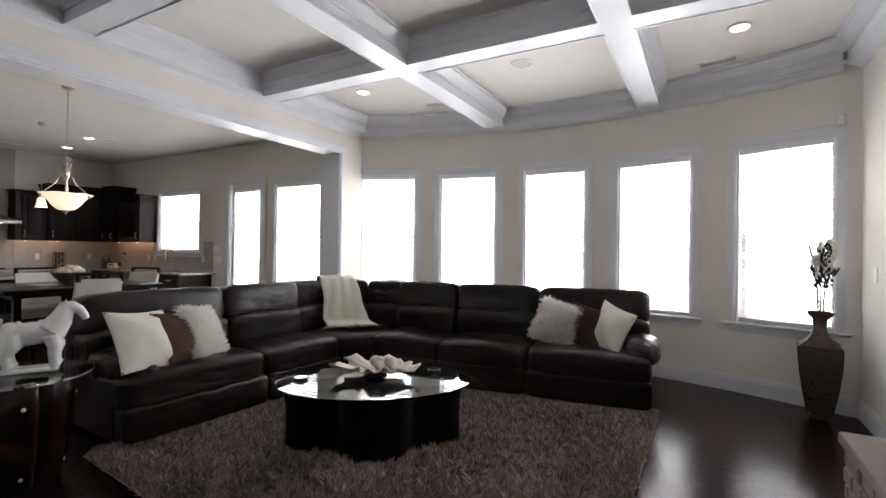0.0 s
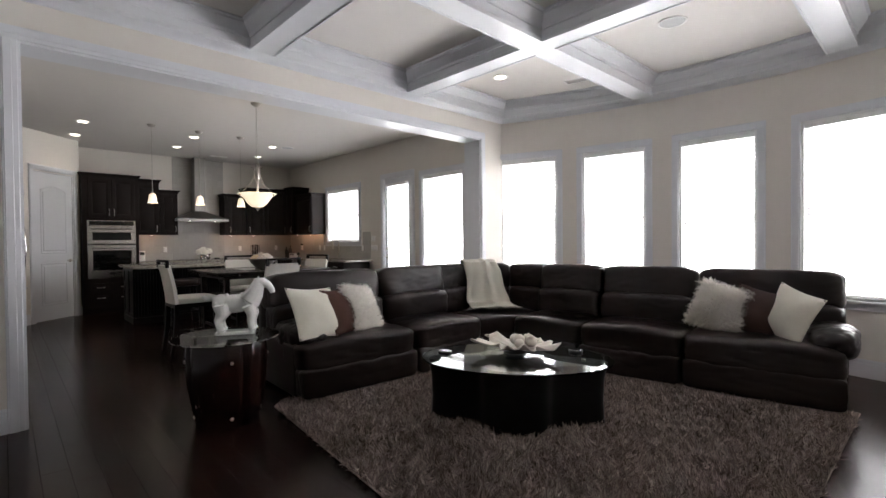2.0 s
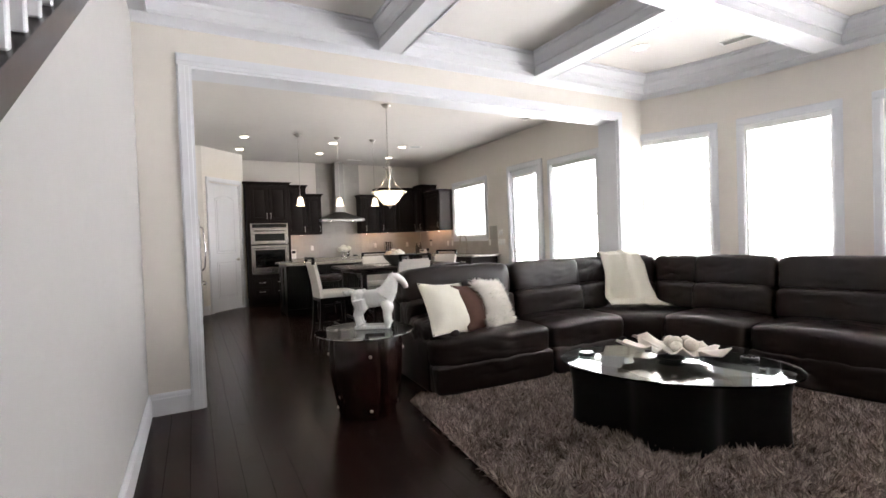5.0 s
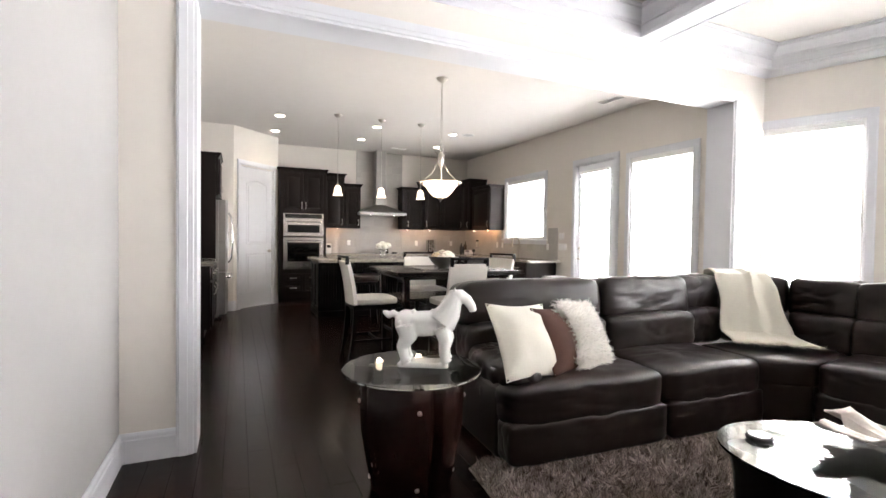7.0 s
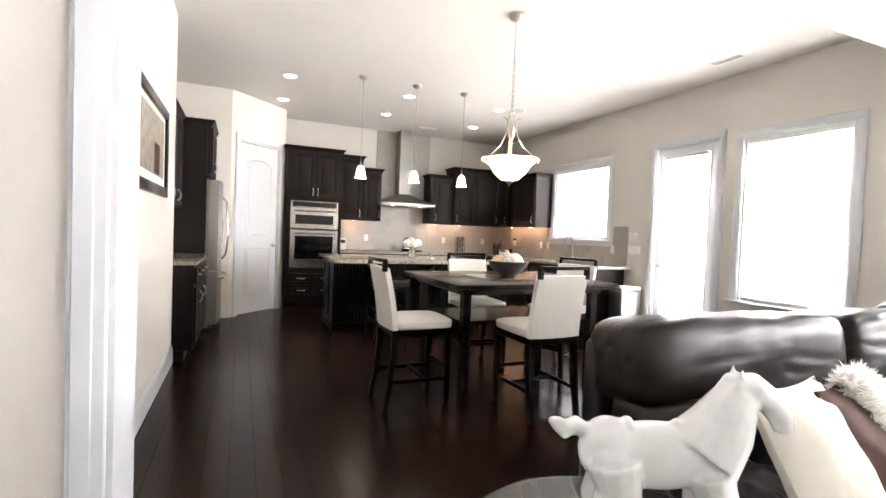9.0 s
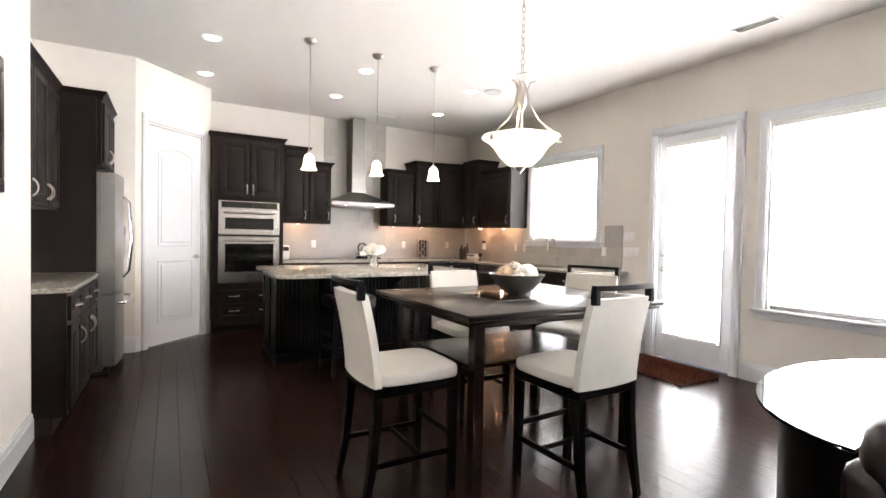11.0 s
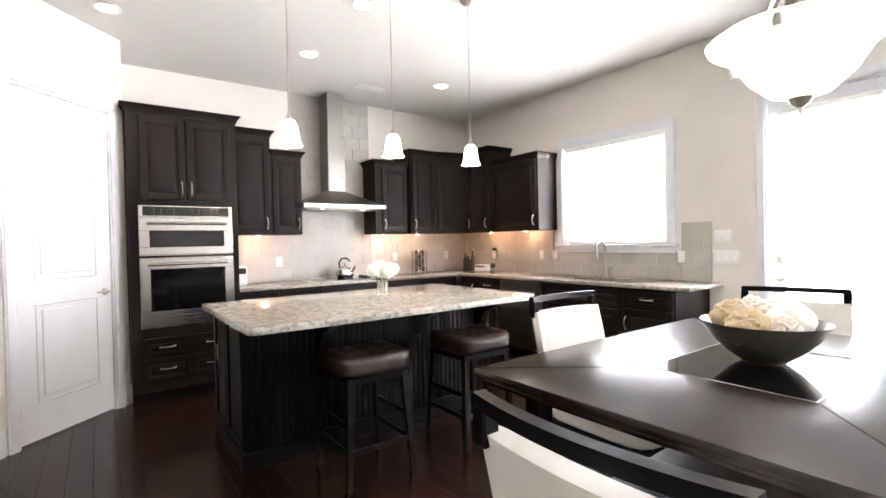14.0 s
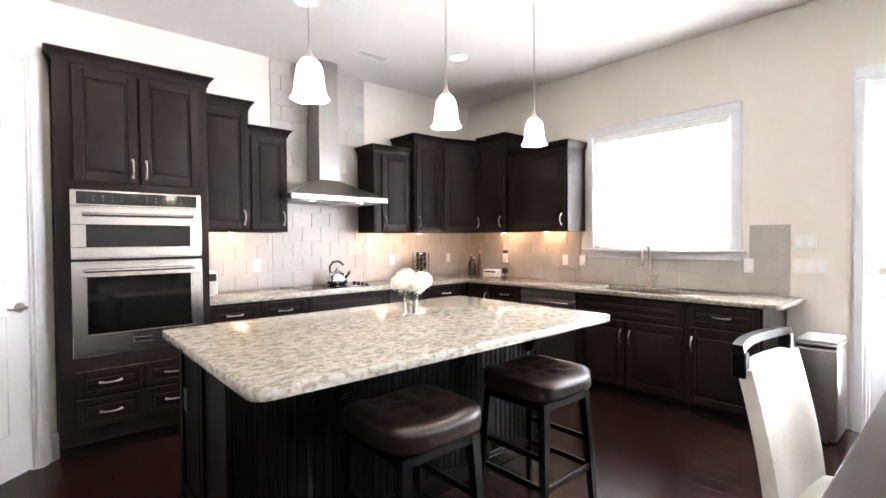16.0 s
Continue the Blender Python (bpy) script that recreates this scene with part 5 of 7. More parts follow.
dish = thing("dishwasher", (-9.27, BY, 0), 0, "stainless steel built-in dishwasher beside the sink", "dishwasher")
bm = bmesh.new()
box(bm, 0.005, 0, 0.1, 0.64, 0.58, 0.88)
part("body", bm, M["dark"], dish)
bm = bmesh.new()
box(bm, 0.01, -0.03, 0.12, 0.635, -0.001, 0.8, 0.004, 1)
part("door", bm, M["steel"], dish)
bm = bmesh.new()
box(bm, 0.01, -0.03, 0.805, 0.635, -0.001, 0.875, 0.004, 1)
part("control_strip", bm, M["steel"], dish)
bm = bmesh.new()
tube(bm, [(0.06, -0.06, 0.77), (0.585, -0.06, 0.77)], 0.01, 10)
for x in (0.08, 0.565):
    box(bm, x - 0.008, -0.06, 0.763, x + 0.008, -0.03, 0.777, 0.002, 1)
part("handle", bm, M["steel"], dish)

# counters
def slab(name, outline, z0, z1, label, r=0.008):
    bm = bmesh.new()
    lo = [bm.verts.new((x, y, z0)) for x, y in outline]
    f = bm.faces.new(lo)
    out = bmesh.ops.extrude_face_region(bm, geom=[f])
    for v in out["geom"]:
        if isinstance(v, bmesh.types.BMVert):
            v.co.z = z1
    edges = [e for e in bm.edges if abs(e.verts[0].co.z - e.verts[1].co.z) < 1e-5]
    bmesh.ops.bevel(bm, geom=edges, offset=r, segments=2, affect="EDGES", profile=0.6)
    ob = part(name, bm, M["granite"])
    return tagged(ob, label, "countertop")


slab("countertop", [(-10.645, 2.375), (-10.0, 2.375), (-10.0, 5.1), (-8.58, 5.1), (-8.58, 5.22), (-8.58, 5.745), (-10.645, 5.745)], 0.888, 0.922, "polished beige granite counter along the stove wall and corner", 0.006)
slab("countertop", [(-8.579, 5.1), (-7.82, 5.1), (-7.82, 5.22), (-8.579, 5.22)], 0.888, 0.922, "polished beige granite counter strip before the sink", 0.002)
slab("countertop", [(-8.579, 5.62), (-7.82, 5.62), (-7.82, 5.745), (-8.579, 5.745)], 0.888, 0.922, "polished beige granite counter strip behind the sink", 0.002)
slab("countertop", [(-7.819, 5.1), (-7.09, 5.1), (-7.06, 5.13), (-7.06, 5.745), (-7.819, 5.745)], 0.888, 0.922, "polished beige granite counter beside the sink", 0.006)
sink = thing("kitchen_sink", (-8.2, 5.42, 0), 0, "undermounted stainless steel kitchen sink in the counter", "sink")
bm = bmesh.new()
box_list(bm, [(-0.37, -0.2, 0.7, 0.37, 0.2, 0.71), (-0.38, -0.2, 0.7, -0.37, 0.2, 0.888), (0.37, -0.2, 0.7, 0.38, 0.2, 0.888), (-0.38, -0.21, 0.7, 0.38, -0.2, 0.888), (-0.38, 0.2, 0.7, 0.38, 0.21, 0.888)])
part("basin", bm, M["steel"], sink)
bm = bmesh.new()
turned(bm, [(0.04, 0.711), (0.045, 0.716), (0.03, 0.717)], 20)
part("drain", bm, M["chrome"], sink)
tap = thing("kitchen_faucet", (-8.2, 5.66, 0.922), 0, "brushed nickel pull-down kitchen faucet behind the sink", "faucet")
bm = bmesh.new()
turned(bm, [(0.028, 0), (0.028, 0.012), (0.02, 0.02), (0.017, 0.16), (0.014, 0.2)], 20)
part("base", bm, M["nickel"], tap)
bm = bmesh.new()
tube(bm, [(0, 0, 0.16), (0, 0, 0.3), (0, -0.02, 0.36), (0, -0.06, 0.39), (0, -0.11, 0.385), (0, -0.145, 0.35), (0, -0.15, 0.3)], 0.012, 12)
part("spout", bm, M["nickel"], tap)
bm = bmesh.new()
turned(bm, [(0.013, 0.3), (0.018, 0.27), (0.02, 0.21), (0.015, 0.2)], 16, pose(0, -0.15, 0))
part("spray_head", bm, M["nickel"], tap)
bm = bmesh.new()
tube(bm, [(0.015, 0, 0.11), (0.045, 0, 0.115), (0.1, -0.01, 0.13)], 0.008, 8, [0.013, 0.008, 0.006])
part("lever", bm, M["nickel"], tap)

# cooktop, hood
cook = thing("cooktop", (-10.32, 3.56, 0.922), 0, "black glass electric cooktop with a steel frame in the counter", "cooktop")
bm = bmesh.new()
box(bm, -0.26, -0.4, 0, 0.26, 0.4, 0.008, 0.003, 1)
part("frame", bm, M["steel"], cook)
bm = bmesh.new()
box(bm, -0.245, -0.385, 0.008, 0.245, 0.385, 0.011)
part("glass_plate", bm, M["oven_glass"], cook)
for x, y, r in ((-0.12, -0.22, 0.09), (0.1, -0.22, 0.075), (-0.12, 0.12, 0.075), (0.1, 0.12, 0.1)):
    bm = bmesh.new()
    turned(bm, [(r, 0.0112), (r, 0.0116), (r - 0.004, 0.0116), (r - 0.004, 0.0112)], 36, pose(x, y, 0), False)
    part("heating_ring", bm, M["grille"], cook)
for k in range(4):
    bm = bmesh.new()
    turned(bm, [(0.017, 0.011), (0.019, 0.02), (0.016, 0.03), (0.01, 0.031)], 16, pose(-0.12 + 0.08 * k, 0.33, 0))
    part("knob", bm, M["dark"], cook)


def make_hood():
    root = thing("range_hood", (-10.62, 3.58, 0), 0, "stainless steel chimney range hood above the cooktop", "range hood")
    bm = bmesh.new()
    box(bm, 0.0, -0.5, 1.735, 0.52, 0.5, 1.785, 0.003, 1)
    part("canopy_rim", bm, M["hood_steel"], root)
    bm = bmesh.new()
    rows = []
    for k in range(7):
        t = k / 6
        e = 1 - (1 - t) ** 1.1
        hw, dp, z = 0.5 * (1 - e) + 0.115 * e, 0.52 * (1 - e) + 0.25 * e, 1.786 + 0.17 * t
        rows.append([bm.verts.new(c) for c in ((0, -hw, z), (dp, -hw, z), (dp, hw, z), (0, hw, z))])
    for a, b in zip(rows, rows[1:]):
        for i in range(4):
            bm.faces.new((a[i], a[(i + 1) % 4], b[(i + 1) % 4], b[i]))
    bm.faces.new(rows[-1])
    bm.faces.new(list(reversed(rows[0])))
    part("canopy", bm, M["hood_steel"], root)
    bm = bmesh.new()
    box(bm, 0.0, -0.1, 1.95, 0.25, 0.115, 2.6, 0.003, 1)
    part("lower_chimney", bm, M["hood_steel"], root)
    bm = bmesh.new()
    box(bm, 0.0, -0.094, 2.6, 0.244, 0.109, CEIL - 0.005, 0.003, 1)
    part("upper_chimney", bm, M["hood_steel"], root)
    for y in (-0.25, 0.25):
        bm = bmesh.new()
        turned(bm, [(0.018, 1.731), (0.018, 1.7345)], 20, pose(0.42, y, 0))
        part("lamp", bm, M["bulb"], root)
    for y in (-0.24, 0.24):
        bm = bmesh.new()
        box(bm, 0.05, y - 0.2, 1.7285, 0.38, y + 0.2, 1.7345)
        part("filter", bm, M["grille"], root)


make_hood()

# island
isl = thing("kitchen_island", (-8.5, 2.95, 0), 0, "dark espresso kitchen island with beaded panels and stools", "kitchen island")
bm = bmesh.new()
box(bm, -0.4, -0.98, 0, 0.36, 0.98, 0.1)
box(bm, -0.4, -0.98, 0.1, 0.36, 0.98, 0.885, 0.003, 1)
part("body", bm, M["black"], isl)
bm = bmesh.new()
box(bm, 0.36, 0.002, 0.1, 0.372, 0.04, 0.885, 0.003, 1)
bead = mesh_of("bead_board", bm, M["black"], False)
for k in range(46):
    piece("bead_board", bead, isl, pose(0, -0.966 + k * 0.042, 0))
bm = bmesh.new()
box(bm, 0.36, -0.98, 0.0, 0.385, 0.98, 0.1, 0.004, 1)
box(bm, -0.4, -1.0, 0.0, 0.385, -0.98, 0.1, 0.004, 1)
part("baseboard", bm, M["black"], isl)
for a, b in ((-0.39, -0.03), (-0.02, 0.37)):
    bm = bmesh.new()
    f = 0.05
    for r in ((a, a + f, 0.11, 0.88), (b - f, b, 0.11, 0.88), (a + f, b - f, 0.11, 0.11 + f), (a + f, b - f, 0.88 - f, 0.88)):
        box(bm, r[0], -0.995, r[2], r[1], -0.981, r[3], 0.003, 1)
    part("end_panel", bm, M["black"], isl)
for y in (-0.5, 0.25, 0.85):
    bm = bmesh.new()
    prism(bm, [(0.0, 0.0), (0.3, 0.0), (0.3, -0.03), (0.22, -0.06), (0.1, -0.12), (0.05, -0.22), (0.0, -0.24)], -0.025, 0.025)
    place_verts(bm, pose(0.373, y, 0.885) @ pose(0, 0, 0, 90, 0, 0))
    part("corbel", bm, M["black"], isl)
bm = bmesh.new()
box(bm, -0.27, -1.0035, 0.55, -0.2, -0.996, 0.66, 0.002, 1)
part("socket_plate", bm, M["dark"], isl)


def corner_round(x0, y0, x1, y1, r, n=5):
    pts = []
    for cx, cy, a0 in ((x1 - r, y0 + r, -90), (x1 - r, y1 - r, 0), (x0 + r, y1 - r, 90), (x0 + r, y0 + r, 180)):
        pts += [(cx + r * math.cos(radians(a0 + 90 * k / n)), cy + r * math.sin(radians(a0 + 90 * k / n))) for k in range(n + 1)]
    return pts


slab("countertop", corner_round(-8.93, 1.88, -7.61, 3.95, 0.06), 0.888, 0.93, "polished beige veined granite island top with rounded corners", 0.01)


def make_stool(x, y):
    root = thing("bar_stool", (x, y, 0), 0, "backless bar stool with a tufted dark brown leather seat", "stool", "stools at the island")
    for sx in (-1, 1):
        for sy in (-1, 1):
            bm = bmesh.new()
            a = Vector((sx * 0.205, sy * 0.205, 0))
            b = Vector((sx * 0.17, sy * 0.17, 0.6))
            rings = []
            for p, r in ((a, 0.015), (b, 0.021)):
                rings.append([bm.verts.new(p + Vector((i * r, j * r, 0))) for i, j in ((-1, -1), (1, -1), (1, 1), (-1, 1))])
            for i in range(4):
                bm.faces.new((rings[0][i], rings[0][(i + 1) % 4], rings[1][(i + 1) % 4], rings[1][i]))
            bm.faces.new(list(reversed(rings[0])))
            bm.faces.new(rings[1])
            part("leg", bm, M["black"], root)
    for z, axis in ((0.2, 0), (0.2, 1), (0.34, 0), (0.34, 1)):
        o = 0.205 - 0.035 * z / 0.6
        for s in (-1, 1):
            if z > 0.3 and axis == 0:
                continue
            bm = bmesh.new()
            if axis:
                box(bm, -o, s * o - 0.008, z - 0.015, o, s * o + 0.008, z + 0.015, 0.002, 1)
            else:
                box(bm, s * o - 0.008, -o, z - 0.015, s * o + 0.008, o, z + 0.015, 0.002, 1)
            part("stretcher", bm, M["black"], root)
    bm = bmesh.new()
    box(bm, -0.19, -0.19, 0.56, 0.19, 0.19, 0.6, 0.004, 1)
    part("seat_frame", bm, M["black"], root)

    def shape(d, q):
        if d.z > 0:
            q.z += 0.02 * (q.y / 0.22) ** 2 - 0.01
            for i in (-1, 0, 1):
                for j in (-1, 0, 1):
                    r2 = (q.x - i * 0.1) ** 2 + (q.y - j * 0.1) ** 2
                    q.z -= 0.014 * math.exp(-r2 / 0.0007)
        return q + d * noise.noise(q * 14) * 0.004
    bm = bmesh.new()
    blob(bm, (0, 0, 0.655), (0.225, 0.225, 0.06), 5, 64, 28, shape)
    part("seat", bm, M["leather"], root, "tufted dark brown leather seat")
    return root


make_stool(-7.72, 2.55)
make_stool(-7.72, 3.36)

# backsplash panels behind the tiles
def tiles(name, m, w, z0, z1, label, tw=0.2, th=0.15):
    bm = bmesh.new()
    box(bm, 0, 0.0, z0, w, 0.006, z1)
    place_verts(bm, m)
    back = structure(name, bm, M["grout"], label, "tiled backsplash")
    made = {}
    rows = max(1, round((z1 - z0) / th))
    tz = (z1 - z0) / rows
    for k in range(rows):
        x = -(tw / 2) * (k % 2)
        while x < w - 0.004:
            a, b = max(0.0, x), min(w, x + tw)
            x += tw
            if b - a < 0.01:
                continue
            key = round(b - a, 3)
            if key not in made:
                bm = bmesh.new()
                box(bm, 0.0012, -0.006, 0.0012, key - 0.0012, 0.0, tz - 0.0012, 0.001, 1)
                made[key] = mesh_of("tile", bm, M["tile"], False)
            piece("tile", made[key], back, m @ pose(a, 0, z0 + k * tz), "structure")


# dining set
def make_chair():
    root = thing("dining_chair", (0, 0, 0), 0, "counter-height dining chair in cream leather with dark wooden legs", "chair", "chairs round the table")
    for sx in (-1, 1):
        for front in (0, 1):
            bm = bmesh.new()
            if front:
                pts = [(sx * 0.195, 0.2, 0.0, 0.017), (sx * 0.19, 0.2, 0.55, 0.021)]
            else:
                pts = [(sx * 0.195, -0.27, 0.0, 0.015), (sx * 0.192, -0.235, 0.2, 0.019), (sx * 0.19, -0.215, 0.42, 0.021), (sx * 0.19, -0.215, 0.55, 0.021)]
            rings = []
            for x, y, z, r in pts:
                rings.append([bm.verts.new((x + i * r, y + j * r, z)) for i, j in ((-1, -1), (1, -1), (1, 1), (-1, 1))])
            for a, b in zip(rings, rings[1:]):
                for i in range(4):
                    bm.faces.new((a[i], a[(i + 1) % 4], b[(i + 1) % 4], b[i]))
            bm.faces.new(list(reversed(rings[0])))
            bm.faces.new(rings[-1])
            part("leg", bm, M["black"], root)
    bm = bmesh.new()
    box(bm, -0.215, -0.235, 0.525, 0.215, 0.225, 0.575, 0.004, 1)
    part("seat_frame", bm, M["black"], root)
    for sx in (-1, 1):
        bm = bmesh.new()
        box(bm, sx * 0.193 - 0.008, -0.23, 0.185, sx * 0.193 + 0.008, 0.19, 0.215, 0.002, 1)
        part("stretcher", bm, M["black"], root)
    bm = bmesh.new()
    box(bm, -0.19, 0.02, 0.187, 0.19, 0.036, 0.213, 0.002, 1)
    part("stretcher", bm, M["black"], root)
    bm = bmesh.new()
    box(bm, -0.18, 0.193, 0.26, 0.18, 0.209, 0.29, 0.002, 1)
    part("foot_rail", bm, M["black"], root)
    bm = bmesh.new()
    blob(bm, (0, 0.01, 0.605), (0.225, 0.235, 0.038), 6, 48, 18, lambda d, q: q + Vector((0, 0, 0.012 * (1 - (q.x / 0.225) ** 2) * (1 - (q.y / 0.235) ** 2) if d.z > 0 else 0)))
    part("seat", bm, M["cream"], root, "cream leather padded seat")
    # curved, leaning back
    bm = bmesh.new()
    rows = []
    N, K = 13, 14
    for side in (0, 1):
        grid = []
        for k in range(K + 1):
            z = 0.575 + 0.44 * k / K
            t = k / K
            yb = -0.235 - 0.075 * t ** 1.5
            row = []
            for i in range(N):
                u = -1 + 2 * i / (N - 1)
                x = u * (0.215 - 0.006 * t)
                y = yb - 0.022 * (1 - u * u) + (0.05 if side else 0.0) * (1 - 0.25 * abs(u) ** 8)
                row.append(bm.verts.new((x, y, z)))
            grid.append(row)
        rows.append(grid)
    f0, f1 = rows
    for k in range(K):
        for i in range(N - 1):
            bm.faces.new((f0[k][i], f0[k][i + 1], f0[k + 1][i + 1], f0[k + 1][i]))
            bm.faces.new((f1[k][i + 1], f1[k][i], f1[k + 1][i], f1[k + 1][i + 1]))
        bm.faces.new((f0[k][0], f0[k + 1][0], f1[k + 1][0], f1[k][0]))
        bm.faces.new((f1[k][-1], f1[k + 1][-1], f0[k + 1][-1], f0[k][-1]))
    for i in range(N - 1):
        bm.faces.new((f0[0][i + 1], f0[0][i], f1[0][i], f1[0][i + 1]))
        bm.faces.new((f0[K][i], f0[K][i + 1], f1[K][i + 1], f1[K][i]))
    sharp = [e for e in bm.edges if len(e.link_faces) == 2 and e.calc_face_angle(0) > 1.0]
    bmesh.ops.bevel(bm, geom=sharp, offset=0.012, segments=3, affect="EDGES", profile=0.5)
    part("backrest", bm, M["cream"], root, "cream leather padded backrest")
    bm = bmesh.new()
    n = 15
    ring = []
    for i in range(n):
        u = -1 + 2 * i / (n - 1)
        x, y = u * 0.212, -0.305 - 0.03 * (1 - u * u)
        ring.append((x, y, 1.068))
    rings = [[bm.verts.new((x, y + a, z + b)) for a, b in ((-0.014, -0.012), (0.016, -0.012), (0.012, 0.012), (-0.014, 0.012))] for x, y, z in ring]
    for a, b in zip(rings, rings[1:]):
        for i in range(4):
            bm.faces.new((a[i], a[(i + 1) % 4], b[(i + 1) % 4], b[i]))
    bm.faces.new(rings[0])
    bm.faces.new(list(reversed(rings[-1])))
    part("top_rail", bm, M["black"], root, "black top rail with a gap under it")
    for sx in (-1, 1):
        bm = bmesh.new()
        box(bm, sx * 0.198 - 0.016, -0.322, 0.99, sx * 0.198 + 0.016, -0.286, 1.06, 0.004, 1)
        part("rail_post", bm, M["black"], root)
    return root


chair = make_chair()
chair.matrix_world = pose(-5.6, 2.12, 0, 0, 0, 0)
chair["label"] = "cream leather dining chair pushed to the table's long side"
for x, y, a, lab in ((-5.17, 2.92, 92, "cream leather dining chair drawn out from the table's end"), (-6.33, 3.04, -92, "cream leather dining chair between the table and the island"), (-5.92, 3.7, 198, "cream leather dining chair turned a little beside the garden door")):
    c = copy_thing(chair, pose(x, y, 0, 0, 0, a))
    c["label"] = lab


def make_table():
    root = thing("dining_table", (-5.81, 3.03, 0), 0, "square counter-height espresso wood dining table with a lower shelf", "dining table")
    hx, hy = 0.585, 0.74
    bm = bmesh.new()
    box(bm, -hx, -hy, 0.885, hx, hy, 0.915, 0.006, 2)
    part("tabletop", bm, M["espresso"], root)
    bm = bmesh.new()
    box(bm, -hx + 0.02, -hy + 0.02, 0.863, hx - 0.02, hy - 0.02, 0.884, 0.006, 2)
    part("edge_moulding", bm, M["espresso"], root)
    for a, b, c, d in ((-hx + 0.1, hx - 0.1, -hy + 0.1, -hy + 0.117), (-hx + 0.1, hx - 0.1, hy - 0.117, hy - 0.1), (-hx + 0.1, -hx + 0.117, -hy + 0.117, hy - 0.117), (hx - 0.117, hx - 0.1, -hy + 0.117, hy - 0.117)):
        bm = bmesh.new()
        box(bm, a, c, 0.825, b, d, 0.862, 0.003, 1)
        part("apron", bm, M["espresso"], root)
    gx, gy = 0.22, 0.3
    bm = bmesh.new()
    box(bm, -gx, -gy, 0.9145, gx, gy, 0.9172, 0.0015, 1)
    part("glass_inset", bm, M["oven_glass"], root, "black glass panel set into the tabletop")
    for x0, y0, x1, y1 in ((-gx - 0.005, -gy - 0.005, gx + 0.005, -gy), (-gx - 0.005, gy, gx + 0.005, gy + 0.005), (-gx - 0.005, -gy, -gx, gy), (gx, -gy, gx + 0.005, gy)):
        bm = bmesh.new()
        box(bm, x0, y0, 0.9146, x1, y1, 0.9166)
        part("inset_edge", bm, M["pewter"], root, "thin pale bevelled edge of the glass")
    for sx in (-1, 1):
        for sy in (-1, 1):
            a, b = Vector((sx * (gx + 0.01), sy * (gy + 0.01), 0.9151)), Vector((sx * (hx - 0.01), sy * (hy - 0.01), 0.9151))
            bm = bmesh.new()
            tube(bm, [a, b], 0.0012, 4)
            part("mitre_joint", bm, M["black"], root)
    for sx in (-1, 1):
        for sy in (-1, 1):
            bm = bmesh.new()
            x, y = sx * (hx - 0.15), sy * (hy - 0.15)
            box(bm, x - 0.032, y - 0.032, 0, x + 0.032, y + 0.032, 0.862, 0.004, 1)
            part("leg", bm, M["espresso"], root)
    bm = bmesh.new()
    box(bm, -0.23, -hy + 0.14, 0.59, 0.4, 0.41, 0.615, 0.004, 1)
    part("lower_shelf", bm, M["espresso"], root)
    for y in (-hy + 0.14, 0.3):
        bm = bmesh.new()
        box(bm, -hx + 0.182, y, 0.545, (hx - 0.182) if y < 0 else 0.4, y + 0.03, 0.589, 0.003, 1)
        part("shelf_rail", bm, M["espresso"], root)


make_table()


def make_bowl():
    root = thing("fruit_bowl", (-5.82, 3.06, 0.9174), 0, "grey metal bowl holding woven balls on the dining table", "bowl")
    bm = bmesh.new()
    turned(bm, [(0.06, 0), (0.065, 0.006), (0.1, 0.03), (0.15, 0.08), (0.178, 0.13), (0.185, 0.135), (0.18, 0.127), (0.145, 0.082), (0.09, 0.036), (0.001, 0.03)], 48)
    part("dish", bm, M["pewter"], root)
    for k, (x, y, z, r, mat) in enumerate(((0.07, 0.03, 0.13, 0.075, "petal"), (-0.08, 0.0, 0.13, 0.07, "ball"), (0.0, -0.09, 0.12, 0.066, "ball"), (-0.02, 0.095, 0.12, 0.066, "petal"), (-0.02, 0.0, 0.165, 0.05, "shell"), (0.09, -0.06, 0.12, 0.045, "shell"))):
        b = thing("decorative_ball", (-5.83 + x, 3.06 + y, 0.916 + z), 40 * k, ("pale cream" if mat != "ball" else "straw yellow") + " woven ball heaped in the bowl", "decorative ball", "balls in the bowl")
        bm = bmesh.new()
        blob(bm, (0, 0, 0), (r, r, r), 2, 36, 22, lambda d, q: q + d * (0.004 * math.sin(d.z * 38 + 3 * math.sin(d.x * 5)) + 0.003 * noise.noise(d * 14)))
        part("ball", bm, M[mat], b)


make_bowl()


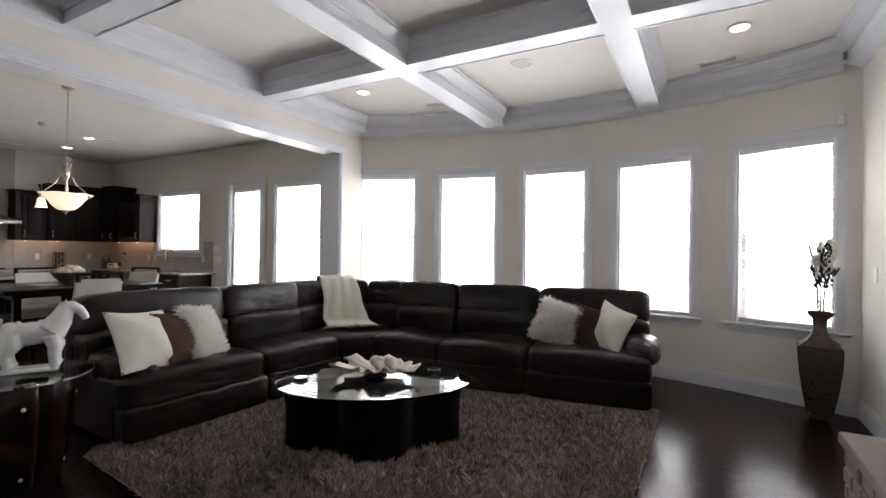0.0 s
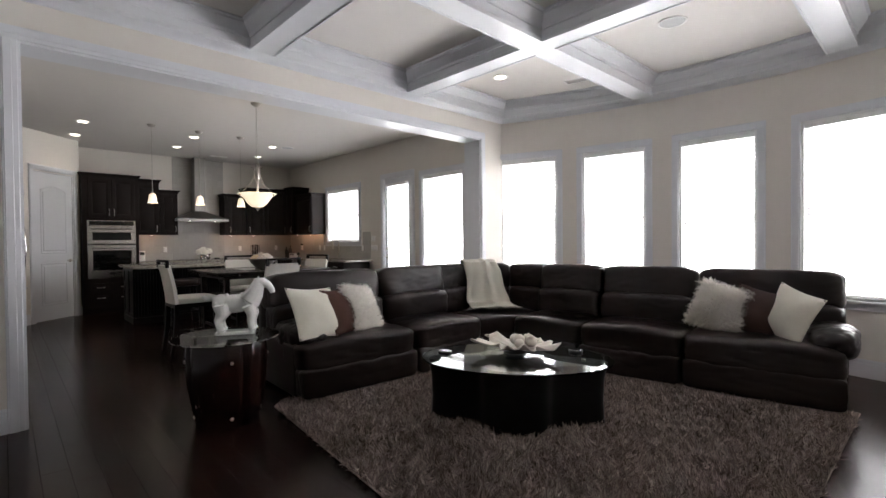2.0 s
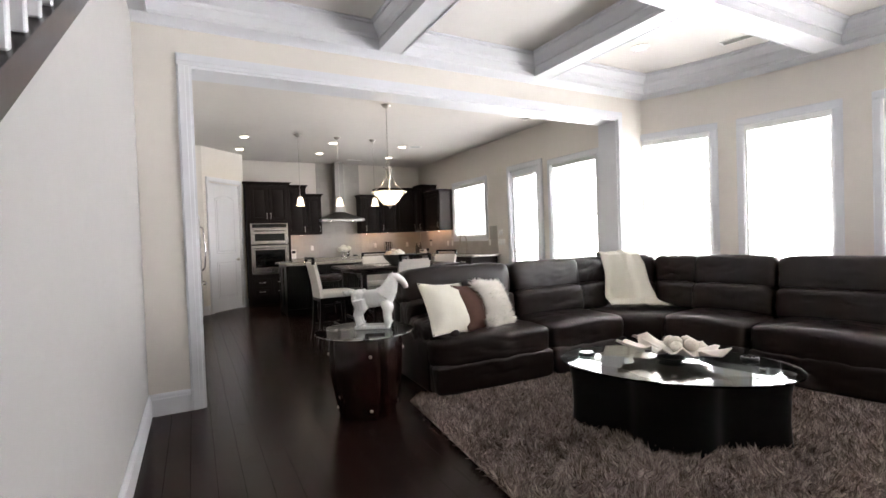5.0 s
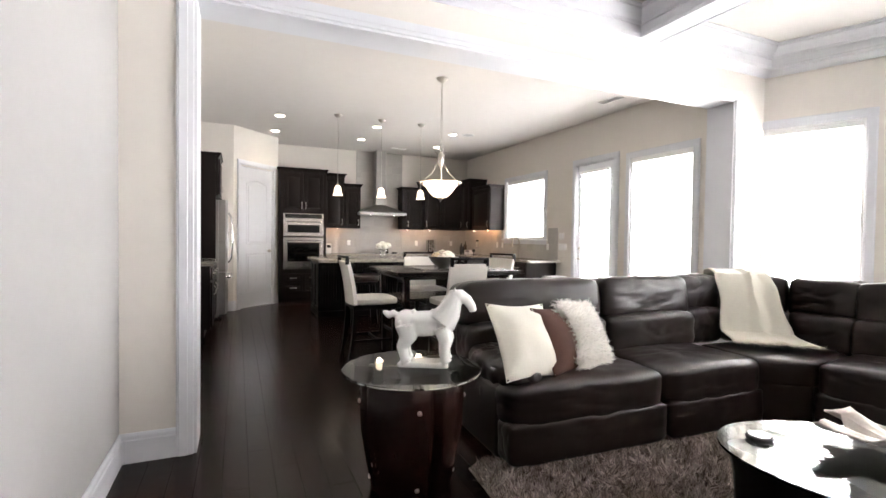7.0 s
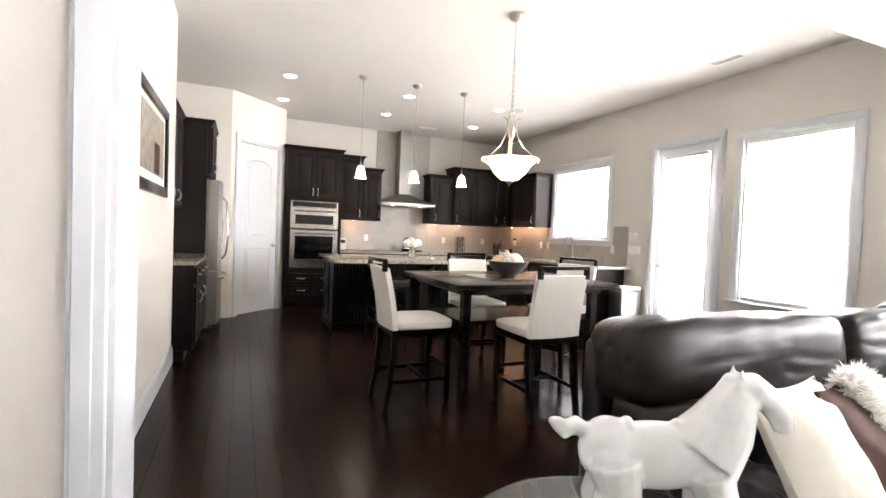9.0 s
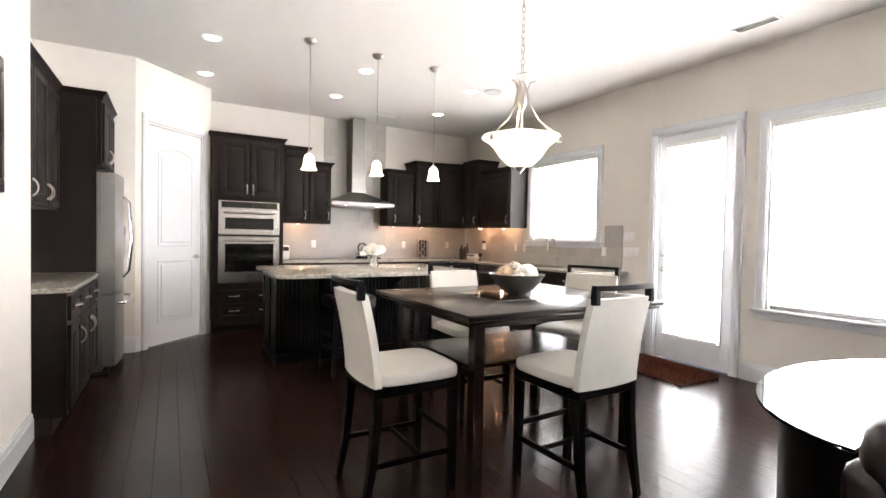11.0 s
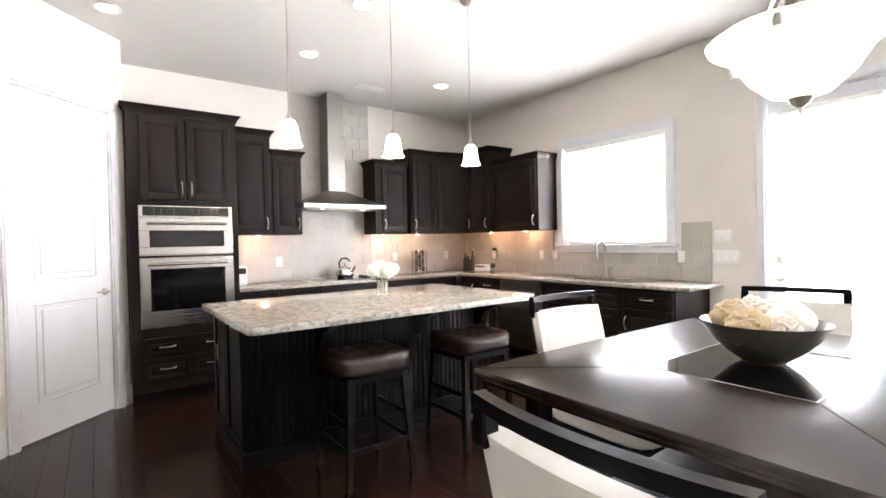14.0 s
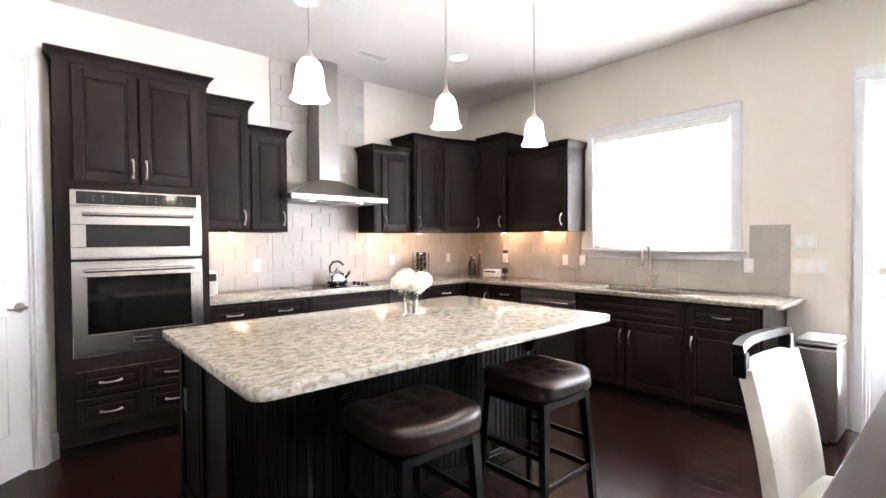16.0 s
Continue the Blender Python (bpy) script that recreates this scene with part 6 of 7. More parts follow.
def make_chandelier():
    x, y, z = -5.68, 2.95, 1.715
    root = thing("pendant_lamp", (x, y, z), 20, "lit frosted bowl pendant on nickel arms and a chain", "pendant lamp")
    bm = bmesh.new()
    pr = [(r * 0.76, z) for r, z in [(0.02, 0.02), (0.1, 0.03), (0.17, 0.08), (0.22, 0.14), (0.27, 0.175), (0.315, 0.195), (0.318, 0.2), (0.265, 0.186), (0.21, 0.15), (0.16, 0.09), (0.02, 0.035)]]
    rings = turned(bm, pr, 60)
    for v in bm.verts:
        r = math.hypot(v.co.x, v.co.y)
        v.co.z += 0.003 * math.cos(6 * math.atan2(v.co.y, v.co.x)) * max(0, r - 0.15) / 0.1
    part("shade", bm, M["shade"], root, "lit frosted glass bowl shade")
    bm = bmesh.new()
    turned(bm, [(0.001, -0.03), (0.006, -0.025), (0.006, -0.012), (0.022, 0.0), (0.032, 0.015), (0.03, 0.025)], 24)
    part("finial", bm, M["nickel"], root)
    for k in range(3):
        a = radians(120 * k + 15)
        c, s = math.cos(a), math.sin(a)
        bm = bmesh.new()
        tube(bm, [(0.236 * c, 0.236 * s, 0.17), (0.19 * c, 0.19 * s, 0.23), (0.11 * c, 0.11 * s, 0.3), (0.055 * c, 0.055 * s, 0.4), (0.035 * c, 0.035 * s, 0.49), (0.05 * c, 0.05 * s, 0.53), (0.085 * c, 0.085 * s, 0.54)], 0.008, 8, None, 0.6)
        part("arm", bm, M["nickel"], root)
        bm = bmesh.new()
        turned(bm, [(0.012, -0.02), (0.014, 0), (0.008, 0.015)], 12, pose(0.238 * c, 0.238 * s, 0.175))
        part("arm_knob", bm, M["nickel"], root)
    bm = bmesh.new()
    turned(bm, [(0.004, 0.03), (0.012, 0.06), (0.01, 0.36), (0.03, 0.4), (0.034, 0.5), (0.02, 0.535), (0.004, 0.55)], 20)
    part("stem", bm, M["nickel"], root)
    bm = bmesh.new()
    tube(bm, [(-0.02, 0, 0.55), (-0.035, 0, 0.6), (0.035, 0, 0.6), (0.02, 0, 0.55)], 0.005, 6)
    part("loop", bm, M["nickel"], root)
    bm = bmesh.new()
    n = 32
    for i in range(10):
        pts = []
        for j in range(n // 2 + 1):
            t = 2 * math.pi * j / (n // 2)
            u, w = 0.012 * math.cos(t), 0.026 * math.sin(t)
            pts.append((u, 0, w) if i % 2 else (0, u, w))
        bm2 = [(p[0], p[1], p[2] + 0.625 + i * 0.041) for p in pts]
        tube(bm, bm2, 0.0028, 5)
    part("chain", bm, M["nickel"], root)
    bm = bmesh.new()
    tube(bm, [(0, 0, 1.0), (0, 0, 1.365)], 0.006, 8)
    part("rod", bm, M["nickel"], root)
    bm = bmesh.new()
    turned(bm, [(0.012, 1.34), (0.05, 1.36), (0.065, 1.378), (0.068, 1.3895)], 32)
    part("canopy", bm, M["nickel"], root)
    point_lamp("pendant_light", (x, y, z + 0.3), PENDANT_POWER, 0.05)


make_chandelier()


def make_mini(x, y):
    z = 1.905
    root = thing("mini_pendant", (x, y, z), 0, "small lit frosted bell pendant on a thin rod over the island", "pendant lamp", "pendants over the island")
    bm = bmesh.new()
    turned(bm, [(0.073, -0.006), (0.063, 0.008), (0.056, 0.035), (0.052, 0.075), (0.046, 0.112), (0.03, 0.137), (0.022, 0.138), (0.042, 0.11), (0.048, 0.075), (0.052, 0.036), (0.068, -0.004)], 36, None, False)
    for v in bm.verts:
        if v.co.z < 0.03:
            v.co.z += 0.002 * math.cos(5 * math.atan2(v.co.y, v.co.x))
    part("shade", bm, M["shade"], root, "lit frosted glass bell shade")
    bm = bmesh.new()
    turned(bm, [(0.024, 0.136), (0.02, 0.15), (0.008, 0.168), (0.005, 0.2)], 20)
    part("cap", bm, M["nickel"], root)
    bm = bmesh.new()
    blob(bm, (0, 0, 0.07), (0.02, 0.02, 0.035), 2, 14, 10)
    part("bulb", bm, M["bulb"], root)
    bm = bmesh.new()
    tube(bm, [(0, 0, 0.19), (0, 0, CEIL - z - 0.03)], 0.004, 8)
    part("rod", bm, M["nickel"], root)
    bm = bmesh.new()
    turned(bm, [(0.01, CEIL - z - 0.045), (0.04, CEIL - z - 0.035), (0.058, CEIL - z - 0.015), (0.06, CEIL - z - 0.0005)], 28)
    part("canopy", bm, M["nickel"], root)
    point_lamp("mini_light", (x, y, z - 0.02), MINI_POWER, 0.04)


for y in (2.19, 2.87, 3.53):
    make_mini(-7.86, y)

# refrigerator alcove
unit("base_cabinet", pose(-7.11, 0.5, 0, 0, 0, 180), 1.29, 0.59, 0, 0.885, [(0.02, 0.42, 0.13, 0.68, "r"), (0.435, 0.85, 0.13, 0.68, "r"), (0.865, 1.27, 0.13, 0.68, "l")], [(0.02, 0.42, 0.71, 0.865), (0.435, 0.85, 0.71, 0.865), (0.865, 1.27, 0.71, 0.865)], False, True, "espresso brown base cabinet beside the refrigerator")
slab("countertop", [(-8.405, -0.095), (-7.1, -0.095), (-7.1, 0.53), (-8.405, 0.53)], 0.888, 0.922, "short polished granite counter beside the refrigerator", 0.006)
unit("wall_cabinet", pose(-7.11, 0.24, 0, 0, 0, 180), 1.29, 0.33, 1.45, 2.43, [(0.02, 0.42, 1.47, 2.4, "r"), (0.435, 0.85, 1.47, 2.4, "r"), (0.865, 1.27, 1.47, 2.4, "l")], (), True, False, "espresso brown wall cabinet beside the refrigerator", 0, (True, False))
side = thing("refrigerator_surround", (-8.405, -0.095, 0), 0, "tall espresso brown panel at the refrigerator's side", "cabinet panel")
bm = bmesh.new()
box(bm, -0.02, 0, 0.923, -0.002, 0.6, 2.44)
part("panel", bm, M["cab"], side)
unit("wall_cabinet", pose(-8.43, 0.54, 0, 0, 0, 180), 0.86, 0.63, 1.86, 2.43, [(0.02, 0.42, 1.88, 2.4, "r"), (0.435, 0.84, 1.88, 2.4, "l")], (), True, False, "espresso brown cabinet above the refrigerator")


def make_fridge():
    root = thing("refrigerator", (-8.88, 0.56, 0), 180, "stainless steel french-door refrigerator with a freezer drawer", "refrigerator")
    w = 0.41
    bm = bmesh.new()
    box(bm, -w, 0.02, 0.03, w, 0.57, 1.8, 0.006, 1)
    part("body", bm, M["steel"], root)
    bm = bmesh.new()
    box(bm, -w + 0.02, -0.02, 0.0, w - 0.02, 0.5, 0.03)
    part("plinth", bm, M["dark"], root)

    def front(x0, x1, z0, z1):
        b = bmesh.new()
        n = 10
        outline = [(x0 + (x1 - x0) * i / n, -0.075 - 0.03 * (1 - ((x0 + (x1 - x0) * i / n) / w) ** 2)) for i in range(n + 1)]
        outline += [(x1, 0.018), (x0, 0.018)]
        prism(b, outline, z0, z1)
        bmesh.ops.bevel(b, geom=[e for e in b.edges if abs(e.verts[0].co.z - e.verts[1].co.z) < 1e-5], offset=0.006, segments=2, affect="EDGES")
        return b
    for x0, x1, s in ((-w, -0.003, 1), (0.003, w, -1)):
        d = part("door", front(x0, x1, 0.72, 1.8), M["steel"], root)
        bm = bmesh.new()
        hx = -0.05 if x0 < -0.1 else 0.05
        tube(bm, [(hx, -0.105, 0.84), (hx, -0.15, 0.9), (hx, -0.175, 1.2), (hx, -0.15, 1.56), (hx, -0.105, 1.62)], 0.013, 10)
        part("handle", bm, M["chrome"], d, "polished curved bar handle")
        if x0 > 0:
            bm = bmesh.new()
            box(bm, 0.12, -0.106, 1.02, 0.29, -0.09, 1.34, 0.004, 1)
            part("dispenser_frame", bm, M["steel"], d)
            bm = bmesh.new()
            box(bm, 0.14, -0.109, 1.04, 0.27, -0.104, 1.22, 0.002, 1)
            part("dispenser_recess", bm, M["grille"], d)
            bm = bmesh.new()
            box(bm, 0.14, -0.109, 1.24, 0.27, -0.104, 1.32, 0.002, 1)
            part("display", bm, M["oven_glass"], d)
    d = part("freezer_drawer", front(-w, w, 0.07, 0.705), M["steel"], root)
    bm = bmesh.new()
    tube(bm, [(-0.34, -0.09, 0.63), (-0.33, -0.14, 0.63), (-0.15, -0.165, 0.63), (0.15, -0.165, 0.63), (0.33, -0.14, 0.63), (0.34, -0.09, 0.63)], 0.014, 10)
    part("handle", bm, M["chrome"], d, "polished curved bar handle")
    for x in (-w + 0.07, w - 0.07):
        bm = bmesh.new()
        box(bm, x - 0.05, -0.03, 1.801, x + 0.05, 0.1, 1.82, 0.004, 1)
        part("hinge_cover", bm, M["dark"], root)


make_fridge()
boxx = thing("tissue_box", (-7.35, 0.1, 0.923), 5, "small white box on the counter beside the refrigerator", "box")
bm = bmesh.new()
box(bm, -0.07, -0.1, 0, 0.07, 0.1, 0.17, 0.006, 2)
part("carton", bm, M["white"], boxx)

# framed picture
pic = thing("framed_picture", (-5.82, SOUTH_K, 1.785), 180, "dark framed picture with a wide white mount on the beige wall", "picture")
w, h = 0.62, 0.325
for a, b, c, d in ((-w, w, -h, -h + 0.07), (-w, w, h - 0.07, h), (-w, -w + 0.07, -h + 0.07, h - 0.07), (w - 0.07, w, -h + 0.07, h - 0.07)):
    bm = bmesh.new()
    box(bm, a, -0.035, c, b, -0.002, d, 0.006, 2)
    part("frame_side", bm, M["espresso"], pic)
bm = bmesh.new()
box(bm, -w + 0.07, -0.016, -h + 0.07, w - 0.07, -0.004, h - 0.07)
part("mount", bm, M["matte"], pic)
bm = bmesh.new()
box(bm, -w + 0.13, -0.018, -h + 0.13, w - 0.13, -0.0165, h - 0.11)
part("print", bm, M["picture"], pic)
bm = bmesh.new()
box(bm, 0.1, -0.0195, -h + 0.14, 0.3, -0.0182, 0.02)
part("print_figure", bm, M["brownfab"], pic, "dark patch in the print")

# pantry door
def door_leaf(root, x0, x1, z1, y0=0.012, y1=0.047):
    bm = bmesh.new()
    box(bm, x0, y0, 0.012, x1, y1, z1, 0.002, 1)
    return part("door_leaf", bm, M["trim"], root, kind="structure")


pantry = new("door_1")
pantry.matrix_world = pose(PB.x, PB.y, 0, 0, 0, math.degrees(math.atan2(PA.y - PB.y, PA.x - PB.x)))
if (pantry.matrix_world.inverted() @ Vector((-7, 2.5, 0))).y > 0:
    pantry.matrix_world = pose(PA.x, PA.y, 0, 0, 0, math.degrees(math.atan2(PB.y - PA.y, PB.x - PA.x)))
tagged(pantry, "closed white moulded two-panel pantry door with a nickel lever", "door", kind="structure")
hinge_left = (pantry.matrix_world.translation - Vector((PA.x, PA.y, 0))).length < 0.01
D0, D1 = (0.16, 0.92) if hinge_left else (PLEN - 0.92, PLEN - 0.16)
leaf = door_leaf(pantry, D0, D1, 2.45)


def arch_panel(bm, x0, x1, z0, z1, rise, y):
    pts = [(x0, z0), (x1, z0), (x1, z1)]
    if rise:
        pts += [(x1 + (x0 - x1) * k / 12, z1 + rise * math.sin(math.pi * k / 12) ** 1.0) for k in range(1, 12)]
    pts += [(x0, z1)]
    out = [(x, z) for x, z in pts]
    for inset, ya, yb in ((0.0, y, y - 0.006), (0.022, y, y - 0.003), (0.045, y, y - 0.007)):
        cx, cz = (x0 + x1) / 2, (z0 + z1) / 2
        sx, sz = ((x1 - x0) / 2 - inset) / ((x1 - x0) / 2), ((z1 - z0) / 2 - inset) / ((z1 - z0) / 2)
        ring = [(cx + (x - cx) * sx, cz + (z - cz) * sz) for x, z in out]
        if inset == 0.022:
            continue
        n = len(ring)
        if inset == 0.0:
            sx2, sz2 = ((x1 - x0) / 2 - 0.016) / ((x1 - x0) / 2), ((z1 - z0) / 2 - 0.016) / ((z1 - z0) / 2)
            inner = [(cx + (x - cx) * sx2, cz + (z - cz) * sz2) for x, z in out]
            a = [bm.verts.new((x, ya, z)) for x, z in ring]
            b = [bm.verts.new((x * 0.5 + u * 0.5, yb, z * 0.5 + v * 0.5)) for (x, z), (u, v) in zip(ring, inner)]
            c = [bm.verts.new((x, ya, z)) for x, z in inner]
            for i in range(n):
                j = (i + 1) % n
                bm.faces.new((a[i], a[j], b[j], b[i]))
                bm.faces.new((b[i], b[j], c[j], c[i]))
        else:
            a = [bm.verts.new((x, ya, z)) for x, z in ring]
            b = [bm.verts.new((cx + (x - cx) * 0.97, yb, cz + (z - cz) * 0.985)) for x, z in ring]
            for i in range(n):
                j = (i + 1) % n
                bm.faces.new((a[i], a[j], b[j], b[i]))
            bm.faces.new(b)


bm = bmesh.new()
arch_panel(bm, D0 + 0.13, D1 - 0.13, 1.12, 2.18, 0.07, 0.012)
part("upper_panel", bm, M["trim"], pantry, kind="structure")
bm = bmesh.new()
arch_panel(bm, D0 + 0.13, D1 - 0.13, 0.26, 0.96, 0, 0.012)
part("lower_panel", bm, M["trim"], pantry, kind="structure")
bm = bmesh.new()
for a, b in ((D0 - 0.09, D0 - 0.012), (D1 + 0.012, D1 + 0.09)):
    box(bm, a, -0.02, 0, b, 0, 2.475, 0.004, 1)
    box(bm, a + 0.01, -0.028, 0, b - 0.02, -0.02, 2.475, 0.003, 1)
box(bm, D0 - 0.09, -0.02, 2.475, D1 + 0.09, 0, 2.56, 0.004, 1)
box(bm, D0 - 0.08, -0.028, 2.49, D1 + 0.08, -0.02, 2.548, 0.003, 1)
box(bm, D0 - 0.015, 0.0, 0, D0 - 0.003, 0.12, 2.46)
box(bm, D1 + 0.003, 0.0, 0, D1 + 0.015, 0.12, 2.46)
box(bm, D0 - 0.015, 0.0, 2.453, D1 + 0.015, 0.12, 2.462)
part("casing", bm, M["trim"], pantry, kind="structure")


def lever(root, x, z, s, y):
    bm = bmesh.new()
    turned(bm, [(0.03, 0.0), (0.03, 0.006), (0.02, 0.012), (0.011, 0.02), (0.011, 0.045)], 24, pose(x, y, z, 90, 0, 0))
    tube(bm, [(x, y - 0.045, z), (x + s * 0.03, y - 0.05, z + 0.002), (x + s * 0.075, y - 0.048, z - 0.002), (x + s * 0.11, y - 0.045, z + 0.004)], 0.008, 8, [0.011, 0.009, 0.007, 0.006])
    part("door_handle", bm, M["nickel"], root, "brushed nickel lever handle", kind="structure")


lever(pantry, D1 - 0.06, 0.99, -1, 0.012)
for z in (0.24, 0.95, 1.68, 2.22):
    bm = bmesh.new()
    box(bm, D0 - 0.012, -0.004, z - 0.045, D0 + 0.004, 0.012, z + 0.045, 0.002, 1)
    part("hinge", bm, M["nickel"], pantry, kind="structure")

# garden door
gd = new("door_2")
gd.matrix_world = pose(DOOR[0], NORTH, 0)
tagged(gd, "closed white glazed garden door with a white slatted blind", "door", kind="structure")
hw, top = DOOR[1], DOOR[3]
bm = bmesh.new()
for a, b in ((-hw - 0.1, -hw - 0.014), (hw + 0.014, hw + 0.1)):
    box(bm, a, -0.02, 0, b, 0, top + 0.014, 0.004, 1)
    box(bm, a + 0.012, -0.028, 0, b - 0.02, -0.02, top + 0.014, 0.003, 1)
box(bm, -hw - 0.1, -0.02, top + 0.014, hw + 0.1, 0, top + 0.1, 0.004, 1)
box(bm, -hw - 0.09, -0.028, top + 0.03, hw + 0.09, -0.02, top + 0.088, 0.003, 1)
box(bm, -hw - 0.019, 0, 0, -hw - 0.003, 0.16, top + 0.003)
box(bm, hw + 0.003, 0, 0, hw + 0.019, 0.16, top + 0.003)
box(bm, -hw - 0.019, 0, top + 0.003, hw + 0.019, 0.16, top + 0.019)
part("casing", bm, M["trim"], gd, kind="structure")
bm = bmesh.new()
gx, g0, g1 = hw - 0.1, 0.27, top - 0.12
for r in ((-hw, 0.02, 0.01, -gx, 0.065, top), (gx, 0.02, 0.01, hw, 0.065, top), (-gx, 0.02, 0.01, gx, 0.065, g0), (-gx, 0.02, g1, gx, 0.065, top)):
    box(bm, *r, 0.002, 1)
for r in ((-gx - 0.02, 0.012, g0 - 0.02, -gx, 0.02, g1 + 0.02), (gx, 0.012, g0 - 0.02, gx + 0.02, 0.02, g1 + 0.02), (-gx, 0.012, g0 - 0.02, gx, 0.02, g0), (-gx, 0.012, g1, gx, 0.02, g1 + 0.02)):
    box(bm, *r, 0.003, 1)
part("door_leaf", bm, M["trim"], gd, kind="structure")
bm = bmesh.new()
box(bm, -gx, 0.04, g0, gx, 0.045, g1)
pane = part("pane", bm, M["glass"], gd, kind="structure")
pane.visible_shadow = False
lever(gd, -hw + 0.06, 0.98, 1, 0.02)
bm = bmesh.new()
turned(bm, [(0.028, 0), (0.028, 0.008), (0.018, 0.014), (0.016, 0.024)], 20, pose(-hw + 0.06, 0.02, 1.14, 90, 0, 0))
part("deadbolt", bm, M["nickel"], gd, "round nickel deadbolt", kind="structure")
for z in (0.24, 0.95, 1.6, 2.2):
    bm = bmesh.new()
    box(bm, hw - 0.004, 0.004, z - 0.05, hw + 0.012, 0.02, z + 0.05, 0.002, 1)
    part("hinge", bm, M["nickel"], gd, kind="structure")
area_lamp("door_light", pose(DOOR[0], NORTH + 0.22, (g0 + g1) / 2, -90, 0, 0), 2 * gx + 0.24, g1 - g0 + 0.3, KITCHEN_POWER * (2 * gx + 0.24) * (g1 - g0 + 0.3), (1.0, 0.965, 0.975))
blind(pose(DOOR[0], NORTH - 0.052, 0), gx + 0.02, g0 - 0.02, g1 + 0.04, -22)

# mat, bin
mt = thing("door_mat", (-6.3, 5.32, 0), -3, "red brown shaggy mat in front of the garden door", "mat")
bm = bmesh.new()
box(bm, -0.42, -0.27, 0, 0.42, 0.27, 0.01, 0.004, 1)
part("backing", bm, M["mat"], mt)
rng = np.random.default_rng(21)
n = 9000
pp = np.stack([rng.uniform(-0.42, 0.42, n), rng.uniform(-0.27, 0.27, n), np.full(n, 0.01)], 1)
strands("shag", pp, np.tile(np.array([0, 0, 1.0]), (n, 1)), 0.045, 0.008, M["mat"], mt, 22, "stuff", 0.8)

bn = thing("trash_can", (-6.94, 5.52, 0), 0, "brushed steel rectangular trash can with a dark lid", "trash can")
bm = bmesh.new()
box(bm, -0.1, -0.17, 0.01, 0.13, 0.17, 0.63, 0.02, 3)
part("body", bm, M["steel"], bn)
bm = bmesh.new()
box(bm, -0.102, -0.172, 0.632, 0.132, 0.172, 0.66, 0.012, 3)
part("rim", bm, M["steel"], bn)
bm = bmesh.new()
box(bm, -0.095, -0.165, 0.661, 0.125, 0.165, 0.68, 0.009, 2)
part("lid", bm, M["grille"], bn)
bm = bmesh.new()
box(bm, -0.06, -0.2, 0.01, 0.09, -0.171, 0.03, 0.004, 1)
part("pedal", bm, M["dark"], bn)

# counter things
def make_kettle():
    root = thing("kettle", (-10.42, 3.68, 0.934), 30, "polished steel kettle with a black arched handle on the cooktop", "kettle")
    bm = bmesh.new()
    turned(bm, [(0.08, 0), (0.1, 0.01), (0.108, 0.04), (0.1, 0.08), (0.07, 0.115), (0.04, 0.13)], 36)
    part("body", bm, M["chrome"], root)
    bm = bmesh.new()
    turned(bm, [(0.042, 0.128), (0.03, 0.14), (0.01, 0.145), (0.01, 0.155), (0.016, 0.165), (0.005, 0.172)], 24)
    part("lid", bm, M["chrome"], root)
    bm = bmesh.new()
    tube(bm, [(0.08, 0, 0.07), (0.12, 0, 0.1), (0.15, 0, 0.14)], 0.02, 12, [0.024, 0.017, 0.012])
    part("spout", bm, M["chrome"], root)
    bm = bmesh.new()
    tube(bm, [(-0.075, 0, 0.11), (-0.08, 0, 0.18), (-0.04, 0, 0.225), (0.03, 0, 0.23), (0.075, 0, 0.195)], 0.011, 10)
    part("handle", bm, M["dark"], root)


make_kettle()


def make_vase():
    root = thing("flower_vase", (-8.42, 3.08, 0.931), 0, "clear glass vase with white hydrangeas on the island", "vase")
    bm = bmesh.new()
    turned(bm, [(0.045, 0), (0.047, 0.004), (0.047, 0.12), (0.043, 0.12), (0.043, 0.01), (0.001, 0.01)], 32)
    part("glass_cylinder", bm, M["glass"], root)
    rng = random.Random(3)
    heads = ((0.0, -0.07, 0.19), (0.02, 0.07, 0.2), (-0.05, 0.0, 0.22), (0.05, 0.0, 0.18))
    for k, (x, y, z) in enumerate(heads):
        bm = bmesh.new()
        tube(bm, [(x * 0.3, y * 0.3, 0.015), (x * 0.6, y * 0.5, 0.1), (x, y, z)], 0.003, 6)
        part("stem", bm, M["green"], root)
        bm = bmesh.new()
        blob(bm, (x, y, z), (0.05, 0.05, 0.04), 2, 14, 10)
        for j in range(90):
            d = Vector((rng.gauss(0, 1), rng.gauss(0, 1), rng.gauss(0.25, 1))).normalized()
            c = Vector((x, y, z)) + Vector((d.x * 0.058, d.y * 0.058, d.z * 0.048))
            a = d.orthogonal().normalized()
            b = d.cross(a)
            r = rng.uniform(0.011, 0.016)
            t = rng.uniform(0, 6.28)
            for q in range(4):
                u = a * math.cos(t + q * 1.57) + b * math.sin(t + q * 1.57)
                v = a * math.cos(t + q * 1.57 + 0.7) + b * math.sin(t + q * 1.57 + 0.7)
                bm.faces.new([bm.verts.new(p) for p in (c, c + u * r, c + (u + v) * r * 0.75 + d * 0.004, c + v * r)])
        part("flower_head", bm, M["petal"], root, "white hydrangea flower head")
    for k in range(4):
        a = k * 1.6
        bm = bmesh.new()
        pts = [bm.verts.new((r * math.cos(a + s), r * math.sin(a + s), z)) for r, s, z in ((0.02, 0, 0.12), (0.06, -0.5, 0.135), (0.1, 0, 0.125), (0.06, 0.5, 0.135))]
        bm.faces.new(pts)
        part("leaf", bm, M["green"], root)


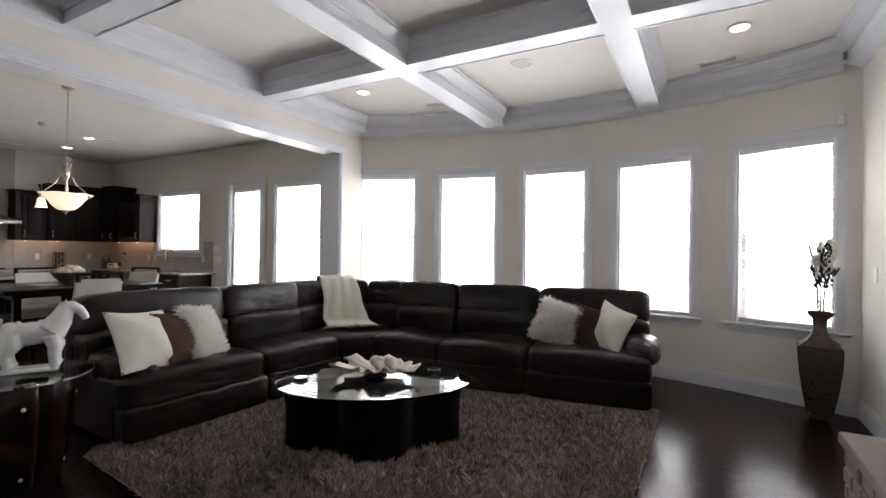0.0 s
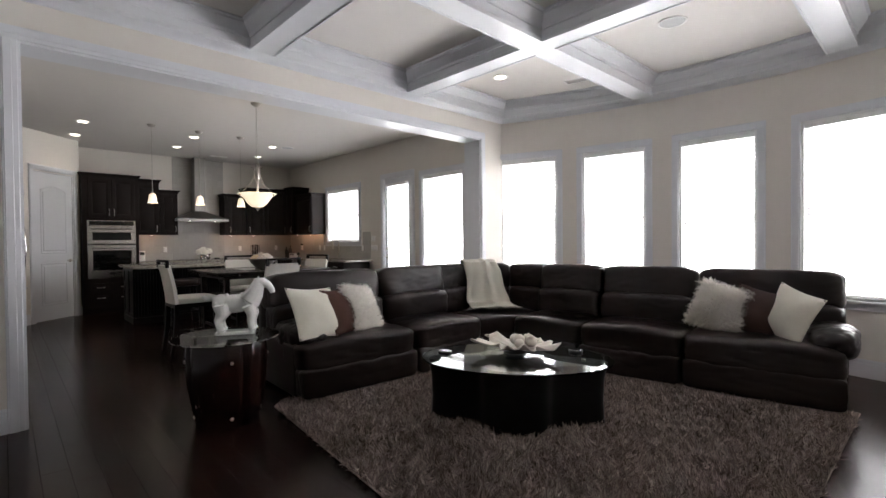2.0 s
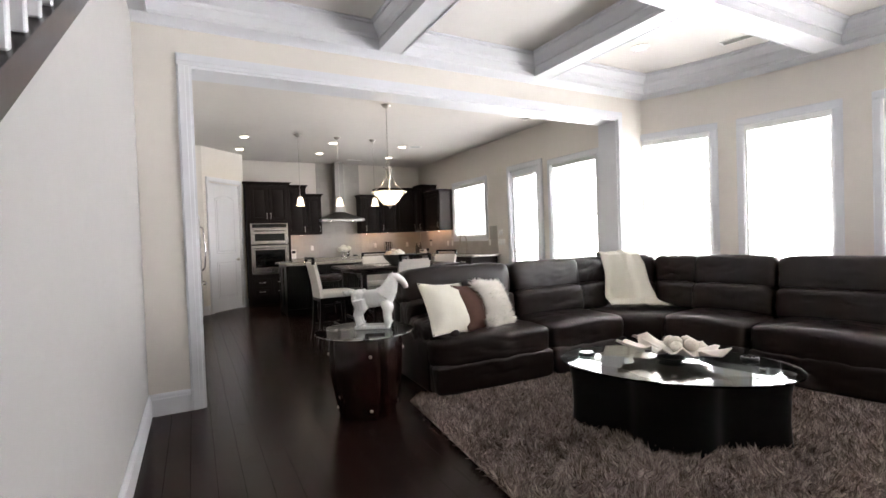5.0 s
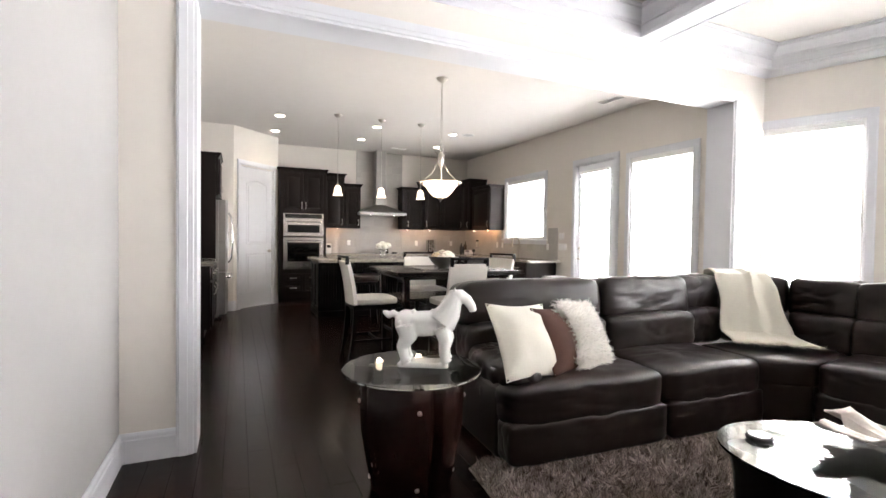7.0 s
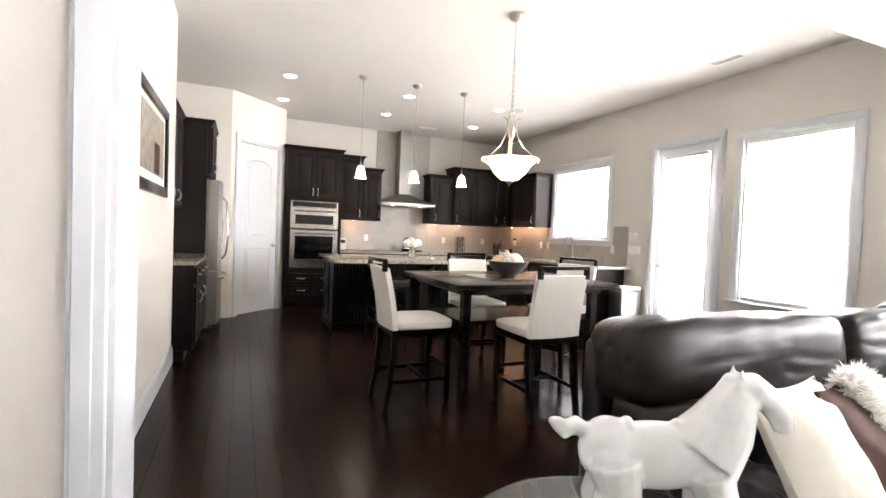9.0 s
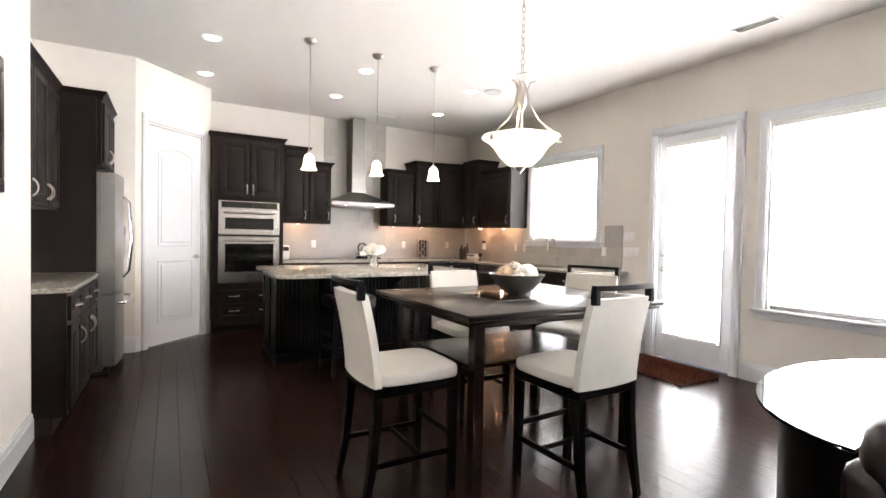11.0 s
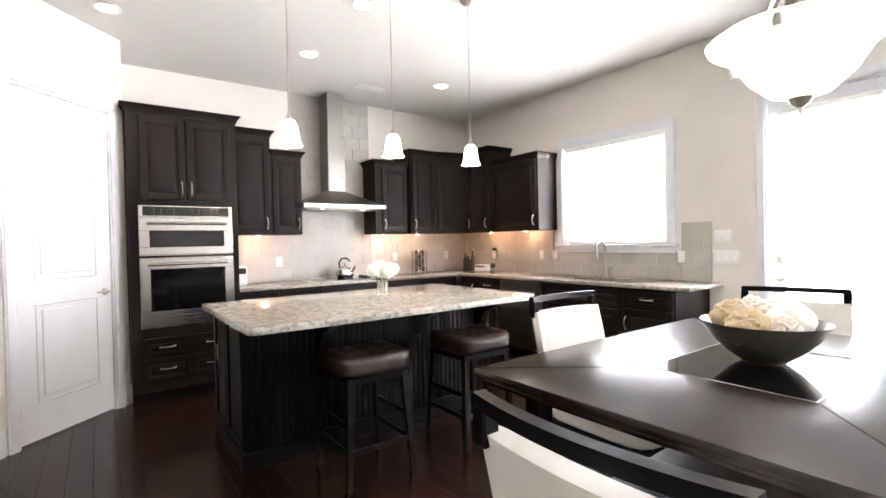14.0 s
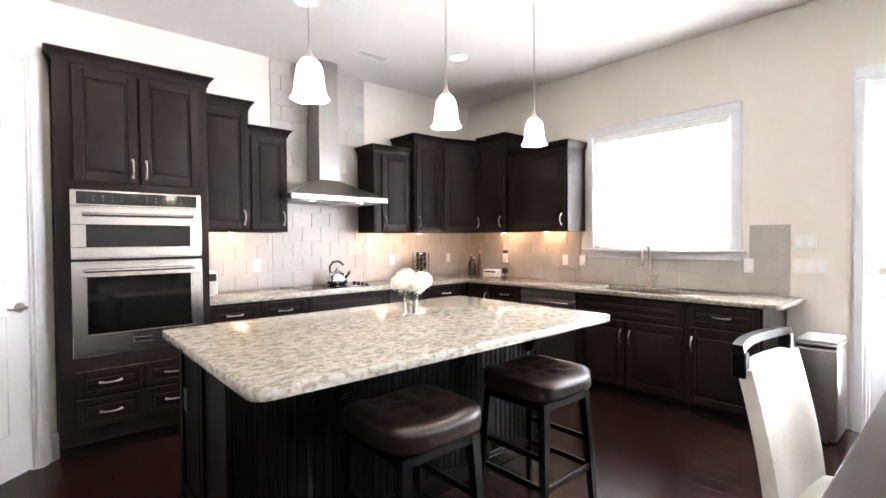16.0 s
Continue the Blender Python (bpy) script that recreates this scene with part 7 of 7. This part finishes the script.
make_vase()
rack = thing("spice_rack", (-10.46, 4.78, 0.924), 90, "dark wire rack with small jars in rows on the counter", "spice rack")
bm = bmesh.new()
for x in (-0.085, 0.085):
    tube(bm, [(x, -0.04, 0), (x, -0.04, 0.3), (x, 0.04, 0.3), (x, 0.04, 0)], 0.004, 6)
for k in range(5):
    box(bm, -0.085, -0.045, 0.02 + k * 0.058, 0.085, 0.045, 0.024 + k * 0.058)
part("frame", bm, M["dark"], rack)
for k in range(5):
    for j in range(3):
        jar = None
        bm = bmesh.new()
        turned(bm, [(0.018, 0.0), (0.02, 0.003), (0.02, 0.03), (0.016, 0.034)], 14, pose(-0.052 + j * 0.052, -0.01, 0.0255 + k * 0.058))
        jar = part("jar", bm, M["chrome" if (k + j) % 2 else "bronze"], rack)
        bm = bmesh.new()
        turned(bm, [(0.017, 0.0345), (0.017, 0.046), (0.015, 0.047)], 14, pose(-0.052 + j * 0.052, -0.01, 0.0255 + k * 0.058))
        part("lid", bm, M["dark"], jar)


def bottle(x, y, h, r, mat, label, name="bottle"):
    b = thing(name, (x, y, 0.924), 0, label, "bottle", "bottles on the counter")
    bm = bmesh.new()
    turned(bm, [(r, 0), (r * 1.05, 0.006), (r * 1.05, h * 0.6), (r * 0.4, h * 0.75), (r * 0.38, h * 0.92)], 20)
    part("body", bm, M[mat], b)
    bm = bmesh.new()
    turned(bm, [(r * 0.45, h * 0.92), (r * 0.45, h), (r * 0.3, h * 1.01)], 16)
    part("cap", bm, M["nickel"], b)


bottle(-10.36, 5.5, 0.26, 0.035, "dark", "dark tall glass bottle in the counter corner")
bottle(-10.27, 5.56, 0.3, 0.03, "bronze", "brown glass bottle in the counter corner")
bottle(-10.42, 5.6, 0.22, 0.035, "dark", "short dark bottle in the counter corner")
lb = thing("letter_tray", (-10.03, 5.52, 0.924), 10, "small white box beside the bottles on the counter", "box")
bm = bmesh.new()
box(bm, -0.1, -0.05, 0, 0.1, 0.05, 0.09, 0.01, 2)
part("carton", bm, M["white"], lb)
bm = bmesh.new()
box(bm, -0.08, -0.052, 0.055, 0.08, -0.0505, 0.075)
part("stripe", bm, M["dark"], lb)
cp = thing("small_camera", (-9.86, 5.56, 0.924), 0, "small dark gadget on a round foot on the counter", "gadget")
bm = bmesh.new()
turned(bm, [(0.03, 0), (0.03, 0.006), (0.008, 0.012), (0.008, 0.05)], 20)
part("foot", bm, M["dark"], cp)
bm = bmesh.new()
blob(bm, (0, 0, 0.08), (0.035, 0.03, 0.035), 3, 20, 14)
part("head", bm, M["dark"], cp)
plug = thing("plug_in", (-9.99, NORTH - 0.022, 1.15), 0, "white plug-in air freshener with a dark top in the socket", "air freshener")
bm = bmesh.new()
box(bm, -0.032, -0.04, -0.06, 0.032, 0, 0.05, 0.01, 2)
part("casing", bm, M["white"], plug)
bm = bmesh.new()
box(bm, -0.03, -0.042, 0.051, 0.03, -0.005, 0.09, 0.008, 2)
part("top", bm, M["dark"], plug)
ck = thing("can_opener", (-10.42, 2.5, 0.924), 90, "white countertop appliance with a dark front beside the ovens", "appliance")
bm = bmesh.new()
box(bm, -0.055, -0.07, 0, 0.055, 0.07, 0.2, 0.02, 3)
part("body", bm, M["white"], ck)
bm = bmesh.new()
box(bm, -0.04, -0.08, 0.12, 0.04, -0.071, 0.18, 0.004, 1)
part("front", bm, M["dark"], ck)

# ---- pieces: tiles and planks ----
tiles("backsplash", pose(WEST, 2.375, 0, 0, 0, 90) @ pose(0, -0.008, 0), 0.745, 0.923, UZ + 0.01, "beige stone tiles behind the stove counter")
tiles("backsplash", pose(WEST, 3.12, 0, 0, 0, 90) @ pose(0, -0.008, 0), 1.03, 0.923, CEIL - 0.002, "beige stone tiles up to the ceiling behind the hood")
tiles("backsplash", pose(WEST, 4.15, 0, 0, 0, 90) @ pose(0, -0.008, 0), 1.595, 0.923, UZ + 0.01, "beige stone tiles behind the corner counter")
tiles("backsplash", pose(WEST + 0.016, NORTH - 0.008, 0), 1.66, 0.923, UZ + 0.01, "beige stone tiles below the wall cabinets")
tiles("backsplash", pose(-8.974, NORTH - 0.008, 0), 1.545, 0.923, 1.195, "beige stone tiles below the kitchen window")
tiles("backsplash", pose(-7.429, NORTH - 0.008, 0), 0.27, 0.923, 1.47, "beige stone tiles at the counter's end")

PW = 0.127
rng = random.Random(2)
meshes = {}


def plank_mesh(length):
    key = round(length, 2)
    if key not in meshes:
        b = bmesh.new()
        box(b, 0.0003, 0.0003, -0.012, key - 0.0003, PW - 0.0003, 0.0, 0.001, 1)
        meshes[key] = mesh_of("plank", b, M["floor"], False)
    return meshes[key]


singles, rest = 0, []
rows_n = int((6.4 + 0.3) / PW) + 1
for r in range(rows_n):
    y = -0.28 + r * PW
    x = WEST - 0.1 - rng.uniform(0, 1.2)
    while x < EAST + 0.1:
        L = rng.choice((0.6, 0.9, 1.2, 1.5, 1.8))
        a, x = max(x, WEST - 0.15), x + L
        L = min(x, EAST + 0.15) - a
        if L < 0.03:
            continue
        near = -9.0 < a < -1.0 and 0.3 < y < 2.6
        if near and singles < 300:
            piece("plank", plank_mesh(L), floor, pose(a, y, 0), "structure")
            singles += 1
        else:
            rest.append((a, y, L))
bm = bmesh.new()
me = bpy.data.meshes.new("planks")
vs, fs = [], []
for x, y, L in rest:
    b = len(vs)
    x0, x1, y0, y1, e = x + 0.0003, x + L - 0.0003, y + 0.0003, y + PW - 0.0003, 0.001
    vs += [(x0, y0, -0.012), (x1, y0, -0.012), (x1, y1, -0.012), (x0, y1, -0.012), (x0, y0, -e), (x1, y0, -e), (x1, y1, -e), (x0, y1, -e), (x0 + e, y0 + e, 0), (x1 - e, y0 + e, 0), (x1 - e, y1 - e, 0), (x0 + e, y1 - e, 0)]
    for k in range(4):
        q = (k + 1) % 4
        fs += [(b + k, b + q, b + 4 + q, b + 4 + k), (b + 4 + k, b + 4 + q, b + 8 + q, b + 8 + k)]
    fs.append((b + 8, b + 9, b + 10, b + 11))
bm.free()
me.from_pydata(vs, [], fs)
me.materials.append(M["floor"])
planks = new("planks", me)
planks.parent = floor
tagged(planks, kind="stuff")
